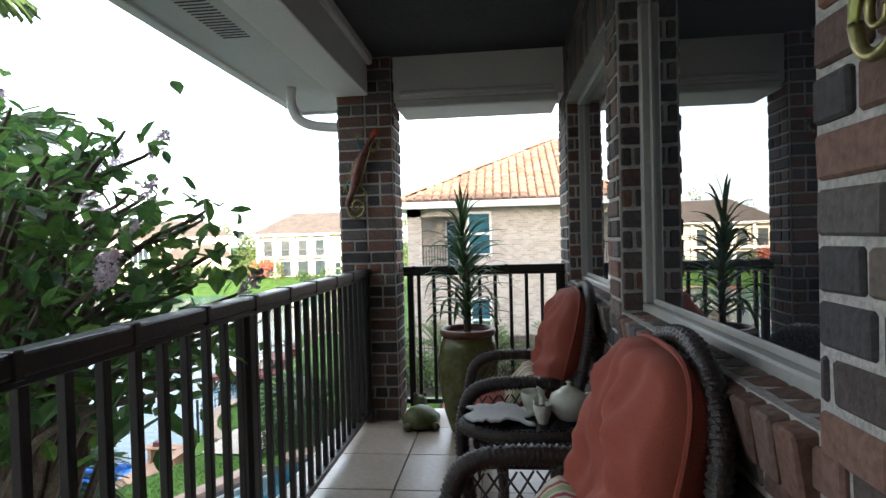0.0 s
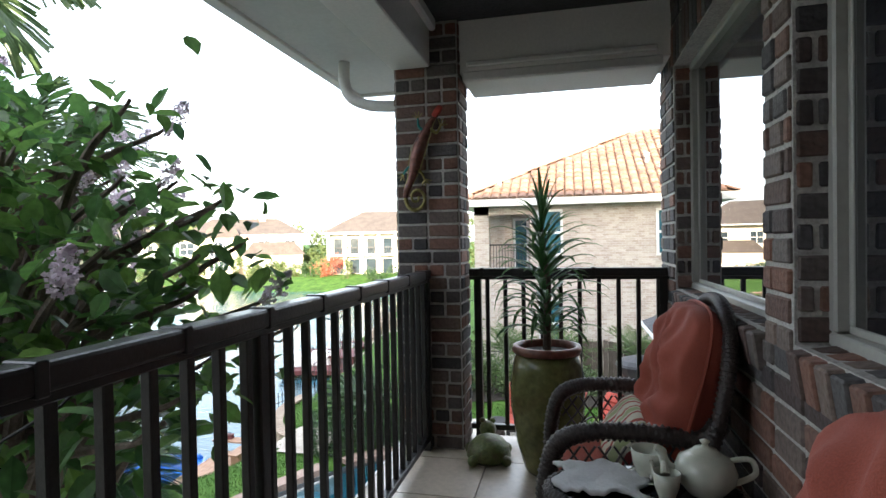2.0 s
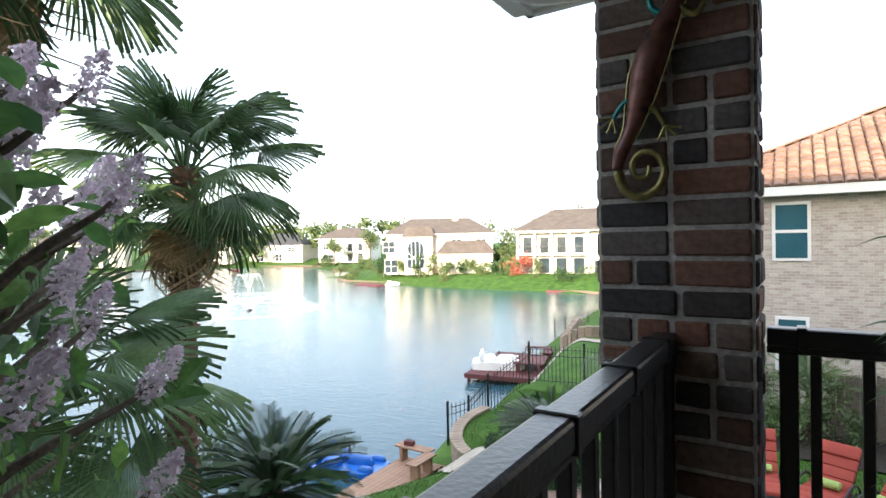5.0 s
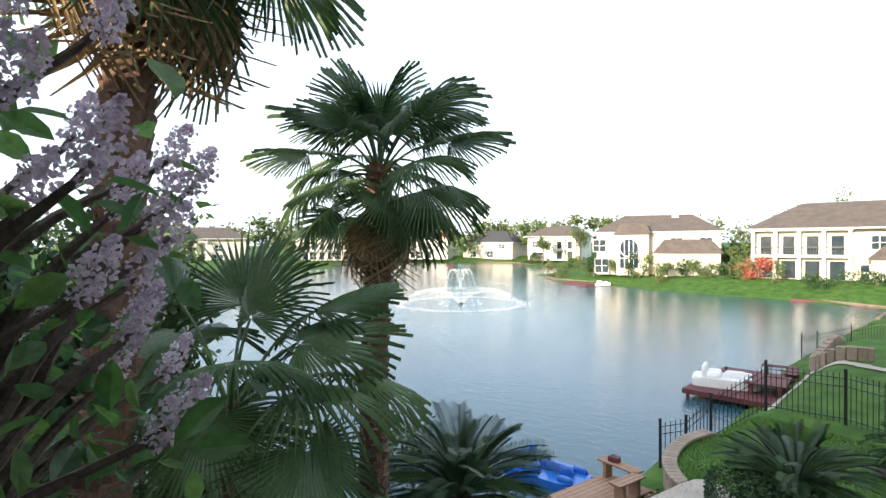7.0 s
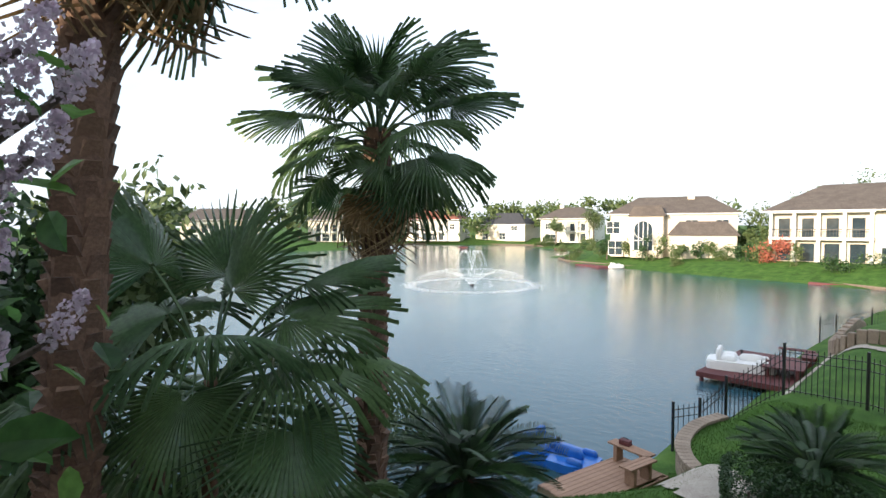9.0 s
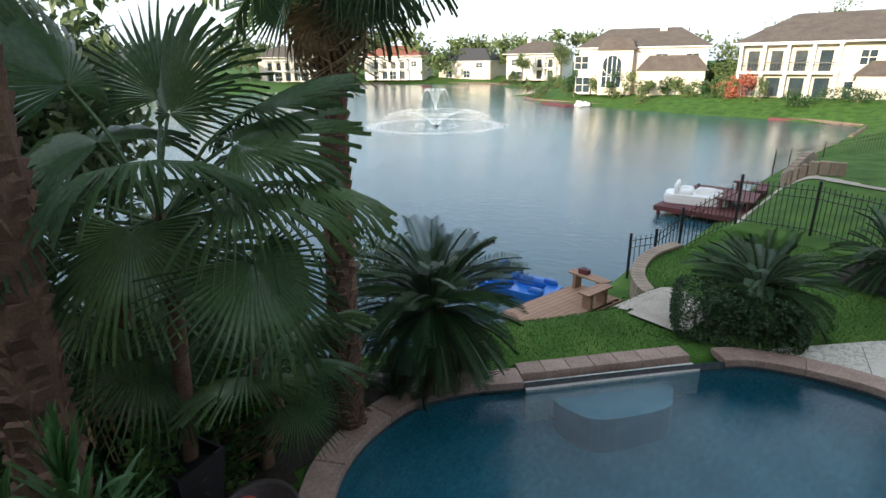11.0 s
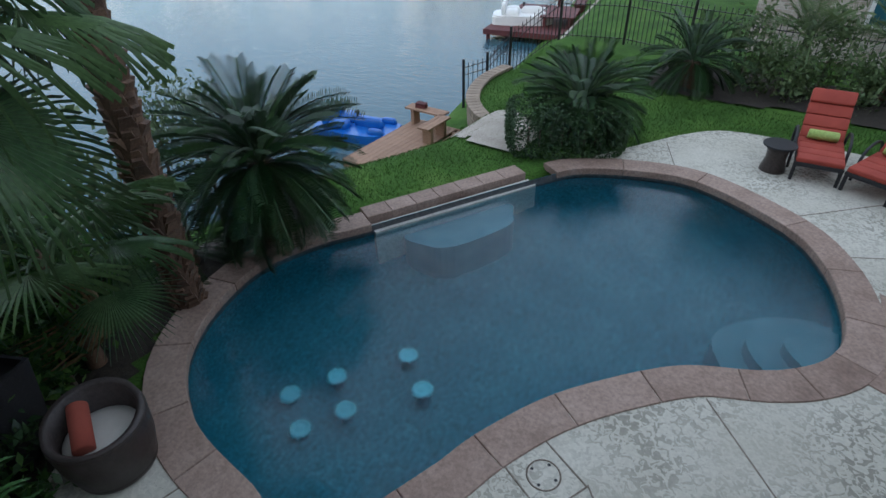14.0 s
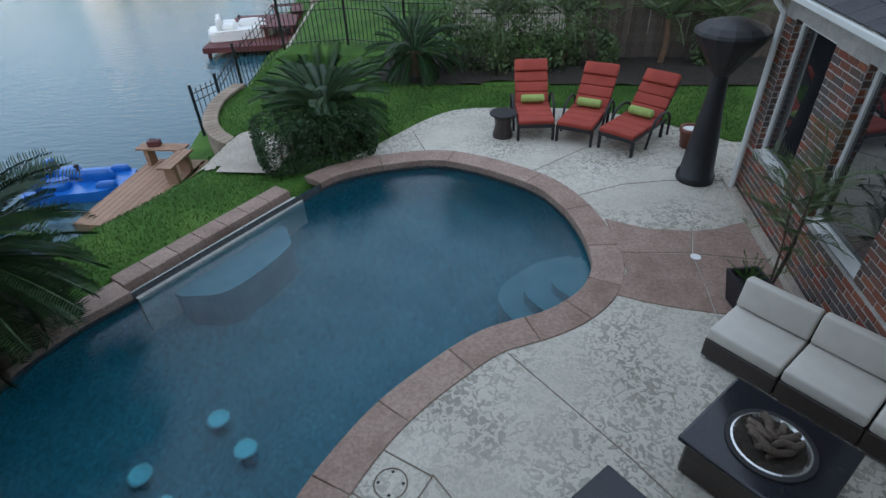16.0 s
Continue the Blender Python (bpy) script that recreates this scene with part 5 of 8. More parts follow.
def pedal_boat(at, rz, material, label, scale=1.0, covered=False):
    """Moulded pedal boat: hull with rounded rim, two seat wells and a centre hump."""
    t = thing("pedal_boat", label, "pedal boat", at, rz)
    outline = smooth_curve([(-1.1, -0.62), (0.6, -0.66), (1.15, -0.4), (1.25, 0.0), (1.15, 0.4), (0.6, 0.66), (-1.1, 0.62), (-1.2, 0.0)], 5, True)
    outline = [(x * scale, y * scale) for x, y in outline]
    bm = prism(outline, -0.15, 0.22 * scale)
    bmesh.ops.bevel(bm, geom=[e for e in bm.edges if all(v.co.z > 0 for v in e.verts)], offset=0.06, segments=2, affect="EDGES")
    part("hull", bm, material, t, smooth=False)
    for sx, sy in ((-0.45, -0.3), (-0.45, 0.3)):
        s = part("seat", pillow(0.62 * scale, 0.5 * scale, 0.34 * scale, 1.6, 8, wrinkle=0), material, t, smooth=True)
        s.matrix_basis = pose(sx * scale, sy * scale, 0.27 * scale)
        b = part("seat_back", pillow(0.2 * scale, 0.48 * scale, 0.55 * scale, 1.6, 8, wrinkle=0), material, t, smooth=True)
        b.matrix_basis = pose((sx - 0.36) * scale, sy * scale, 0.4 * scale)
    c = part("console", pillow(0.95 * scale, 0.22 * scale, 0.4 * scale, 1.6, 8, wrinkle=0), material, t, smooth=True)
    c.matrix_basis = pose(0.35 * scale, 0, 0.3 * scale)
    part("steering_knob", lathe([(0.03, 0.3 * scale), (0.03, 0.56 * scale), (0.06, 0.58 * scale), (0.05, 0.64 * scale), (0, 0.66 * scale)], 10), M_BLACKVINYL, t)
    for sy in (-0.42, 0.42):
        f = part("foot_well_ridge", pillow(0.5 * scale, 0.18 * scale, 0.26 * scale, 1.4, 8, wrinkle=0), material, t, smooth=True)
        f.matrix_basis = pose(0.75 * scale, sy * scale, 0.24 * scale)
    return t


pedal_boat((-11.35, 13.6, WATER + 0.02), 12, M_BLUE, "bright blue plastic pedal boat moored at the dock", 0.95)
pedal_boat((-12.6, 25.4, -4.66), 24, M_WHITE, "white plastic pedal boat pulled up on the red dock", 1.0)
pedal_boat((-51.0, 66.0, -4.98), 80, M_WHITE, "small white boat on the far dock", 0.9)
pedal_boat((-80.0, 98.0, -5.1), 40, M_BLUE, "small blue boat in the far cove", 1.2)

# fountain
fo = thing("fountain", "white fountain jets and ring of spray on the lake", "fountain", (-45.9, 36.6, WATER))
rngf = np.random.default_rng(5)
V, F = [], []
for k in range(9000):
    inner_jet = k % 3 == 0
    a_ = rngf.uniform(0, math.tau) if not inner_jet else rngf.integers(0, 14) * math.tau / 14 + rngf.normal(0, 0.05)
    s = rngf.uniform(0, 1)
    R, H = (2.3, 3.6) if inner_jet else (6.4 + rngf.normal(0, 0.2), 1.5)
    r = R * s
    z = 4 * H * s * (1 - s) if not inner_jet else H * (1 - (2 * s - 0.75) ** 2) if s > 0 else 0
    c = np.array([r * math.cos(a_), r * math.sin(a_), max(z, 0.02)]) + rngf.normal(0, 0.035, 3)
    L = 0.02
    b = len(V)
    V += [(c + [L, 0, 0]).tolist(), (c + [0, L, L]).tolist(), (c + [-L, 0, 0.0]).tolist(), (c + [0, -L, -L]).tolist()]
    F.append((b, b + 1, b + 2, b + 3))
for k in range(4200):
    a_ = rngf.uniform(0, math.tau)
    r = 6.4 + rngf.normal(0, 0.35)
    c = np.array([r * math.cos(a_), r * math.sin(a_), 0.02 + abs(rngf.normal(0, 0.07))])
    L = 0.045
    b = len(V)
    V += [(c + [L, 0, 0]).tolist(), (c + [0, L, L * .4]).tolist(), (c + [-L, 0, 0.0]).tolist(), (c + [0, -L, -L * .2]).tolist()]
    F.append((b, b + 1, b + 2, b + 3))
tagged(soup("spray", V, F, M_STREAM, fo), kind="stuff")
part("nozzle", lathe([(0.25, -0.2), (0.25, 0.1), (0.1, 0.2), (0, 0.2)], 12), M_BLACKVINYL, fo)

# black iron fence down to the water
def iron_fence(pts, label, h=1.25, gap=0.13):
    t = thing("fence", label, "fence", kind="structure")
    pk = mesh_of("picket", bbox(-0.008, 0.008, -0.008, 0.008, 0.05, h), M_IRON)
    po = mesh_of("post", bbox(-0.03, 0.03, -0.03, 0.03, -0.3, h + 0.12, 0.004), M_IRON)
    for p0, p1 in zip(pts, pts[1:]):
        a_, b_ = (Vector((p[0], p[1], float(land(p[0], p[1])))) for p in (p0, p1))
        a_.z, b_.z = max(a_.z, WATER - 0.1), max(b_.z, WATER - 0.1)
        n = max(2, round((b_ - a_).length / gap))
        for k in range(n):
            p = a_.lerp(b_, k / n)
            piece("post" if k == 0 else "picket", po if k == 0 else pk, t, Matrix.Translation(p))
        for z in (0.15, h - 0.32, h - 0.12):
            part("rail", tube([a_ + Vector((0, 0, z)), b_ + Vector((0, 0, z))], 0.014, 4), M_IRON, t)
    piece("post", po, t, Matrix.Translation(b_))
    return t


iron_fence([(-9.7, 16.25), (-9.09, 16.5), (-8.81, 17.25), (-7.75, 18.05), (-6.0, 18.2), (-4.3, 17.6), (-2.0, 17.3), (0.9, 17.3)], "black iron picket fence running down to the lake")
iron_fence([(-13.6, 35.2), (-13.1, 35.8), (-12.2, 37.8), (-8.0, 38.6), (0.0, 39.0)], "black iron picket fence across the next lawn")
wf = thing("fence", "weathered grey wooden board fence", "fence", (0, 0, 0), kind="structure")
bd = mesh_of("board", bbox(-0.068, 0.068, -0.012, 0.012, 0, 1.45, 0.003), M_FENCEWOOD)
for k in range(48):
    piece("board", bd, wf, pose(0.05 + k * 0.142, 16.9, -3.25 + random.uniform(-0.02, 0.03), 0, random.uniform(-.6, .6), 0))
for z in (-2.9, -2.1):
    part("rail", bbox(0.0, 6.9, 16.925, 16.965, z, z + 0.09), M_FENCEWOOD, wf)

# curved retaining wall of tan blocks with a concrete path
rw = thing("retaining_wall", "curved low retaining wall of tan stone blocks", "wall", kind="structure")
curve = smooth_curve([(-6.5, 12.75), (-7.15, 13.0), (-7.75, 13.6), (-8.15, 14.4), (-8.35, 15.3), (-8.3, 16.2)], 5)
for c in range(3):
    for k, (a_, b_) in enumerate(zip(curve, curve[1:])):
        p, q = Vector((*a_, 0)), Vector((*b_, 0))
        if c % 2:
            p, q = p.lerp(q, 0.5), q + (q - p) * 0.5
        w_ = (q - p).length
        m_ = (p + q) / 2
        base_z = -4.12
        ob = piece("block", mesh_of("block", bbox(-w_ / 2 + .004, w_ / 2 - .004, -0.13, 0.13, 0, 0.152, 0.012), M_STONEW), rw, pose(m_.x, m_.y, base_z + c * 0.16, 0, 0, math.degrees(math.atan2((q - p).y, (q - p).x))))
for k, (a_, b_) in enumerate(zip(curve, curve[1:])):
    p, q = Vector((*a_, 0)), Vector((*b_, 0))
    w_ = (q - p).length
    m_ = (p + q) / 2
    piece("cap", mesh_of("cap", bbox(-w_ / 2 + .003, w_ / 2 - .003, -0.16, 0.16, 0, 0.06, 0.01), M_STONEW), rw, pose(m_.x, m_.y, -3.64, 0, 0, math.degrees(math.atan2((q - p).y, (q - p).x))))
terrace = [(x + 0.05, y) for x, y in curve] + [(-6.5, 17.2), (-4.6, 15.5), (-4.8, 13.4), (-5.6, 12.8)]
tg = part("ground", prism(terrace[::-1], -4.6, -3.68), M_GRASS)
tagged(tg, "raised lawn held by the retaining wall", "lawn", kind="structure")
pth = thing("path", "pale concrete garden path stepping down beside the wall", "path", kind="structure")
for k, pts in enumerate(([(-5.3, 11.0), (-5.3, 11.7), (-5.75, 12.35), (-6.25, 11.9), (-6.15, 10.95)], [(-6.28, 11.1), (-6.3, 11.9), (-5.85, 12.45), (-6.6, 12.6), (-7.15, 12.2), (-6.9, 11.4)])):
    drape("slab", pts, 0.05 - 0.02 * k, 0.1, M_PATH, pth)
for k, pts in enumerate(([(-9.0, 17.9), (-8.9, 20.5), (-9.5, 23.6), (-10.0, 26.0), (-9.7, 26.9), (-8.9, 27.3), (-9.1, 27.7), (-10.1, 27.2), (-10.4, 26.2), (-9.9, 23.8), (-9.3, 20.7), (-9.35, 18.0)], [(-9.4, 25.6), (-7.2, 25.2), (-5, 25.4), (-5, 25.8), (-7.0, 25.6), (-9.2, 26.1)])):
    drape("slab", pts, 0.04, 0.15, M_PATH, pth)
rw2 = thing("retaining_wall", "curved tan block wall round the next lawn", "wall", kind="structure")
curve2 = smooth_curve([(-8.0, 27.0), (-9.37, 26.7), (-10.1, 27.4), (-10.45, 28.6), (-10.9, 31.5), (-11.1, 33.2)], 5)
for k, (a_, b_) in enumerate(zip(curve2, curve2[1:])):
    p, q = Vector((*a_, 0)), Vector((*b_, 0))
    w_ = (q - p).length
    m_ = (p + q) / 2
    piece("block", mesh_of("block", bbox(-w_ / 2 + .004, w_ / 2 - .004, -0.15, 0.15, -0.4, 0.5, 0.02), M_STONEW), rw2, pose(m_.x, m_.y, float(land(m_.x, m_.y)), 0, 0, math.degrees(math.atan2((q - p).y, (q - p).x))))

# low bulkhead that holds the far lawns
edge_m = mat("weathered_bulkhead_timber", [(0.1, 0.075, 0.055), (0.2, 0.155, 0.115)], 0.9, 2, 6, 0.3, 20)
bulk = part("trim", tube([(x, y, WATER + 0.14) for x, y in SHORE[13:26]], 0.2, 6), edge_m)
tagged(bulk, "weathered brown timber edging along the far lake bank", "bank edging", kind="structure")

# ---- plants ----
def fan_leaf(n, R, droop, fold, seed, split=0.55):
    """Costapalmate leaf in its own frame: hub at the origin, pointing to +x; n pleated segments with drooping, frayed tips."""
    rng = np.random.default_rng(seed)
    V, F = [], []
    for i in range(n):
        a0 = radians(-112 + 224 * i / n)
        a1 = radians(-112 + 224 * (i + 1) / n)
        am = (a0 + a1) / 2
        L = R * (0.8 + 0.2 * math.cos(am)) * rng.uniform(0.9, 1.06)
        dz = droop * rng.uniform(0.7, 1.5)
        rows = []
        for s in (0.04, 0.3, split, 0.78, 1.0):
            half = (a1 - a0) / 2 * (1 if s <= split else (1 - (s - split) / (1 - split)) * 0.62 + 0.02)
            zc = 0.1 * R * s * math.cos(am) - dz * R * max(0, s - 0.35) ** 2 - 0.1 * R * abs(math.sin(am)) * s
            r = L * s * (1 - 0.12 * dz * max(0, s - 0.5))
            lo = [r * math.cos(am - half), r * math.sin(am - half), zc - fold * s * 0.25]
            mi = [r * math.cos(am) * 1.01, r * math.sin(am) * 1.01, zc + fold * s * 0.25]
            hi_ = [r * math.cos(am + half), r * math.sin(am + half), zc - fold * s * 0.25]
            rows.append((lo, mi, hi_))
        b = len(V)
        for r3 in rows:
            V.extend(r3)
        for k in range(len(rows) - 1):
            for c in (0, 1):
                F.append((b + 3 * k + c, b + 3 * k + c + 1, b + 3 * k + 4 + c, b + 3 * k + 3 + c))
    me = bpy.data.meshes.new("frond")
    me.from_pydata(V, [], F)
    return me


FAN = []
for sd in range(4):
    me = fan_leaf(44, 0.62, (0.3, 0.5, 0.75, 0.45)[sd], 0.045, sd, 0.5)
    me.materials.append(M_PALM)
    FAN.append(me)
FAN_DRY = fan_leaf(26, 0.55, 1.8, 0.05, 9)
FAN_DRY.materials.append(M_DEAD)


def petiole(a, b, r=0.012):
    a, b = Vector(a), Vector(b)
    mid = (a + b) / 2 + Vector((0, 0, 0.12 * (b - a).length))
    return tube(smooth_curve([a, mid, b], 4), [r * 1.5 - r * 0.6 * k / 8 for k in range(9)], 5)


def fan_palm(at, height, trunk_r, fronds, reach, scale, label, seed=0, lean=(0, 0), dry=6, elev=(-50, 75), boots=True):
    """Fan palm: tapered trunk with old leaf bases, petioles and pleated fan leaves."""
    rng = random.Random(seed)
    t = thing("palm_tree", label, "palm tree", at)
    path = smooth_curve([(0, 0, -0.3), (lean[0] * 0.3, lean[1] * 0.3, height * 0.4), (lean[0], lean[1], height)], 10)
    part("trunk", tube(path, [trunk_r * (1.2 - 0.35 * k / len(path)) for k in range(len(path))], 14), M_BARK, t, smooth=True)
    if boots:
        bt = bmesh.new()
        for p, zz in (((0, 0, 0), 0),):
            vs = [bt.verts.new(v) for v in ((-0.07, 0, 0), (0.07, 0, 0), (0.045, -0.05, 0.1), (-0.045, -0.05, 0.1), (-0.05, 0.02, 0.11), (0.05, 0.02, 0.11))]
            for q in ((0, 1, 2, 3), (3, 2, 5, 4), (0, 3, 4), (1, 5, 2)):
                bt.faces.new([vs[i] for i in q])
        bme = mesh_of("leaf_base", bt, M_BARK)
        n = int(height / 0.085)
        for k in range(n):
            f = k / n
            i = min(int(f * (len(path) - 1)), len(path) - 2)
            c = Vector(path[i]).lerp(Vector(path[i + 1]), f * (len(path) - 1) - i)
            r = trunk_r * (1.2 - 0.35 * f) * 0.94
            for j in range(6):
                aa = k * 1.0 + j * math.tau / 6 + rng.uniform(-.2, .2)
                sc = rng.uniform(0.8, 1.3) * trunk_r / 0.17
                piece("leaf_base", bme, t, Matrix.Translation((c.x + r * math.cos(aa), c.y + r * math.sin(aa), c.z)) @ pose(0, 0, 0, rng.uniform(-14, 6), 0, math.degrees(aa) + 90) @ Matrix.Scale(sc, 4))
    top = Vector(path[-1])
    for k in range(fronds + dry):
        isdry = k >= fronds
        az = k * 137.5 + rng.uniform(-20, 20)
        el = rng.uniform(-85, -60) if isdry else elev[0] + (elev[1] - elev[0]) * ((k + 0.5) / fronds) + rng.uniform(-8, 8)
        d = reach * (rng.uniform(0.8, 1.15) if el < 55 else 0.7)
        a_, e_ = radians(az), radians(el)
        tip = top + Vector((math.cos(a_) * math.cos(e_), math.sin(a_) * math.cos(e_), math.sin(e_))) * d
        fr = part("frond", petiole(top - Vector((0, 0, 0.1)), tip), M_DEAD if isdry else M_PALM, t)
        tilt = el * 0.9 - 10
        piece("fan", FAN_DRY if isdry else FAN[rng.randrange(4)], fr, Matrix.Translation(tip) @ pose(0, 0, 0, 0, -tilt, az) @ pose(0, 0, 0, rng.uniform(-25, 25), 0, 0) @ Matrix.Scale(scale * rng.uniform(0.85, 1.15), 4))
    return t


fan_palm((-5.15, 2.82, -3.3), 7.4, 0.16, 24, 1.0, 1.5, "tall fan palm with a rough brown trunk and hanging fronds", 3, (-0.05, 0.46), dry=7, elev=(-64, 62))
fan_palm((-6.55, 5.66, -3.4), 5.55, 0.15, 30, 0.78, 1.15, "fan palm with a dark fibrous trunk and dense crown", 7, (0.1, 0.1), dry=4, elev=(-58, 78))
fan_palm((-6.5, 4.6, -3.35), 1.5, 0.08, 11, 0.6, 1.1, "low fan palm in the shaded planting bed", 15, (0.1, 0.0), dry=1, elev=(-25, 60), boots=False)
young = thing("palm_tree", "young fan palm with broad pleated green leaves on slender stalks", "palm tree", (-6.2, 3.75, -3.3))
hub = Vector((0.8, 0.08, 3.32))
stem = smooth_curve([(0, 0, -0.2), (0.25, 0.08, 1.4), (0.6, 0.1, 2.6), tuple(hub)], 6)
part("trunk", tube(stem, [0.085 - 0.002 * k for k in range(len(stem))], 10), M_BARK, young, smooth=True)
for az, el, reach, tilt, roll, sc in ((147, 62, 0.75, 55, 5, 1.5), (205, 42, 0.6, 0, -15, 1.5), (72, 40, 0.62, 8, 15, 1.5), (50, 12, 0.5, -8, 0, 1.45), (-40, -2, 0.3, -62, 0, 1.4), (28, -16, 0.72, -55, 8, 1.45),
                                      (-100, 10, 0.7, -25, -10, 1.4), (180, 8, 0.7, -20, 0, 1.4), (110, 20, 0.8, -8, 0, 1.4), (-10, 40, 0.6, 5, 0, 1.25), (240, -15, 0.8, -40, 0, 1.3), (100, 75, 0.6, 70, 0, 1.2), (85, 5, 0.9, -20, 0, 1.4), (100, 40, 0.9, 15, -10, 1.4), (228, 62, 0.85, 55, 0, 1.5)):
    a_, e_ = radians(az), radians(el)
    tip = hub + Vector((math.cos(a_) * math.cos(e_), math.sin(a_) * math.cos(e_), math.sin(e_))) * reach * 1.12
    fr = part("frond", petiole(hub - Vector((0, 0, 0.08)), tip), M_PALM, young)
    piece("fan", FAN[int(az) % 4], fr, Matrix.Translation(tip) @ pose(0, 0, 0, 0, -tilt, az) @ pose(0, 0, 0, roll, 0, 0) @ Matrix.Scale(sc * 0.98, 4))
fan_palm((-7.0, 3.6, -3.5), 2.4, 0.08, 12, 0.7, 1.3, "low fan palm in the shaded planting bed", 17, (0.1, 0.0), dry=1, elev=(-30, 65), boots=False)
fan_palm((-8.4, 1.5, -3.9), 3.6, 0.1, 15, 0.7, 1.2, "fan palm standing at the edge of the shaded bed", 19, (0.1, 0.0), dry=1, elev=(-40, 65), boots=False)


def pinnate(L, n, w, droop, seed, material=None):
    """Feather leaf along +x: arching midrib and two rows of stiff leaflets."""
    rng = np.random.default_rng(seed)
    V, F = [], []

    def rib(s):
        return np.array([L * s * (1 - 0.12 * s), 0, L * (0.34 * s - droop * s * s)])
    for k in range(10):
        a, b = rib(k / 10), rib((k + 1) / 10)
        i = len(V)
        V += [(a + [0, -.008, 0]).tolist(), (a + [0, .008, 0]).tolist(), (b + [0, .006, 0]).tolist(), (b + [0, -.006, 0]).tolist()]
        F.append((i, i + 1, i + 2, i + 3))
    for k in range(n):
        s = 0.12 + 0.88 * k / n
        p = rib(s)
        ln = w * math.sin(math.pi * min(1, 0.18 + 0.82 * (1 - s) ** 0.7)) * rng.uniform(0.9, 1.1) + 0.03
        for sd in (1, -1):
            d = np.array([0.55, sd * 0.8, 0.22 + rng.uniform(-.06, .06)])
            d /= np.linalg.norm(d)
            c = np.array([0.0075, 0, 0])
            i = len(V)
            V += [(p - c * 0.5).tolist(), (p + c * 0.5).tolist(), (p + d * ln * 0.6 + c * 0.45 + [0, 0, 0.004]).tolist(), (p + d * ln + [0, 0, -0.1 * ln]).tolist(), (p + d * ln * 0.6 - c * 0.45).tolist()]
            F.append((i, i + 1, i + 2, i + 3, i + 4))
    me = bpy.data.meshes.new("frond")
    me.from_pydata(V, [], F)
    me.materials.append(material or M_SAGO)
    return me


FEATHER = [pinnate(0.8, 30, 0.24, d, 40 + i, M_SHRUB) for i, d in enumerate((0.35, 0.55, 0.8))]
SAGO = [pinnate(1.15, 54, 0.135, d, i) for i, d in enumerate((0.3, 0.5, 0.75))]


def sago(at, trunk, fronds, scale, label, seed):
    rng = random.Random(seed)
    t = thing("sago_palm", label, "sago palm", at)
    part("trunk", lathe([(0.0, -0.3), (0.17, -0.3), (0.19, trunk * 0.5), (0.16, trunk), (0.0, trunk + 0.05)], 12), M_BARK, t, smooth=True)
    for k in range(fronds):
        el = -45 + 125 * (k + 0.5) / fronds + rng.uniform(-7, 7)
        piece("frond", SAGO[rng.randrange(3)], t, pose(0, 0, trunk, 0, 0, k * 137.5 + rng.uniform(-15, 15)) @ pose(0.05, 0, 0, 0, -el + 12, 0) @ pose(0, 0, 0, rng.uniform(-15, 15), 0, 0) @ Matrix.Scale(scale * rng.uniform(0.85, 1.1), 4))
    return t


sago((-6.7, 7.1, -3.3), 1.15, 165, 1.12, "large sago palm leaning over the pool coping", 1)
sago((-4.72, 12.25, -3.3), 0.65, 130, 1.02, "sago palm with stiff feathery fronds above a clipped hedge", 2)
sago((-3.75, 15.7, -3.3), 0.6, 80, 1.0, "sago palm by the back fence", 3)
sago((-7.3, 6.1, -3.4), 0.3, 30, 0.9, "low sago palm in the shaded bed", 4)


def strap_leaf(L, w, bend, seed):
    V, F = [], []
    n = 7
    for k in range(n + 1):
        s = k / n
        x, z = L * (s - 0.25 * bend * s * s), L * (0.9 * s - bend * s * s * 0.95)
        h = w * (0.55 + 0.9 * s) * (1 - s ** 3) / 1.1 + 0.0012
        V += [(x, -h / 2, z + h * 0.18), (x, 0, z), (x, h / 2, z + h * 0.18)]
    for k in range(n):
        for c in (0, 1):
            F.append((3 * k + c, 3 * k + c + 1, 3 * k + 4 + c, 3 * k + 3 + c))
    me = bpy.data.meshes.new("leaf")
    me.from_pydata(V, [], F)
    me.materials.append(M_LEAF)
    return me


STRAP = [strap_leaf(0.42, 0.04, b, i) for i, b in enumerate((0.35, 0.7, 1.05, 1.35))]


def strap_rosette(parent, base, top, leaves, scale, seed, upright=False):
    """Spiral of strap leaves along a stem from base to top."""
    rng = random.Random(seed)
    b, tp = Vector(base), Vector(top)
    for k in range(leaves):
        f = (k + 0.5) / leaves
        p = b.lerp(tp, f)
        up = 5 + 70 * f ** 1.6 if upright else 8 + 62 * f ** 5
        kind = rng.choice((0, 1)) if f > 0.9 or upright else rng.choice((1, 1, 1, 2))
        piece("leaf", STRAP[kind], parent, Matrix.Translation(p) @ pose(0, 0, 0, 0, 0, k * 137.5 + rng.uniform(-15, 15)) @ pose(0, 0, 0, 0, -up + 14 + rng.uniform(-12, 12), rng.uniform(-8, 8)) @ Matrix.Scale(scale * rng.uniform(0.75, 1.15) * (1 if f < 0.8 else 0.8), 4))


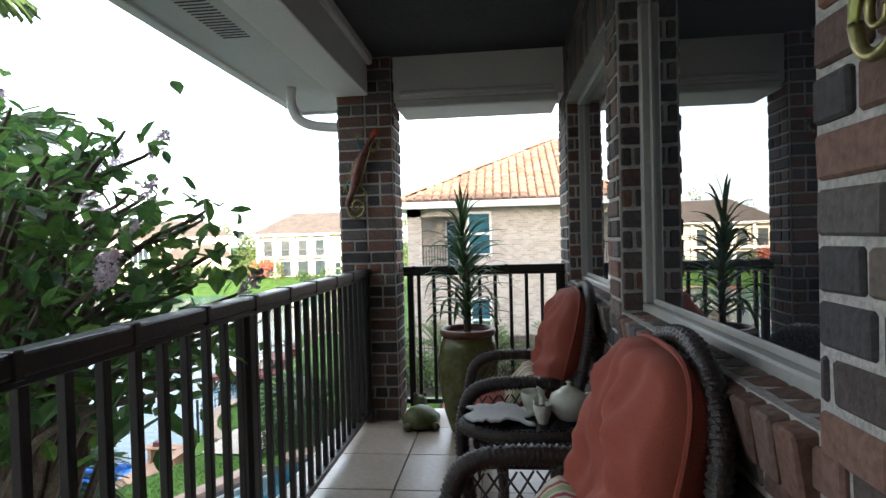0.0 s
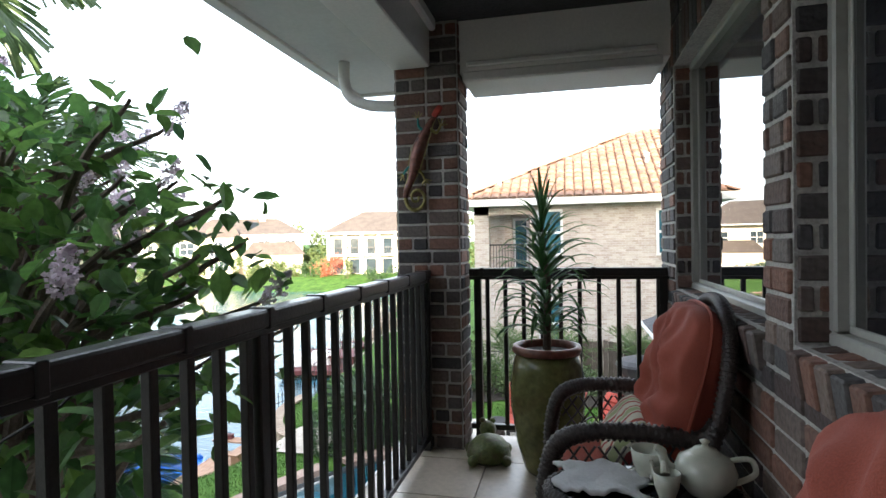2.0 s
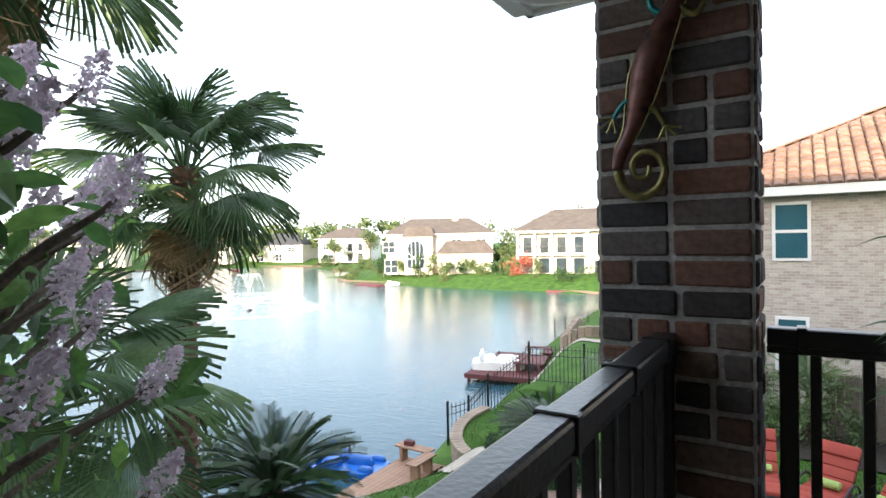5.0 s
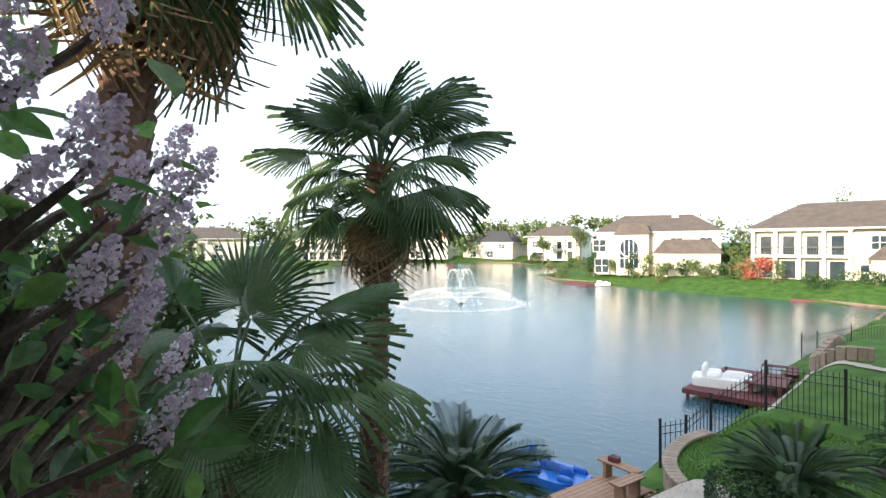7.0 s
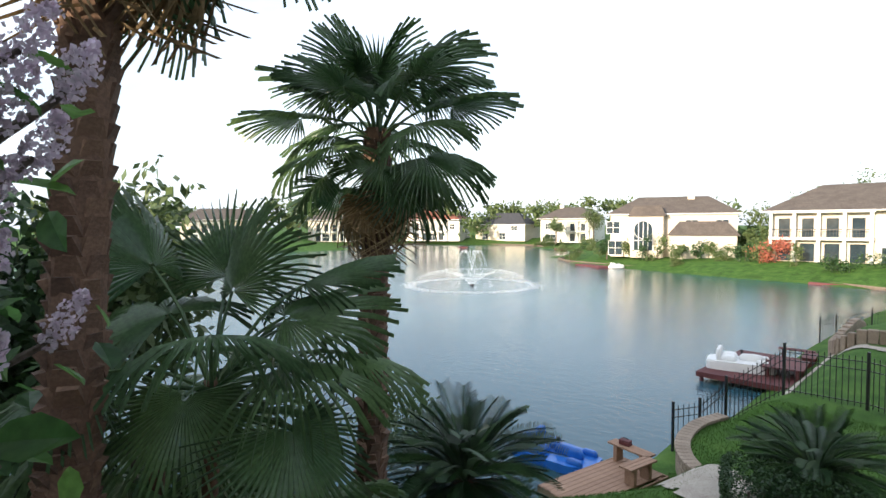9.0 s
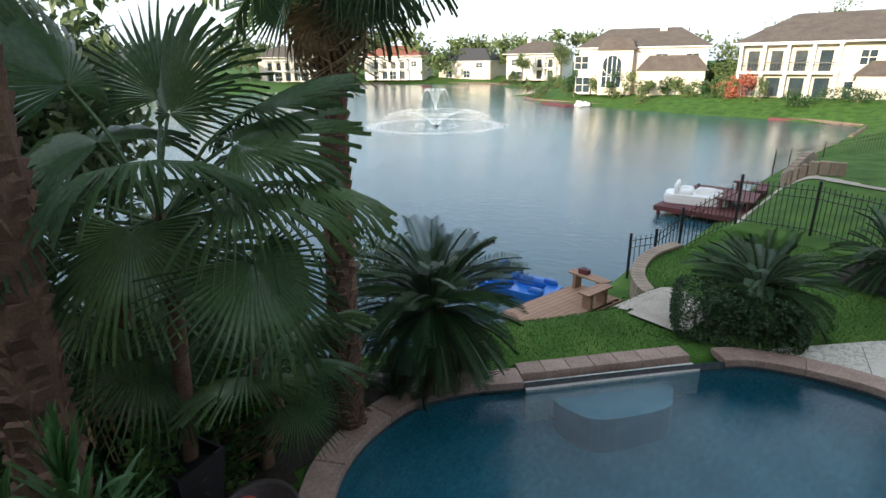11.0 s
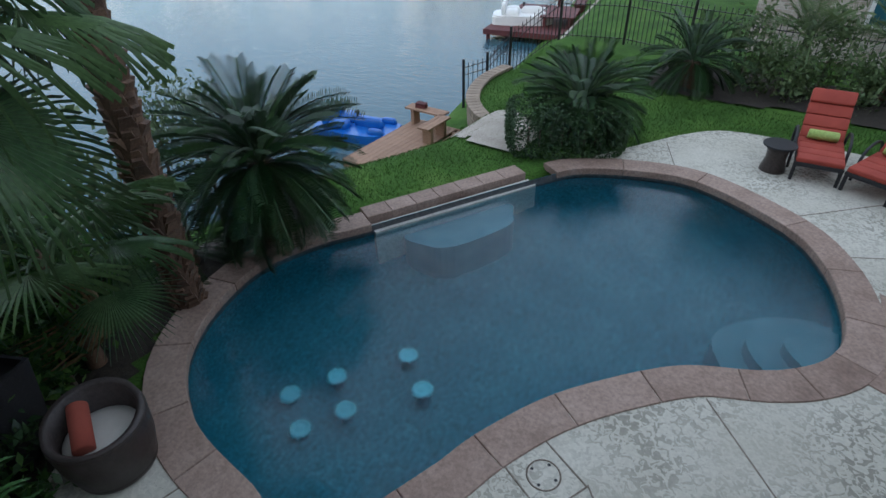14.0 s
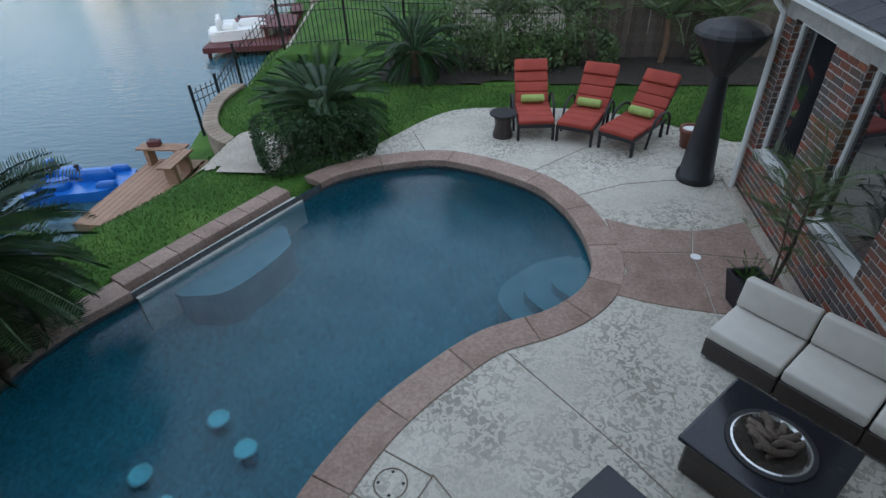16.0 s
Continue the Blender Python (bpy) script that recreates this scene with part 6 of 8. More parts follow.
# potted dracaena at the end of the balcony
pot = thing("plant_pot", "large olive glazed pot with a red-brown rim and dark soil", "plant pot", (-0.22, 3.48, 0))
part("body", lathe([(0, 0), (0.11, 0), (0.125, 0.02), (0.165, 0.16), (0.192, 0.34), (0.196, 0.46), (0.182, 0.56), (0.165, 0.63), (0.14, 0.63), (0.15, 0.56)], 36), M_POT, pot, smooth=True)
part("rim", lathe([(0.16, 0.625), (0.176, 0.63), (0.182, 0.648), (0.175, 0.668), (0.155, 0.67), (0.148, 0.65), (0.15, 0.62)], 36), M_POTRIM, pot, "red-brown glazed rim", smooth=True)
part("soil", lathe([(0.155, 0.63), (0.1, 0.64), (0.0, 0.645)], 24), M_SOIL, pot, "dark soil with chips")
drac = thing("potted_plant", "tall strappy dracaena with long arching green leaves", "potted plant", (-0.22, 3.48, 0.64))
part("stem", tube([(0, 0, 0), (0.01, 0, 0.35), (-0.02, 0, 0.64)], [0.022, 0.018, 0.012], 8), M_TWIG, drac)
strap_rosette(drac, (0, 0, 0.06), (-0.02, 0, 0.66), 120, 0.88, 5)

# strappy plants in the bed below
for k, (x, y, z0, h, sc) in enumerate(((-4.4, 3.0, -3.3, 2.1, 1.25), (-4.75, 2.65, -3.3, 1.7, 1.3), (-4.35, 2.5, -3.3, 1.4, 1.25), (-5.0, 3.2, -3.3, 1.2, 1.1))):
    t = thing("yucca", "spiky strap-leaved yucca growing in the shaded bed", "yucca", (x, y, z0))
    part("stem", tube([(0, 0, 0), (0.05, 0.02, h * 0.5), (0, 0, h)], [0.05, 0.045, 0.03], 8), M_TWIG, t)
    strap_rosette(t, (0, 0, h * 0.4), (0, 0, h + 0.2), 120, sc, 20 + k, True)


# crepe myrtle beside the railing
def leafy_branches(t, tips, root, leaves_per, leaf, flower_tips, seed):
    """Tapered limbs to each tip, oval leaves on side twigs, and lilac panicles at some tips."""
    rng = random.Random(seed)
    LV, LF, FV, FF = [], [], [], []
    for i, tip in enumerate(tips):
        tip, r0 = Vector(tip), Vector(root)
        mid = r0.lerp(tip, 0.42) + Vector((rng.uniform(-.15, .15), rng.uniform(-.15, .15), 0))
        mid.z = r0.z + (tip.z - r0.z) * 0.8
        path = smooth_curve([r0, mid, tip], 8)
        part("branch", tube(path, [0.035 * (1 - 0.88 * k / len(path)) for k in range(len(path))], 6), M_TWIG, t)
        for k in range(leaves_per if i not in flower_tips else leaves_per // 4):
            f = 1 - abs(rng.gauss(0, 0.17))
            if f < 0.2:
                continue
            q = f * (len(path) - 1)
            c = Vector(path[int(q)]) + Vector((rng.gauss(0, .085), rng.gauss(0, .085), rng.gauss(0, .085)))
            d = Vector((rng.gauss(0, 1), rng.gauss(0, 1), rng.gauss(-.25, .7))).normalized()
            sd = d.cross(Vector((rng.gauss(0, .5), rng.gauss(0, .5), 1))).normalized()
            up = sd.cross(d)
            L = leaf * rng.uniform(0.6, 1.25)
            b = len(LV)
            for a_, w_, h_ in ((0, 0, 0), (.25, .2, .02), (.55, .27, .0), (.85, .14, -.04), (1, 0, -.1)):
                if w_ == 0:
                    LV.append(c + d * L * a_ + up * L * h_)
                else:
                    LV.append(c + d * L * a_ + sd * L * w_ + up * L * (h_ + .06))
                    LV.append(c + d * L * a_ + up * L * (h_ - .02))
                    LV.append(c + d * L * a_ - sd * L * w_ + up * L * (h_ + .06))
            LF += [(b, b + 2, b + 1), (b, b + 3, b + 2), (b + 1, b + 2, b + 5, b + 4), (b + 2, b + 3, b + 6, b + 5), (b + 4, b + 5, b + 8, b + 7), (b + 5, b + 6, b + 9, b + 8), (b + 7, b + 8, b + 10), (b + 8, b + 9, b + 10)]
        if i in flower_tips:
            ax = (tip - mid).normalized() + Vector((0, 0, .35))
            ax.normalize()
            for k in range(260):
                f = rng.random()
                rad = 0.044 * math.sin(math.pi * (0.15 + 0.8 * f)) * (0.5 + 0.5 * rng.random())
                o = Vector((rng.gauss(0, 1), rng.gauss(0, 1), rng.gauss(0, 1))).normalized() * rad
                c = tip + ax * (0.14 * f - 0.03) + o
                n1 = Vector((rng.gauss(0, 1), rng.gauss(0, 1), rng.gauss(0, 1))).normalized()
                n2 = n1.orthogonal().normalized()
                s = rng.uniform(0.004, 0.009)
                b = len(FV)
                FV += [c + n1 * s, c + n2 * s, c - n1 * s + n1.cross(n2) * s * .6, c - n2 * s]
                FF.append((b, b + 1, b + 2, b + 3))
    part_l = soup("leaves", [tuple(v) for v in LV], LF, M_MYRT, t, "dark green oval leaves")
    tagged(part_l, kind="stuff")
    if FV:
        tagged(soup("blossom", [tuple(v) for v in FV], FF, M_FLOWER, t, "lilac crinkled flower clusters"), kind="stuff")


myrtle = thing("crepe_myrtle", "crepe myrtle with dark oval leaves and lilac flower clusters", "flowering tree")
rng = random.Random(4)
tips = []
for k in range(62):
    for _ in range(80):
        x, y, z = rng.uniform(-3.8, -1.1), rng.uniform(0.9, 2.95), rng.uniform(-1.1, 1.95)
        e = ((x + 2.4) / 1.35) ** 2 + ((y - 2.05) / 1.1) ** 2 + ((z - 0.35) / 1.65) ** 2
        if 0.4 < e < 1.0 and math.hypot(x + 1.0, y - 2.9) > 0.9 and (z > 0.25 or rng.random() < 0.05) and (z > 0.7 or rng.random() < 0.05) and not (y > 2.3 and x < -2.0 and (z > 1.3 or rng.random() < 0.6)):
            tips.append((x, y, z))
            break
for k in range(2):  # leafy, flowering side towards the water
    tips.append((rng.uniform(-3.3, -2.15), rng.uniform(2.4, 2.78), rng.uniform(-0.1, 1.6)))
tips += [(-1.0, 1.75, 0.93), (-1.12, 1.9, 1.1), (-1.25, 1.6, 1.15), (-1.02, 1.6, 0.8), (-1.3, 2.1, 0.7), (-1.5, 1.5, 1.4), (-1.6, 1.75, 1.5), (-0.95, 1.95, 1.05), (-1.35, 2.05, 1.3), (-1.08, 1.85, 1.0), (-1.2, 1.75, 0.95), (-1.15, 1.95, 1.2), (-1.3, 1.8, 1.25), (-1.4, 1.9, 1.05), (-1.5, 1.7, 1.2), (-1.25, 2.0, 0.9), (-1.45, 2.0, 1.45), (-1.7, 1.9, 1.6), (-1.02, 1.7, 0.86), (-1.15, 2.2, 1.25), (-1.1, 2.25, 1.05), (-1.1, 2.35, 0.92), (-1.3, 2.3, 1.4), (-1.2, 2.1, 1.35), (-1.6, 2.4, 1.7), (-1.6, 2.2, 1.75), (-1.7, 2.55, 1.5)]
plain = len(tips)  # from here on: the panicles that hang towards the water
tips += [(-2.42, 2.97, 1.49), (-2.47, 3.04, 1.44), (-2.38, 2.94, 1.36), (-2.48, 2.98, 1.3), (-2.44, 2.9, 1.2), (-2.48, 2.88, 1.06), (-2.46, 2.78, 1.54), (-2.66, 3.0, 0.92), (-2.47, 2.85, 0.97), (-2.13, 2.82, 1.7), (-2.12, 2.68, 1.56),
         (-2.29, 2.86, 1.38), (-2.14, 2.7, 1.36), (-2.0, 2.9, 0.95), (-2.21, 2.79, 1.2), (-2.26, 2.88, 1.1), (-2.11, 2.66, 1.67), (-2.01, 2.9, 0.68), (-1.76, 2.55, 1.5), (-1.65, 2.5, 1.05)]
part("trunk", tube([(-2.4, 2.1, -3.4), (-2.45, 2.2, -2.4), (-2.35, 2.15, -1.4)], [0.09, 0.075, 0.06], 10), M_TWIG, myrtle)
leafy_branches(myrtle, tips, (-2.35, 2.15, -1.4), 24, 0.1, {i for i, p in enumerate(tips) if i >= plain or p[2] > -0.4 and ((i % 7 == 0 and p[1] > 2.1) or (i % 11 == 0 and p[2] > 0.9))}, 6)

# hedge and shrubs
hedge = thing("hedge", "low clipped boxwood hedge beside the coping", "hedge", (-4.75, 11.65, -3.3))
for q in range(7):
    part("stem", tube([(-0.5 + q * 0.16, -0.3 + q * 0.1, 0), (-0.5 + q * 0.16, -0.3 + q * 0.1, 0.4)], 0.02, 5), M_TWIG, hedge)
rg = np.random.default_rng(8)
n = 9000
c = rg.uniform(-1, 1, (n, 3))
c = c / np.maximum(np.abs(c).max(1), 1e-6)[:, None] * rg.uniform(0.82, 1.02, (n, 1))
c = c / (1 + 0.16 * (np.abs(c) ** 4).sum(1))[:, None] ** 0.8
P = c * np.array([1.1, 0.7, 0.45]) + np.array([0.0, 0.0, 0.45])
ca, sa = math.cos(0.55), math.sin(0.55)
P[:, :2] = P[:, :2] @ np.array([[ca, sa], [-sa, ca]])
d1 = rg.normal(0, 1, (n, 3))
d1 /= np.linalg.norm(d1, axis=1)[:, None]
d2 = np.cross(d1, rg.normal(0, 1, (n, 3)))
d2 /= np.linalg.norm(d2, axis=1)[:, None]
v = np.stack([P - d1 * .026, P + d2 * .013, P + d1 * .026, P - d2 * .013], 1).reshape(-1, 3)
tagged(soup("foliage", v.tolist(), np.arange(4 * n).reshape(n, 4).tolist(), M_HEDGE, hedge), kind="stuff")
back = [(-2.9, 16.3, 0.55, 1.5, M_SHRUB), (-2.2, 16.0, 0.6, 1.2, M_SHRUB), (-1.5, 16.4, 0.65, 1.7, M_SHRUB), (-0.8, 16.0, 0.6, 1.1, M_SHRUB), (-0.1, 16.3, 0.6, 1.6, M_SHRUB),
        (0.5, 16.2, 0.35, 0.8, M_SHRUB), (2.6, 16.4, 0.45, 1.5, M_SHRUB), (-4.0, 16.6, 0.5, 0.9, M_SHRUB)]
for k, (x, y, w_, h_, m_) in enumerate(back):
    bush(x, y, (w_, w_ * 0.8, h_ * 0.75), 1200, 0.055, m_, "leafy shrub in the border before the fence", 60 + k, z=-3.22)
for k, (x, y) in enumerate(((-1.9, 16.6), (-0.4, 16.7), (1.7, 16.5), (2.9, 16.4))):
    t = thing("small_palm", "slender feathery palm in the back border", "palm tree", (x, y, -3.25))
    part("trunk", tube([(0, 0, 0), (0.05, 0, 0.5), (0, 0, 1.0)], [0.07, 0.06, 0.05], 8), M_BARK, t)
    for q in range(16):
        piece("frond", FEATHER[q % 3], t, pose(0, 0, 1.0, 0, 0, q * 137.5) @ pose(0, 0, 0, 0, -(10 + 60 * q / 16), 0) @ Matrix.Scale(1.5, 4))
# understorey in the shaded bed
for k in range(40):
    x, y = random.uniform(-8.6, -5.2), random.uniform(-0.6, 7.8)
    if x > -5.9 and y > 4.4 or (x > -5.6 and y > 3.2) or inside(POOL, x, y) or edge_distance(POOL, x, y) < 0.95:
        continue
    bush(x, y, (random.uniform(0.4, 0.75), random.uniform(0.4, 0.7), random.uniform(0.5, 1.2)), 900, 0.06, M_HEDGE if k % 2 else M_MYRT, "dark green shrub in the shaded bed", 90 + k)
for k, (x, y, s) in enumerate(((-9.0, 7.7, 0.7), (-9.3, 7.2, 0.65))):
    t = thing("sapling", "slender tree with small light green leaves by the water", "tree", (x, y, float(land(x, y))))
    part("trunk", tube([(0, 0, 0), (0.1, 0, 1.4), (0, 0.1, 2.6)], [0.04, 0.03, 0.012], 6), M_TWIG, t)
    tagged(clump("crown", (0, 0, 2.3), (s, s, 0.9), 900, 0.05, M_SHRUB, t, seed=140 + k), kind="stuff")
for k, (x, y) in enumerate(((-9.6, 3.2), (-10.3, 4.4), (-9.3, 5.7), (-11.2, 2.4), (-10.6, 3.4), (-9.9, 1.4), (-8.2, 4.6), (-8.5, 2.6), (-10.8, 0.6))):
    bush(x, y, (1.1, 1.1, 1.9), 2200, 0.09, M_HEDGE if k % 2 else M_SHRUB, "tall dark shrub screening the cove", 170 + k, lift=0.7)
for k, (x, y, h_) in enumerate(((-8.3, 3.5, 4.1), (-8.5, 2.6, 4.0), (-8.6, 1.6, 3.6), (-7.6, 2.2, 3.0))):
    bush(x, y, (1.0, 0.95, 1.5), 3000, 0.09, M_HEDGE if k % 2 else M_SHRUB, "tall dark leafy tree behind the palms", 190 + k, category="tree", lift=h_ / 1.5)
# grass blades on the near lawn
rg = np.random.default_rng(21)
gp = np.stack([rg.uniform(-9.6, 3.0, 120000), rg.uniform(8.0, 17.2, 120000)], 1)
zz = land(gp[:, 0], gp[:, 1])
ok = (zz > WATER + 0.3) & ~inside(DECK_POLY, gp[:, 0], gp[:, 1]) & (edge_distance(POOL, gp[:, 0], gp[:, 1]) > 0.6) & ~inside(POOL, gp[:, 0], gp[:, 1])
ok &= ~((gp[:, 1] > 15.2) & (gp[:, 0] > -4.4))
onterr = inside(terrace, gp[:, 0], gp[:, 1])
zz = np.where(onterr, np.maximum(-3.68, zz), zz)
gp, zz = gp[ok], zz[ok]
n = len(gp)
h = rg.uniform(0.025, 0.055, n)
an = rg.uniform(0, math.tau, n)
w = 0.006
B = np.stack([gp[:, 0], gp[:, 1], zz], 1)
S = np.stack([np.cos(an) * w, np.sin(an) * w, np.zeros(n)], 1)
Tp = B + np.stack([rg.normal(0, .012, n), rg.normal(0, .012, n), h], 1)
v = np.stack([B - S, B + S, Tp], 1).reshape(-1, 3)
gr = soup("grass", v.tolist(), np.arange(3 * n).reshape(n, 3).tolist(), M_BLADE)
tagged(gr, "short mown grass blades on the lawn", "grass", kind="stuff")

# ---- balcony furniture ----
def wicker_tube(parent, name, pts, r, label=""):
    """Thick wicker-wrapped frame member: a core with raised, crossing wraps."""
    pts = smooth_curve(pts, 6)
    P = [Vector(p) for p in pts]
    o = part(name, tube(pts, r * 0.9, 8), M_RATTAN, parent, label, smooth=True)
    bm = bmesh.new()
    L = sum((b - a).length for a, b in zip(P, P[1:]))
    n = int(L / 0.016)
    for k in range(n):
        f = k / n * (len(P) - 1)
        i = min(int(f), len(P) - 2)
        c = P[i].lerp(P[i + 1], f - i)
        d = (P[i + 1] - P[i]).normalized()
        u = d.orthogonal().normalized()
        v = d.cross(u)
        for j in range(7):
            a_ = (j + 0.5 * (k % 2)) * math.tau / 7
            nrm = u * math.cos(a_) + v * math.sin(a_)
            tg = d.cross(nrm)
            q = [c + nrm * r * 1.0 + d * 0.007 * s1 + tg * r * 0.36 * s2 for s1, s2 in ((-1, -1), (1, -1), (1, 1), (-1, 1))]
            top = c + nrm * (r * 1.14)
            vs = [bm.verts.new(x - nrm * r * 0.12) for x in q]
            tv = bm.verts.new(top)
            for e in range(4):
                bm.faces.new((vs[e], vs[(e + 1) % 4], tv))
    part("wicker_wrap", bm, M_RATTAN, o, smooth=True)
    return o


def lattice(parent, a, b, c, d, n, m, r=0.004):
    """Open criss-cross of strands filling the quadrilateral a b c d."""
    a, b, c, d = (Vector(x) for x in (a, b, c, d))
    bm = bmesh.new()
    for k in range(n + m):
        for sgn in (0, 1):
            pts = []
            for s in np.linspace(0, 1, 7):
                u = (k + (s if sgn else -s) * m * 0.9) / n - (0.0 if sgn == 0 else 0.6 * m / n)
                if 0 <= u <= 1:
                    pts.append(a.lerp(b, u).lerp(d.lerp(c, u), s))
            if len(pts) > 1:
                tube(pts, r, 5, bm)
    return part("lattice", bm, M_RATTAN, parent, "open criss-cross wicker")


def stripes(name):
    m = mat(name, [(0.5, 0.46, 0.36), (0.55, 0.51, 0.42)], 0.85, 6, 5, 0.2, 200, fine=0.08)
    N, K = m.node_tree.nodes, m.node_tree.links
    co = N.new("ShaderNodeTexCoord").outputs["Object"]
    sp = N.new("ShaderNodeSeparateXYZ")
    K.new(co, sp.inputs[0])
    ml = N.new("ShaderNodeMath")
    ml.operation = "MULTIPLY"
    ml.inputs[1].default_value = 7.5
    K.new(sp.outputs[1], ml.inputs[0])
    fr = N.new("ShaderNodeMath")
    fr.operation = "FRACT"
    K.new(ml.outputs[0], fr.inputs[0])
    rp = N.new("ShaderNodeValToRGB")
    rp.color_ramp.interpolation = "CONSTANT"
    cols = [(0, (0.5, 0.46, 0.36)), (0.25, (0.3, 0.05, 0.05)), (0.38, (0.5, 0.46, 0.36)), (0.48, (0.3, 0.33, 0.17)), (0.72, (0.5, 0.46, 0.36)), (0.8, (0.32, 0.07, 0.05)), (0.92, (0.5, 0.46, 0.36))]
    while len(rp.color_ramp.elements) < len(cols):
        rp.color_ramp.elements.new(0.5)
    for e, (p, c) in zip(rp.color_ramp.elements, cols):
        e.position, e.color = p, (*c, 1)
    K.new(fr.outputs[0], rp.inputs[0])
    hs = [q for q in N if q.bl_idname == "ShaderNodeHueSaturation"][0]
    K.new(rp.outputs[0], hs.inputs["Color"])
    return m


M_STRIPE = stripes("striped_cushion_fabric")


def wicker_chair(at, rz):
    """Armchair facing local -x; its back towards +x."""
    t = thing("wicker_armchair", "dark brown wicker armchair with rust red cushions and striped pillow", "armchair", at, rz, "wicker chairs on the balcony")
    seat_h = 0.34
    for y in (-0.3, 0.3):
        s = 1 if y > 0 else -1
        wicker_tube(t, "arm", [(-0.33, y, 0.1), (-0.36, y, 0.35), (-0.33, y, 0.55), (-0.24, y, 0.62), (-0.05, y, 0.635), (0.14, y, 0.62), (0.19, y * 1.05, 0.68)], 0.032)
        part("leg", tube([(-0.33, y, 0.12), (-0.34, y, 0)], [0.03, 0.026], 10), M_RATTAN, t)
        part("leg", tube([(0.2, y * 0.85, 0.3), (0.24, y * 0.85, 0)], [0.03, 0.026], 10), M_RATTAN, t)
        lattice(t, (-0.32, y, 0.3), (0.2, y, 0.3), (0.15, y, 0.6), (-0.3, y, 0.57), 9, 4)
    part("seat_frame", bbox(-0.34, 0.24, -0.3, 0.3, 0.22, 0.31, 0.02, seg=2), M_RATTAN, t)
    lattice(t, (-0.345, -0.29, 0.05), (-0.345, 0.29, 0.05), (-0.345, 0.29, 0.24), (-0.345, -0.29, 0.24), 9, 4)
    # back: rounded hoop with woven panel behind the cushion
    hoop = [(0.1, -0.3, 0.34), (0.17, -0.33, 0.62), (0.225, -0.3, 0.87), (0.25, -0.18, 1.01), (0.258, 0.0, 1.055), (0.25, 0.18, 1.01), (0.225, 0.3, 0.87), (0.17, 0.33, 0.62), (0.1, 0.3, 0.34)]
    wicker_tube(t, "back_hoop", hoop, 0.024)
    bm = bmesh.new()
    H = smooth_curve(hoop, 6)
    half = len(H) // 2
    lo, hi = H[:half + 1], H[half:][::-1]
    for i, (p, q) in enumerate(zip(lo, hi)):
        p, q = Vector(p), Vector(q)
        n = max(2, int((q - p).length / 0.022))
        for k in range(n):
            a_, b_ = p.lerp(q, k / n), p.lerp(q, (k + 1) / n)
            o = Vector((0.012 + (0.008 if (k + i) % 2 else -0.004), 0, 0))
            tube([a_ + o, b_ + o], 0.0085, 5, bm, cap=False)
    tagged(part("back_weave", bm, M_RATTAN, t, "close-woven wicker back", smooth=True), kind="stuff")
    bm = bmesh.new()
    for i in range(len(lo) - 1):
        vs = [bm.verts.new(Vector(v) + Vector((0.018, 0, 0))) for v in (lo[i], lo[i + 1], hi[i + 1], hi[i])]
        bm.faces.new(vs)
    bmesh.ops.remove_doubles(bm, verts=bm.verts, dist=0.001)
    part("back_panel", bm, M_RATTAN, t, smooth=True)
    sc = part("seat_cushion", pillow(0.56, 0.56, 0.15, 1.8, 14, wrinkle=0.015), M_CUSH, t, smooth=True)
    sc.matrix_basis = pose(-0.06, 0, 0.38)
    bm = pillow(0.7, 0.61, 0.2, 1.5, 30, wrinkle=0.045, seed=3)
    for v in bm.verts:  # dimples of the tufting and gathered folds
        v.co.z -= math.copysign(1, v.co.z) * (0.035 * math.exp(-((v.co.x - 0.02) ** 2 + (abs(v.co.y) - 0.08) ** 2) / 0.003) + 0.02 * math.exp(-(v.co.y ** 2) / 0.0012))
    for v in bm.verts:  # gathered pleats running in from the edge
        r_ = math.hypot(v.co.x / 0.35, v.co.y / 0.29)
        v.co.z += 0.012 * math.sin(14 * math.atan2(v.co.y, v.co.x)) * max(0, r_ - 0.25) * (1 - min(1, r_)) * 4
    bc = part("back_cushion", bm, M_CUSH, t, smooth=True)
    edge_ = [(x * 0.352, y * 0.307, 0) for x, y in ((math.copysign(abs(math.cos(a)) ** 0.6, math.cos(a)), math.copysign(abs(math.sin(a)) ** 0.6, math.sin(a))) for a in np.linspace(0, math.tau, 49))]
    part("piping", tube(edge_, 0.007, 6, cap=False), M_CUSH, bc)
    bc.matrix_basis = pose(0.115, 0, 0.7, 0, -75, 0)
    lp = part("lumbar_pillow", pillow(0.24, 0.46, 0.14, 1.5, 12, wrinkle=0.015, seed=7), M_STRIPE, t, "cream pillow with red and green stripes", smooth=True)
    lp.matrix_basis = pose(-0.05, 0, 0.53, 0, -50, 0)
    return t


ch = wicker_chair((0.16, 2.69, 0), 0)
ch.scale = (0.97, 0.97, 0.95)
ch = copy_thing(ch, pose(0.17, 1.31, 0, 0, 0, 0))

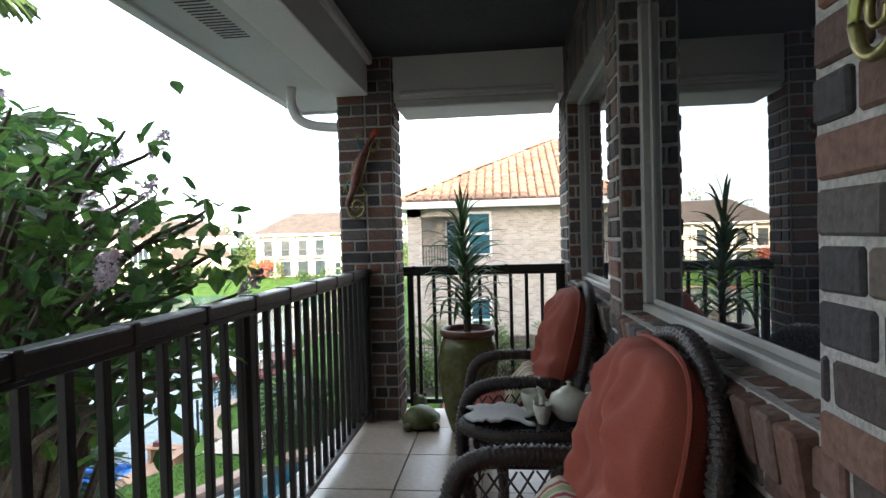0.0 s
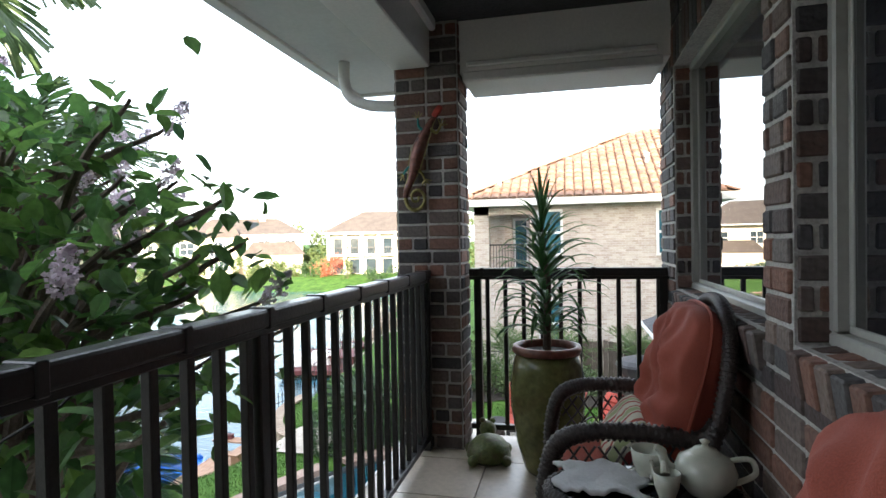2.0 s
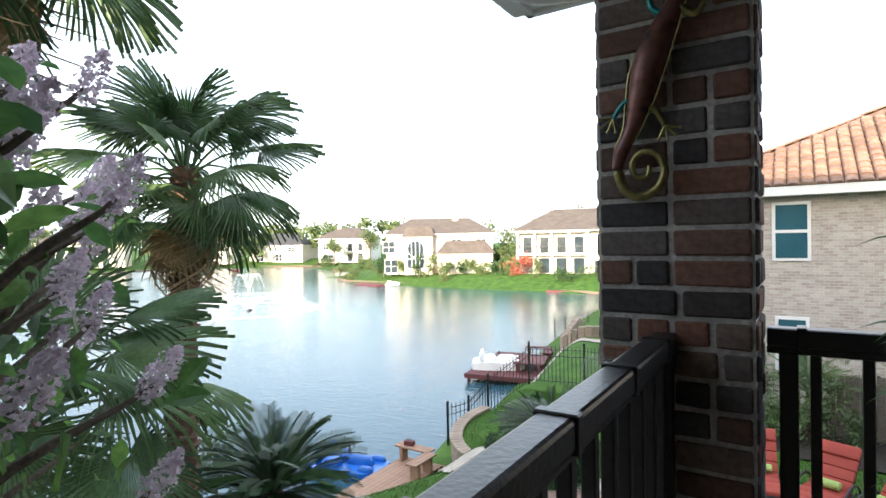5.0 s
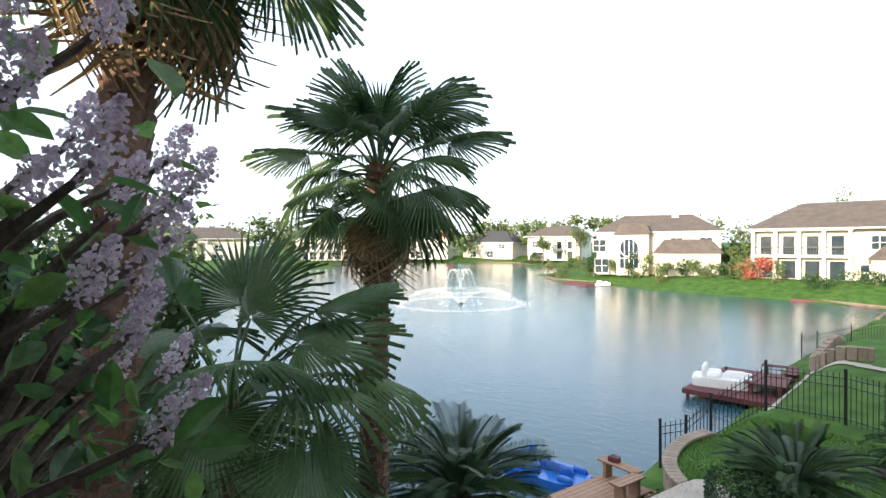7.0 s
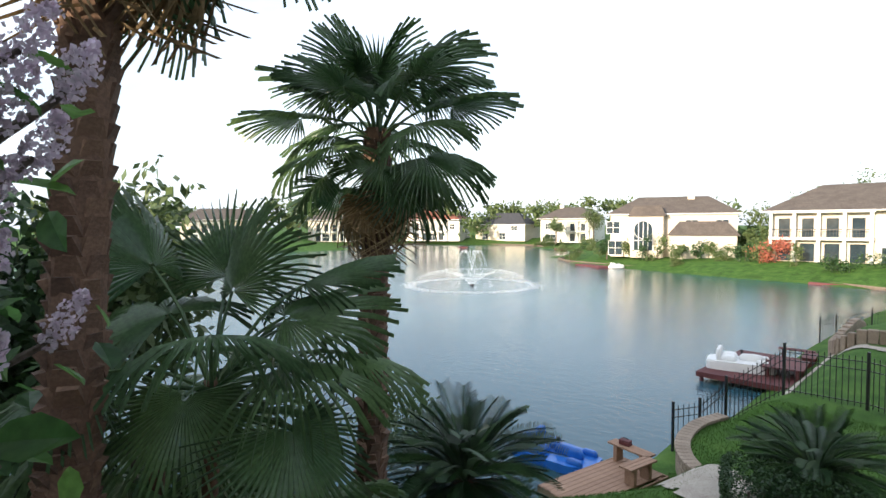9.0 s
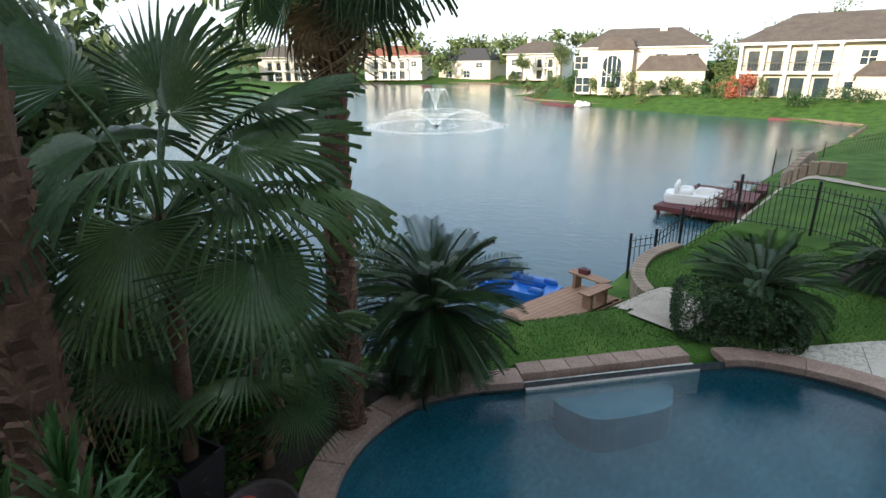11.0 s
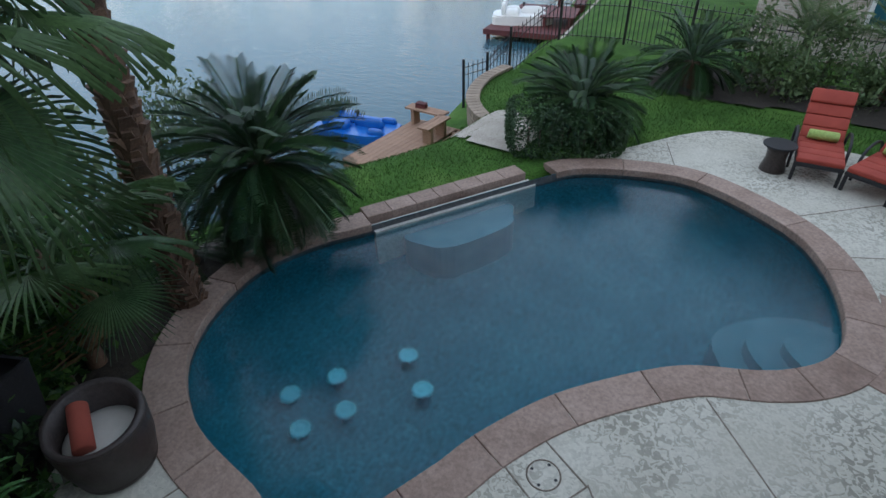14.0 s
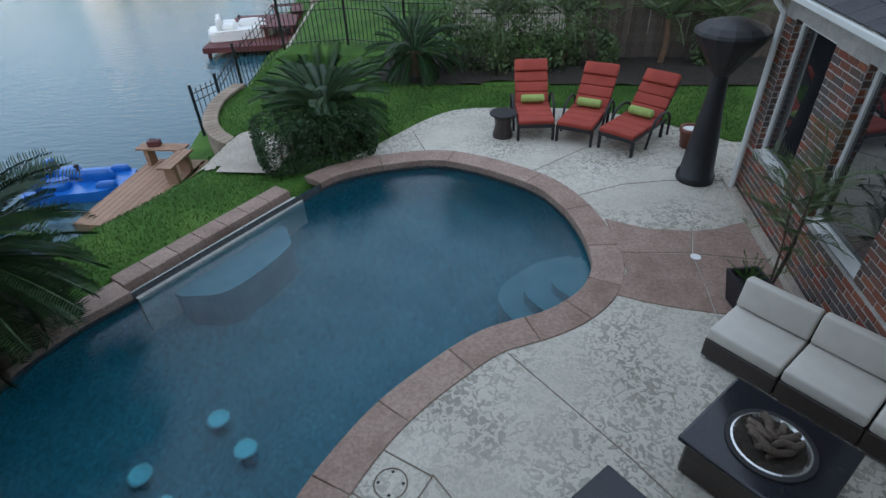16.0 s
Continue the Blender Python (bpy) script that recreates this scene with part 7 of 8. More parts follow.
tab = thing("side_table", "oval dark wicker side table with a glass top", "table", (0.1, 2.19, 0))
wicker_tube(tab, "rim", [(0.26 * math.cos(a), 0.15 * math.sin(a), 0.49) for a in np.linspace(0, math.tau, 17)], 0.026)
part("tray", lathe([(0, 0.46), (0.24, 0.46), (0.24, 0.475), (0, 0.475)], 32), M_RATTAN, tab).scale = (1.06, 0.62, 1)
part("glass_top", lathe([(0, 0.508), (0.245, 0.508), (0.25, 0.512), (0.245, 0.516), (0, 0.516)], 40), M_BLACKGL, tab, "glossy glass top", smooth=False).scale = (1.06, 0.62, 1)
for a in (0.8, 2.35, 3.93, 5.5):
    part("leg", tube(smooth_curve([(0.2 * math.cos(a), 0.12 * math.sin(a), 0.47), (0.15 * math.cos(a), 0.1 * math.sin(a), 0.25), (0.2 * math.cos(a), 0.13 * math.sin(a), 0.0)], 4), 0.02, 8), M_RATTAN, tab, smooth=True)
lattice(tab, (-0.2, -0.1, 0.3), (-0.2, 0.1, 0.3), (-0.22, 0.11, 0.46), (-0.22, -0.11, 0.46), 8, 3)
TT = 0.517
nap = thing("napkin", "folded white cloth napkin lying on the glass table", "napkin", (-0.02, 2.19, TT))
bm = bmesh.new()
g = {}
for i in range(15):
    for j in range(15):
        u, v = i / 14 - .5, j / 14 - .5
        g[i, j] = bm.verts.new((u * 0.24 + 0.02 * math.sin(v * 9), v * 0.2 + 0.015 * math.sin(u * 11), 0.012 + 0.02 * abs(noise.noise(Vector((u * 9, v * 9, 1)))) + 0.012 * (abs(u) < 0.3)))
for i in range(14):
    for j in range(14):
        bm.faces.new((g[i, j], g[i + 1, j], g[i + 1, j + 1], g[i, j + 1]))
nc = part("cloth", bm, M_CLOTH, nap, smooth=True)
nc.modifiers.new("thick", "SOLIDIFY").thickness = 0.01


def cup(at, r, h, label, handle=True):
    t = thing("cup", label, "cup", at)
    part("bowl", lathe([(0, 0), (r * 0.55, 0), (r * 0.6, 0.008), (r * 0.9, h * 0.5), (r, h), (r * 0.93, h), (r * 0.83, h * 0.5), (r * 0.5, 0.014), (0, 0.012)], 24), M_CERAM, t, smooth=True)
    if handle:
        part("handle", tube(smooth_curve([(0, -r * 0.85, h * 0.8), (0, -r * 1.45, h * 0.75), (0, -r * 1.4, h * 0.35), (0, -r * 0.75, h * 0.25)], 5), 0.005, 7), M_CERAM, t, smooth=True)
    return t


sau = thing("saucer", "pale ceramic saucer under the cup", "saucer", (0.12, 2.25, TT))
part("dish", lathe([(0, 0), (0.04, 0), (0.065, 0.012), (0.06, 0.014), (0.035, 0.005), (0, 0.005)], 28), M_CERAM, sau, smooth=True)
cup((0.12, 2.25, TT + 0.006), 0.05, 0.085, "pale green ceramic cup on a saucer")
cr_ = cup((0.15, 2.13, TT), 0.036, 0.075, "small pale ceramic cream jug", False)
part("spout", tube([(0.0, 0.02, 0.06), (0.0, 0.045, 0.085)], [0.014, 0.008], 8), M_CERAM, cr_)
tea = thing("teapot", "round cream ceramic teapot with lid, spout and handle", "teapot", (0.26, 2.19, TT))
part("body", lathe([(0, 0), (0.045, 0), (0.05, 0.006), (0.078, 0.04), (0.082, 0.065), (0.07, 0.095), (0.042, 0.112), (0, 0.114)], 28), M_CERAM, tea, smooth=True)
lid = part("lid", lathe([(0.043, 0.11), (0.03, 0.124), (0.01, 0.13), (0.008, 0.138), (0.014, 0.146), (0, 0.152)], 20), M_CERAM, tea, smooth=True)
part("spout", tube(smooth_curve([(-0.065, 0, 0.05), (-0.1, 0, 0.07), (-0.115, 0, 0.11), (-0.13, 0, 0.12)], 4), [0.018 - 0.0008 * k for k in range(13)], 10), M_CERAM, tea, smooth=True)
part("handle", tube(smooth_curve([(0.065, 0, 0.095), (0.115, 0, 0.1), (0.125, 0, 0.06), (0.07, 0, 0.03)], 5), 0.008, 8), M_CERAM, tea, smooth=True)

# turtle figure on the floor by the pillar
fr = thing("turtle_figure", "small mossy green ceramic turtle figure on the floor", "garden figure", (-0.55, 3.56, 0), 100)
bm = lathe([(0, 0.0), (0.09, 0.0), (0.125, 0.03), (0.115, 0.08), (0.08, 0.12), (0.03, 0.14), (0, 0.142)], 18)
for x, y, z, r in ((0.15, 0, 0.12, 0.05), (0.09, 0.1, 0.02, 0.035), (0.09, -0.1, 0.02, 0.035), (-0.09, 0.09, 0.02, 0.03), (-0.09, -0.09, 0.02, 0.03), (0.17, 0.03, 0.165, 0.018), (0.17, -0.03, 0.165, 0.018), (0.12, 0, 0.07, 0.045)):
    bmesh.ops.create_icosphere(bm, subdivisions=2, radius=r, matrix=Matrix.Translation((x, y, max(z, r * 0.9))))
part("figure", bm, M_FROG, fr, smooth=True)


# wall geckos of painted metal
def gecko(m, label, body_m, acc1, acc2, leg_m):
    """Metal lizard in its own plane (x across, z up): sinuous body, four legs with toes, curled tail."""
    t = thing("metal_gecko", label, "wall ornament")
    t.matrix_basis = m
    spine = smooth_curve([(0.112, 0, 0.205), (0.076, 0, 0.16), (0.037, 0, 0.086), (0.0, 0, 0.0), (-0.022, 0, -0.086), (-0.043, 0, -0.16), (-0.074, 0, -0.221), (-0.084, 0, -0.27)], 4)
    girth = smooth_curve([(0.016,), (0.019,), (0.033,), (0.043,), (0.035,), (0.022,), (0.019,), (0.014,)], 4)
    bm = tube(spine, [float(q[0]) for q in girth], 10)
    for v in bm.verts:
        v.co.y = v.co.y * 0.45 - 0.004
    part("body", bm, body_m, t, smooth=True)
    part("head", pillow(0.042, 0.026, 0.075, 1.6, 8, wrinkle=0), acc1, t, "red painted head", smooth=True).matrix_basis = pose(0.118, -0.006, 0.222, 0, 38, 0)
    for sx in (-1, 1):
        part("outline_wire", tube([(p[0] + sx * (q[0] + 0.004), -0.004, p[2] + sx * 0.004) for p, q in zip(spine[3:24], girth[3:24])], 0.0025, 5), acc2, t, "brassy outline wire")
    curl = smooth_curve([(-0.084, 0, -0.27), (-0.068, 0, -0.32), (-0.031, 0, -0.342), (0.012, 0, -0.326), (0.034, 0, -0.283), (0.018, 0, -0.24), (-0.018, 0, -0.225), (-0.046, 0, -0.252), (-0.037, 0, -0.289), (-0.008, 0, -0.289), (-0.004, 0, -0.262)], 4)
    part("tail", tube(curl, [0.014 - 0.0002 * k for k in range(len(curl))], 7), acc2, t, "brassy curled tail", smooth=True)
    for (x, z, ex, ez, tx, tz, mt) in ((0.045, 0.11, 0.006, 0.14, 0.0, 0.19, leg_m), (0.075, 0.125, 0.11, 0.1, 0.135, 0.14, acc2), (-0.03, -0.1, -0.06, -0.09, -0.095, -0.13, leg_m), (-0.015, -0.11, 0.015, -0.125, 0.035, -0.165, acc2)):
        leg = part("leg", tube(smooth_curve([(x, 0, z), (ex, 0, ez), (tx, 0, tz)], 4), [0.012 - 0.0008 * k for k in range(9)], 6), mt, t, smooth=True)
        bm = bmesh.new()
        c = Vector((tx, 0, tz))
        for k in range(4):
            a_ = math.atan2(tz - ez, tx - ex) + (k - 1.5) * 0.6
            tube([c, c + Vector((math.cos(a_) * 0.036, 0, math.sin(a_) * 0.036))], [0.004, 0.003], 5, bm)
            bmesh.ops.create_icosphere(bm, subdivisions=1, radius=0.005, matrix=Matrix.Translation(c + Vector((math.cos(a_) * 0.037, 0, math.sin(a_) * 0.037))))
        part("toe", bm, acc2, leg, "brassy toes")
    return t


M_GK1 = mat("rust_brown_painted_metal", [(0.05, 0.022, 0.016), (0.13, 0.05, 0.035), (0.09, 0.05, 0.055)], 0.35, 20, metal=0.5)
M_GK2 = mat("turquoise_painted_metal", [(0.01, 0.16, 0.17), (0.02, 0.24, 0.22)], 0.3, 20, metal=0.4)
M_GK3 = mat("brassy_metal", [(0.2, 0.17, 0.06), (0.3, 0.26, 0.11)], 0.35, 20, metal=0.7)
M_GKR = mat("red_painted_metal", [(0.35, 0.03, 0.02), (0.42, 0.05, 0.03)], 0.35, 20, metal=0.2)
gecko(pose(-0.945, 3.63, 1.752), "painted metal gecko with a curled tail on the brick pillar", M_GK1, M_GKR, M_GK3, M_GK2)
gecko(pose(0.425, 0.64, 1.66, 0, 0, -90) @ Matrix.Scale(0.65, 4), "yellow-green metal gecko with a curled wire tail on the brick wall", mat("yellow_green_metal", [(0.3, 0.28, 0.05), (0.2, 0.24, 0.05)], 0.35, 12, metal=0.4), M_GK2, M_GK3, M_GKR)

# string of clear globe bulbs along the outside of the railing
sl_ = thing("string_lights", "string of clear glass globe bulbs hanging along the railing", "string lights")
ys = [0.6 + k * 0.42 for k in range(8)]
wire = []
for a_, b_ in zip(ys, ys[1:]):
    for f in (0, .25, .5, .75):
        wire.append((RAILX - 0.045, a_ + (b_ - a_) * f, 1.02 - 0.09 * math.sin(math.pi * f)))
part("wire", tube(wire, 0.003, 5), M_BLACKVINYL, sl_)
for y in ys[1:]:
    s = part("socket", lathe([(0, 0), (0.014, 0), (0.014, 0.045), (0, 0.045)], 10), M_BLACKVINYL, sl_)
    s.matrix_basis = pose(RAILX - 0.05, y - 0.1, 1.0, 0, 80, 10)
    part("bulb", lathe([(0.012, 0), (0.016, -0.012), (0.034, -0.035), (0.04, -0.06), (0.034, -0.085), (0.018, -0.098), (0, -0.102)], 16), M_BULB, s, "clear glass globe", smooth=True)

# ---- pool deck furniture ----
def chaise(at, rz, label):
    """Padded lounger, foot end at the origin, head towards local +y."""
    t = thing("chaise_lounge", label, "chaise lounge", at, rz, "loungers on the pool deck")
    W = 0.58
    for x in (-W / 2, W / 2):
        part("side_rail", bbox(x - 0.02, x + 0.02, 0.0, 1.15, 0.26, 0.3, 0.006), M_BLACKVINYL, t)
        part("leg", bbox(x - 0.022, x + 0.022, 0.03, 0.075, 0, 0.27, 0.005), M_BLACKVINYL, t)
        part("leg", bbox(x - 0.022, x + 0.022, 1.02, 1.065, 0, 0.27, 0.005), M_BLACKVINYL, t)
        s = 1 if x > 0 else -1
        arm = smooth_curve([(x + s * 0.05, 0.42, 0.02), (x + s * 0.06, 0.5, 0.3), (x + s * 0.06, 0.62, 0.46), (x + s * 0.06, 0.9, 0.5), (x + s * 0.06, 1.12, 0.36), (x + s * 0.05, 1.18, 0.02)], 5)
        part("armrest", tube(arm, 0.022, 8), M_BLACKVINYL, t, smooth=True)
    part("front_rail", bbox(-W / 2, W / 2, 0.0, 0.04, 0.24, 0.3, 0.006), M_BLACKVINYL, t)
    for k in range(4):
        part("seat_pad", bbox(-W / 2 - 0.01, W / 2 + 0.01, 0.0 + k * 0.22, 0.216 + k * 0.22, 0.3, 0.375, 0.022, seg=3), M_REDCH, t, smooth=True)
    back = part("backrest", bbox(-W / 2, W / 2, 0.0, 0.78, -0.035, -0.005, 0.005), M_BLACKVINYL, t)
    back.matrix_basis = pose(0, 0.93, 0.32, 49, 0, 0)
    for k in range(3):
        part("back_pad", bbox(-W / 2 - 0.005, W / 2 + 0.005, k * 0.19, k * 0.19 + 0.186, 0.0, 0.07, 0.022, seg=3), M_REDCH, back, smooth=True)
    part("head_pillow", bbox(-W / 2 - 0.005, W / 2 + 0.005, 0.565, 0.79, 0.0, 0.11, 0.03, seg=3), M_REDCH, back, smooth=True)
    bo = part("bolster", tube([(-0.2, 0, 0), (-0.19, 0, 0), (0.19, 0, 0), (0.2, 0, 0)], [0.06, 0.072, 0.072, 0.06], 16), M_GREENP, t, "lime green bolster pillow", smooth=True)
    bo.matrix_basis = pose(0, 0.78, 0.46)
    return t


chaise((-1.12, 12.28, DECK), 5, "dark framed lounger with orange-red pads and a green bolster")
chaise((-0.52, 12.16, DECK), -22, "dark framed lounger with orange-red pads and a striped green bolster")
chaise((0.1, 11.88, DECK), -37, "dark framed lounger turned aside with orange-red pads and green bolster")
st = thing("side_table", "round dark wicker drum table beside the lounger", "side table", (-1.68, 12.5, DECK))
part("body", lathe([(0, 0), (0.18, 0), (0.175, 0.04), (0.14, 0.2), (0.15, 0.32), (0.19, 0.4), (0, 0.4)], 24), M_RATTAN, st, smooth=True)
part("top", lathe([(0, 0.4), (0.23, 0.4), (0.235, 0.41), (0.23, 0.425), (0, 0.425)], 28), M_BLACKVINYL, st)
ht = thing("patio_heater", "tall patio heater under a fitted black vinyl cover", "patio heater", (1.17, 11.1, DECK))
part("base_cover", lathe([(0, 0), (0.26, 0), (0.265, 0.03), (0.255, 0.09), (0.235, 0.1), (0.19, 0.6), (0.135, 1.1), (0.1, 1.5), (0.1, 1.53)], 20), M_BLACKVINYL, ht, smooth=True)
part("seam_band", lathe([(0.262, 0.085), (0.268, 0.095), (0.258, 0.11)], 20), M_BLACKVINYL, ht)
part("hood_cover", lathe([(0.1, 1.53), (0.14, 1.58), (0.42, 1.99), (0.455, 2.06), (0.44, 2.1), (0.36, 2.16), (0.15, 2.22), (0, 2.235)], 14), M_BLACKVINYL, ht, "flared vinyl hood")
wpt = thing("plant_pot", "small terracotta pot filled with white pebbles", "plant pot", (1.32, 12.2, DECK))
part("body", lathe([(0, 0), (0.12, 0), (0.16, 0.26), (0.18, 0.27), (0.18, 0.33), (0.15, 0.33), (0.14, 0.28)], 20), M_POTRIM, wpt, smooth=True)
part("pebble_fill", lathe([(0.15, 0.29), (0.08, 0.32), (0, 0.33)], 14), M_WHITE, wpt)


def sofa_unit(at, rz, label):
    """Armless sofa module facing local -x."""
    t = thing("sofa", label, "sofa", at, rz, "sofa modules on the pool deck")
    part("base", bbox(-0.4, 0.4, -0.39, 0.39, 0.04, 0.27, 0.012), M_RATTAN, t)
    part("back_frame", bbox(0.31, 0.4, -0.39, 0.39, 0.271, 0.66, 0.015), M_RATTAN, t)
    part("seat_cushion", bbox(-0.4, 0.3, -0.385, 0.385, 0.272, 0.42, 0.03, seg=3), M_CREAM, t, smooth=True)
    bc = part("back_cushion", bbox(-0.075, 0.075, -0.385, 0.385, 0, 0.34, 0.03, seg=3), M_CREAM, t, smooth=True)
    bc.matrix_basis = pose(0.215, 0, 0.425, 0, 10, 0)
    for x in (-0.36, 0.36):
        for y in (-0.35, 0.35):
            part("foot", bbox(x - 0.03, x + 0.03, y - 0.03, y + 0.03, 0, 0.05), M_CHROME, t)
    return t


for k in range(3):
    u = sofa_unit((0.84 + 0.48 * k, 7.53 - 0.46 * k, DECK), 46, "black wicker sofa module with cream canvas cushions")
    u.scale = (0.84, 0.84, 0.9)
ft = thing("fire_table", "black gloss fire table with a round steel burner", "fire table", (0.47, 6.27, DECK), 46)
part("body", bbox(-0.39, 0.39, -0.42, 0.42, 0.0, 0.37, 0.02), M_RATTAN, ft)
part("top", bbox(-0.44, 0.44, -0.47, 0.47, 0.37, 0.42, 0.02, seg=3), M_BLACKGL, ft, "black glossy glass top")
part("burner_rim", lathe([(0.27, 0.421), (0.31, 0.421), (0.305, 0.436), (0.275, 0.436), (0.26, 0.424)], 36), M_BLACKVINYL, ft)
part("burner_ring", lathe([(0.235, 0.425), (0.255, 0.443), (0.27, 0.437), (0.26, 0.424)], 36), M_CHROME, ft, "brushed steel ring")
part("burner_bowl", lathe([(0, 0.422), (0.24, 0.423), (0.24, 0.427), (0, 0.426)], 30), M_SOIL, ft)
for k in range(9):
    a_ = k * 0.7
    lg = part("log", tube([(-0.11, 0, 0), (-0.04, 0.015, 0.01), (0.04, -0.012, 0.0), (0.11, 0.01, 0.01)], [0.024, 0.034, 0.03, 0.02], 7), M_LOG, ft, smooth=True)
    lg.matrix_basis = pose(0.1 * math.cos(a_ * 2), 0.1 * math.sin(a_ * 2), 0.455 + 0.02 * (k % 3), 0, 8 * (k % 2), a_ * 57 + 30 * (k % 2))
bt_ = thing("ottoman", "square dark blue topped ottoman on the deck", "ottoman", (-0.7, 5.66, DECK), 45)
part("base", bbox(-0.24, 0.24, -0.24, 0.24, 0, 0.36, 0.012), M_RATTAN, bt_)
part("top", bbox(-0.25, 0.25, -0.25, 0.25, 0.362, 0.4, 0.01), M_BLACKGL, bt_)
pod = thing("tub_chair", "round black wicker tub chair with white seat and red bolster", "tub chair", (-5.22, 4.12, DECK), 0)
bm = bmesh.new()
prof = [(0.30, 0.0), (0.34, 0.03), (0.40, 0.3), (0.42, 0.58), (0.40, 0.66), (0.35, 0.64), (0.34, 0.34), (0.0, 0.33)]
lathe(prof, 30, bm)
for v in bm.verts:
    if v.co.z > 0.5:
        v.co.z += 0.1 * (-0.5 * v.co.x + 0.7 * v.co.y * 0.4) / 0.4
part("shell", bm, M_RATTAN, pod, smooth=True)
for k in range(12):
    part("weave_band", lathe([(0.342 + 0.068 * k / 12, 0.05 + k * 0.046), (0.352 + 0.068 * k / 12, 0.07 + k * 0.046), (0.345 + 0.07 * k / 12, 0.088 + k * 0.046)], 30), M_RATTAN, pod, smooth=True)
part("seat_cushion", lathe([(0, 0.33), (0.31, 0.33), (0.335, 0.37), (0.32, 0.42), (0.25, 0.44), (0, 0.445)], 28), M_CREAM, pod, "round white seat cushion", smooth=True)
b = part("bolster", tube([(-0.23, 0, 0), (-0.22, 0, 0), (0.22, 0, 0), (0.23, 0, 0)], [0.07, 0.09, 0.09, 0.07], 16), M_CUSH, pod, "rust red bolster", smooth=True)
b.matrix_basis = pose(-0.08, -0.1, 0.55, 0, -16, 155)
pod.scale = (0.86, 0.86, 0.9)
ott = thing("ottoman", "round white cushioned ottoman on the deck", "ottoman", (-4.85, 3.5, DECK))
part("base", lathe([(0, 0), (0.2, 0), (0.22, 0.2), (0, 0.2)], 24), M_RATTAN, ott)
part("cushion", lathe([(0, 0.2), (0.23, 0.2), (0.25, 0.25), (0.23, 0.3), (0, 0.32)], 24), M_CREAM, ott, smooth=True)


def taper_planter(at, w0, w1, h, rz, label):
    t = thing("planter", label, "planter", at, rz)
    bm = bmesh.new()
    lo = [bm.verts.new((sx * w0 / 2, sy * w0 / 2, 0)) for sx, sy in ((-1, -1), (1, -1), (1, 1), (-1, 1))]
    hi = [bm.verts.new((sx * w1 / 2, sy * w1 / 2, h)) for sx, sy in ((-1, -1), (1, -1), (1, 1), (-1, 1))]
    inn = [bm.verts.new((sx * (w1 / 2 - .03), sy * (w1 / 2 - .03), h)) for sx, sy in ((-1, -1), (1, -1), (1, 1), (-1, 1))]
    dn = [bm.verts.new((sx * (w1 / 2 - .04), sy * (w1 / 2 - .04), h - .08)) for sx, sy in ((-1, -1), (1, -1), (1, 1), (-1, 1))]
    bm.faces.new(lo[::-1])
    bm.faces.new(dn)
    for A, B in ((lo, hi), (hi, inn), (inn, dn)):
        for k in range(4):
            bm.faces.new((A[k], A[(k + 1) % 4], B[(k + 1) % 4], B[k]))
    part("body", bm, M_BLACKVINYL, t)
    return t


taper_planter((-6.0, 3.75, -3.28), 0.3, 0.5, 0.95, 25, "tall tapered dark square planter in the bed")
taper_planter((0.98, 8.3, DECK), 0.22, 0.34, 0.38, 10, "tapered dark planter beside the sofa")
fx = thing("foxtail_fern", "bright green foxtail fern with plump upright plumes", "potted plant", (0.98, 8.3, DECK + 0.3))
rf = random.Random(2)
for k in range(13):
    a_, el = k * 2.4, radians(35 + 50 * (k / 13))
    tip = Vector((math.cos(a_) * math.cos(el), math.sin(a_) * math.cos(el), math.sin(el))) * rf.uniform(0.3, 0.42)
    LV, LF = [], []
    for q in range(170):
        f = rf.random()
        c = tip * f + Vector((0, 0, -0.06 * f * f))
        o = Vector((rf.gauss(0, 1), rf.gauss(0, 1), rf.gauss(0, 1))).normalized()
        r = 0.032 * (1 - f * 0.75) + 0.006
        s = o.orthogonal().normalized() * 0.002
        b_ = len(LV)
        LV += [tuple(c - s), tuple(c + s), tuple(c + o * r + tip * 0.03)]
        LF.append((b_, b_ + 1, b_ + 2))
    soup("plume", LV, LF, M_BLADE, fx)
bp_ = thing("slender_palm", "tall thin papyrus-like palm in the corner behind the sofa", "potted plant", (1.3, 8.5, DECK))
rf = random.Random(5)
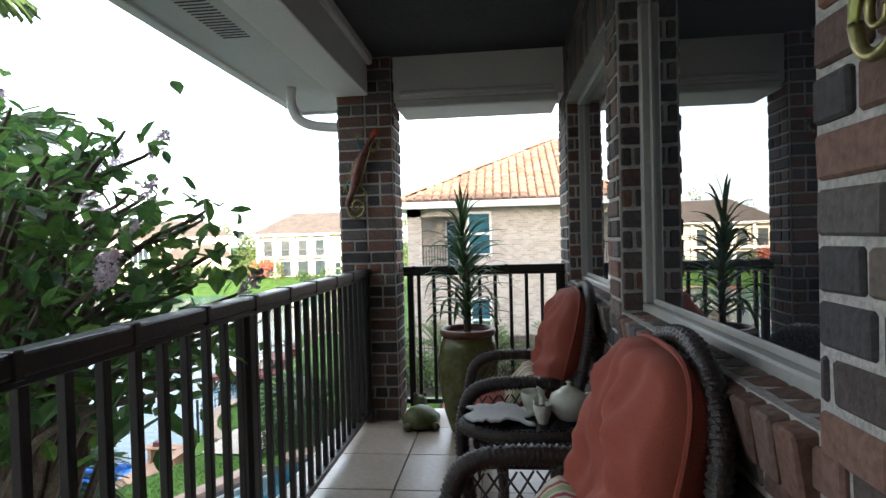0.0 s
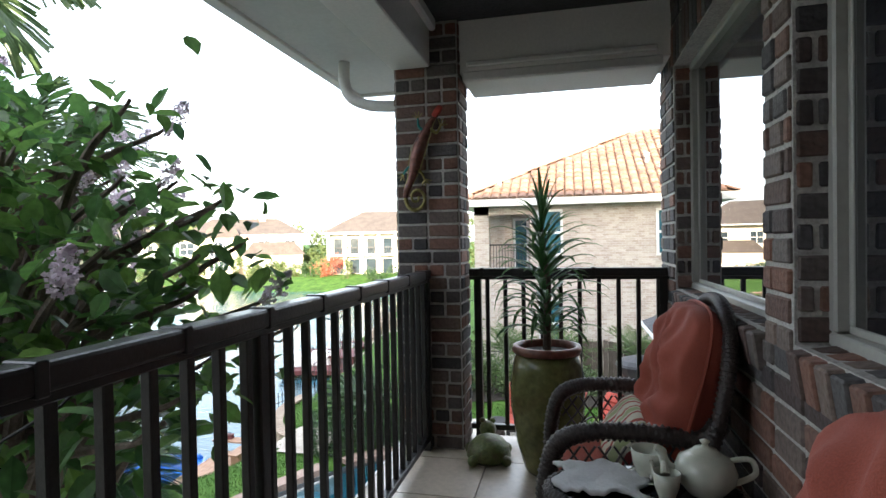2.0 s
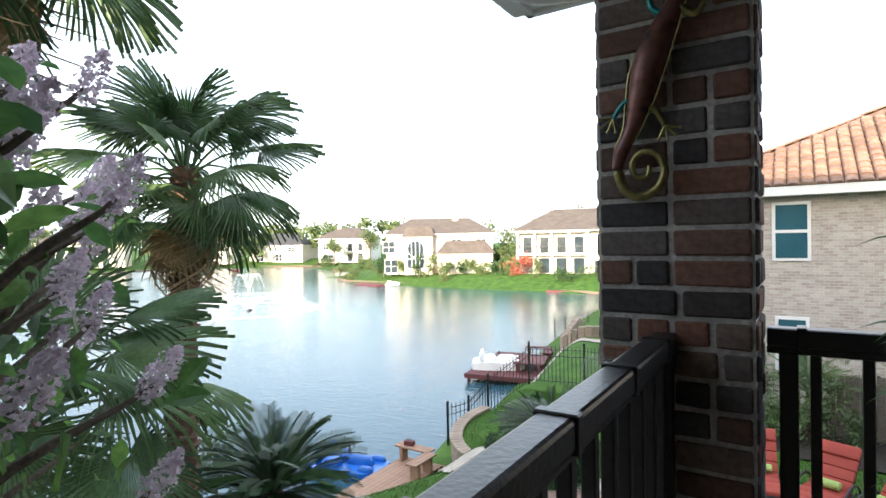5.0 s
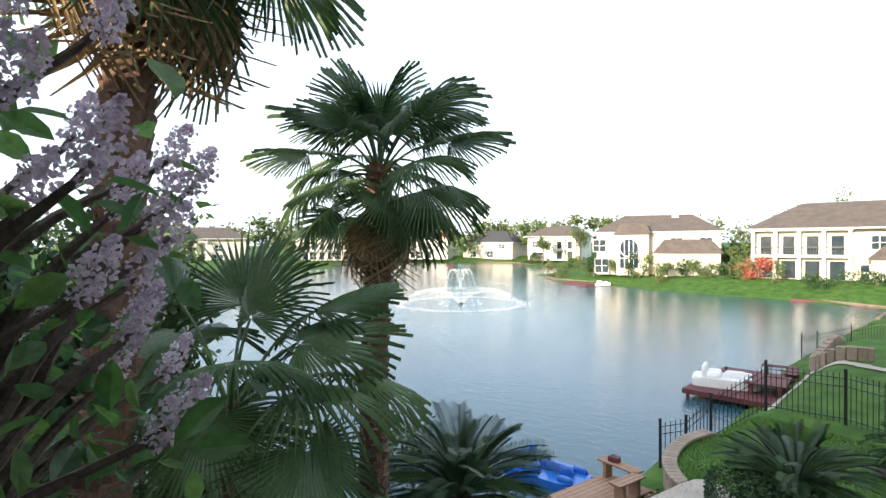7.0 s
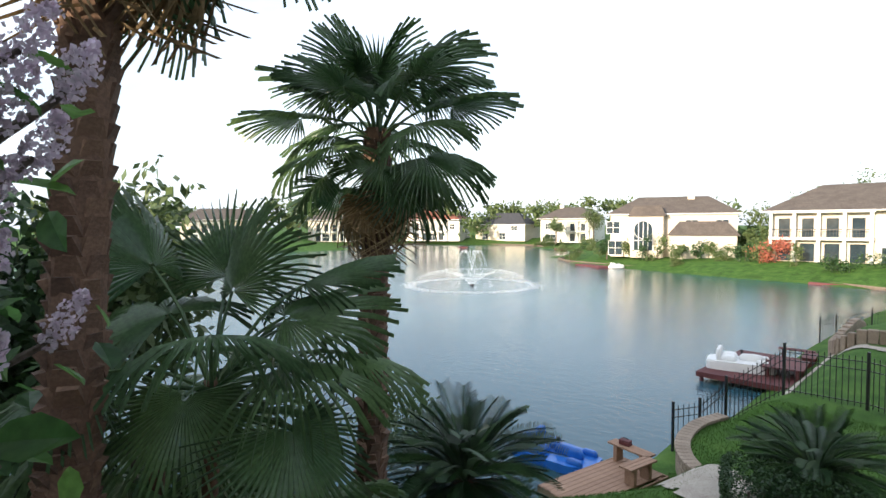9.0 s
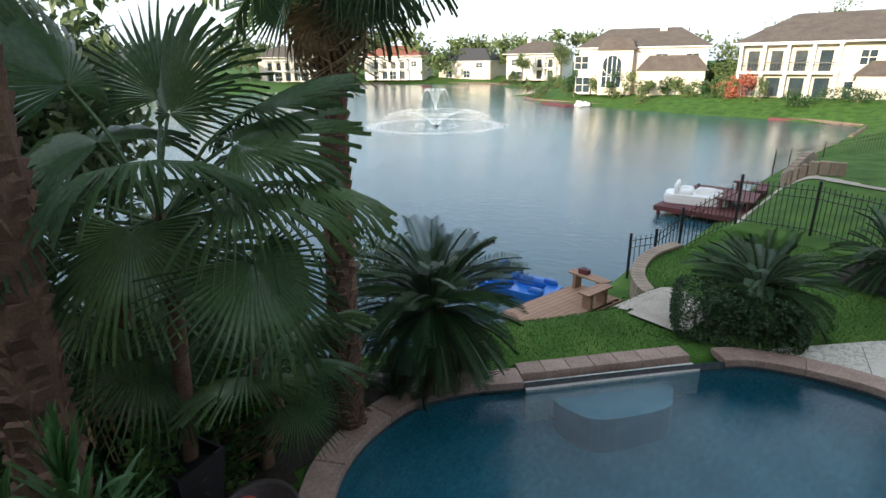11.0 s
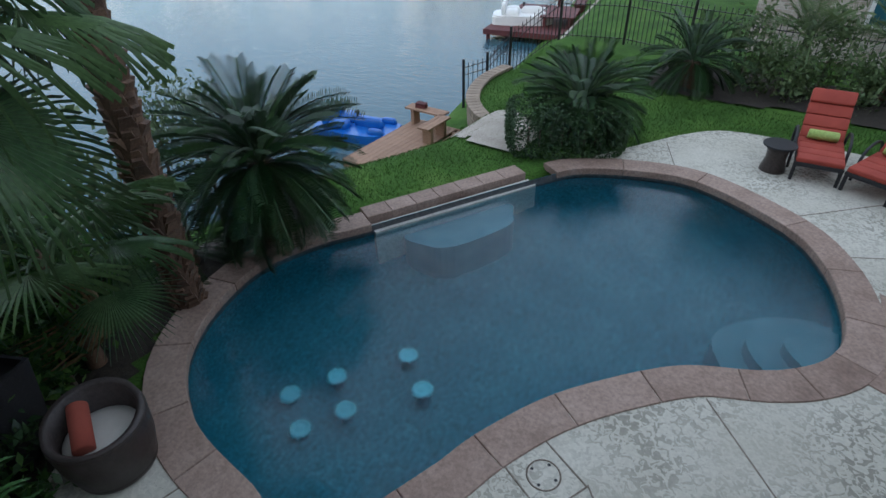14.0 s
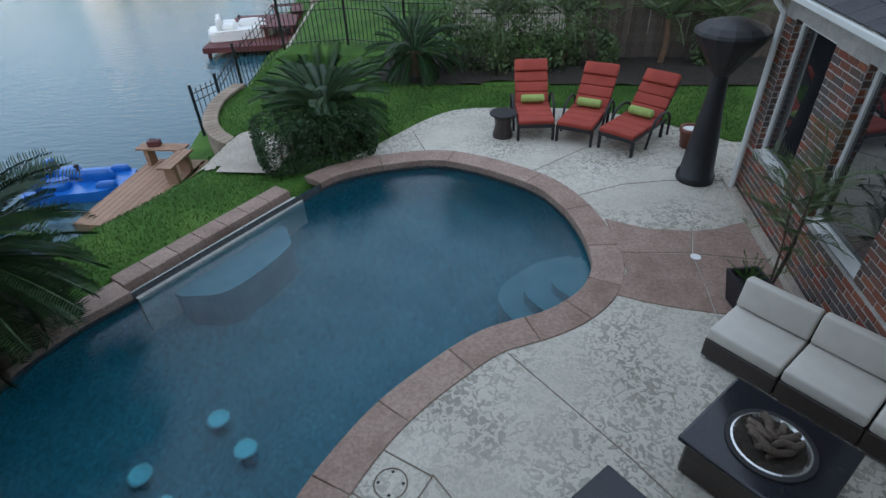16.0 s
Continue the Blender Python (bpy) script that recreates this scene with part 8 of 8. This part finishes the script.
for k in range(3):
    a_ = k * 2.1 + 0.4
    top = Vector((0.1 * math.cos(a_), 0.1 * math.sin(a_), 0.95 + 0.22 * k))
    stem = part("stem", tube(smooth_curve([(0, 0, 0), top * 0.5 + Vector((0.03, 0, 0)), top], 5), [0.016 - 0.0008 * q for q in range(11)], 6), M_TWIG, bp_)
    for q in range(8):
        piece("frond", FEATHER[q % 3], stem, Matrix.Translation(top - Vector((0, 0, 0.05 * q))) @ pose(0, 0, 0, 0, 0, q * 137.5 + 40 * k) @ pose(0, 0, 0, 0, -58 + 6 * q + rf.uniform(-8, 8), 0) @ Matrix.Scale(0.72 + rf.uniform(-0.08, 0.1), 4))
# deck skimmer lid and drain
sk = thing("skimmer_cover", "square concrete-filled deck lid with a round plug", "deck lid", (-2.32, 5.93, DECK), -24)
for x0, x1, y0, y1 in ((-0.26, 0.26, -0.22, -0.208), (-0.26, 0.26, 0.208, 0.22), (-0.26, -0.248, -0.208, 0.208), (0.248, 0.26, -0.208, 0.208)):
    part("frame", bbox(x0, x1, y0, y1, -0.02, 0.006), M_GROUT, sk)
part("plug_ring", lathe([(0.125, 0.002), (0.128, 0.007), (0.136, 0.007), (0.139, 0.002)], 32), M_GROUT, sk)
for a_ in (0.5, 2.0, 3.6, 5.2):
    part("finger_hole", lathe([(0, 0.0045), (0.014, 0.004)], 10), M_BLACKVINYL, sk).matrix_basis = pose(0.1 * math.cos(a_), 0.1 * math.sin(a_), 0.001)
dr = thing("drain_cover", "small round white drain cover in the flagstones", "drain cover", (0.72, 9.12, DECK + 0.012))
part("disc", lathe([(0.06, 0), (0.058, 0.008), (0, 0.009)], 20), M_WHITE, dr)
# pool stool tops under water
M_DISC = mat("pale_cyan_stool_top", [(0.2, 0.62, 0.7), (0.26, 0.7, 0.76)], 0.5, 8, fine=0.08)
for x, y in ((-4.74, 7.2), (-4.27, 6.87), (-5.26, 6.44), (-4.84, 6.14), (-5.53, 5.93), (-5.09, 5.67)):
    k = 0.925
    sx, sy = -1.33 + (x + 1.33) * k, 3.6 + (y - 3.6) * k
    pl = thing("pool_stool", "round pale cyan stool top standing in the pool", "pool stool", (sx, sy, DECK - 1.44), group="stools in the pool")
    part("post", lathe([(0.09, 0), (0.06, 0.1), (0.06, 0.25)], 16), M_PEBBLE, pl)
    part("top", lathe([(0, 0.25), (0.104, 0.25), (0.117, 0.265), (0.11, 0.28), (0.088, 0.285), (0.083, 0.278), (0.04, 0.286), (0, 0.29)], 24), M_DISC, pl, smooth=True)
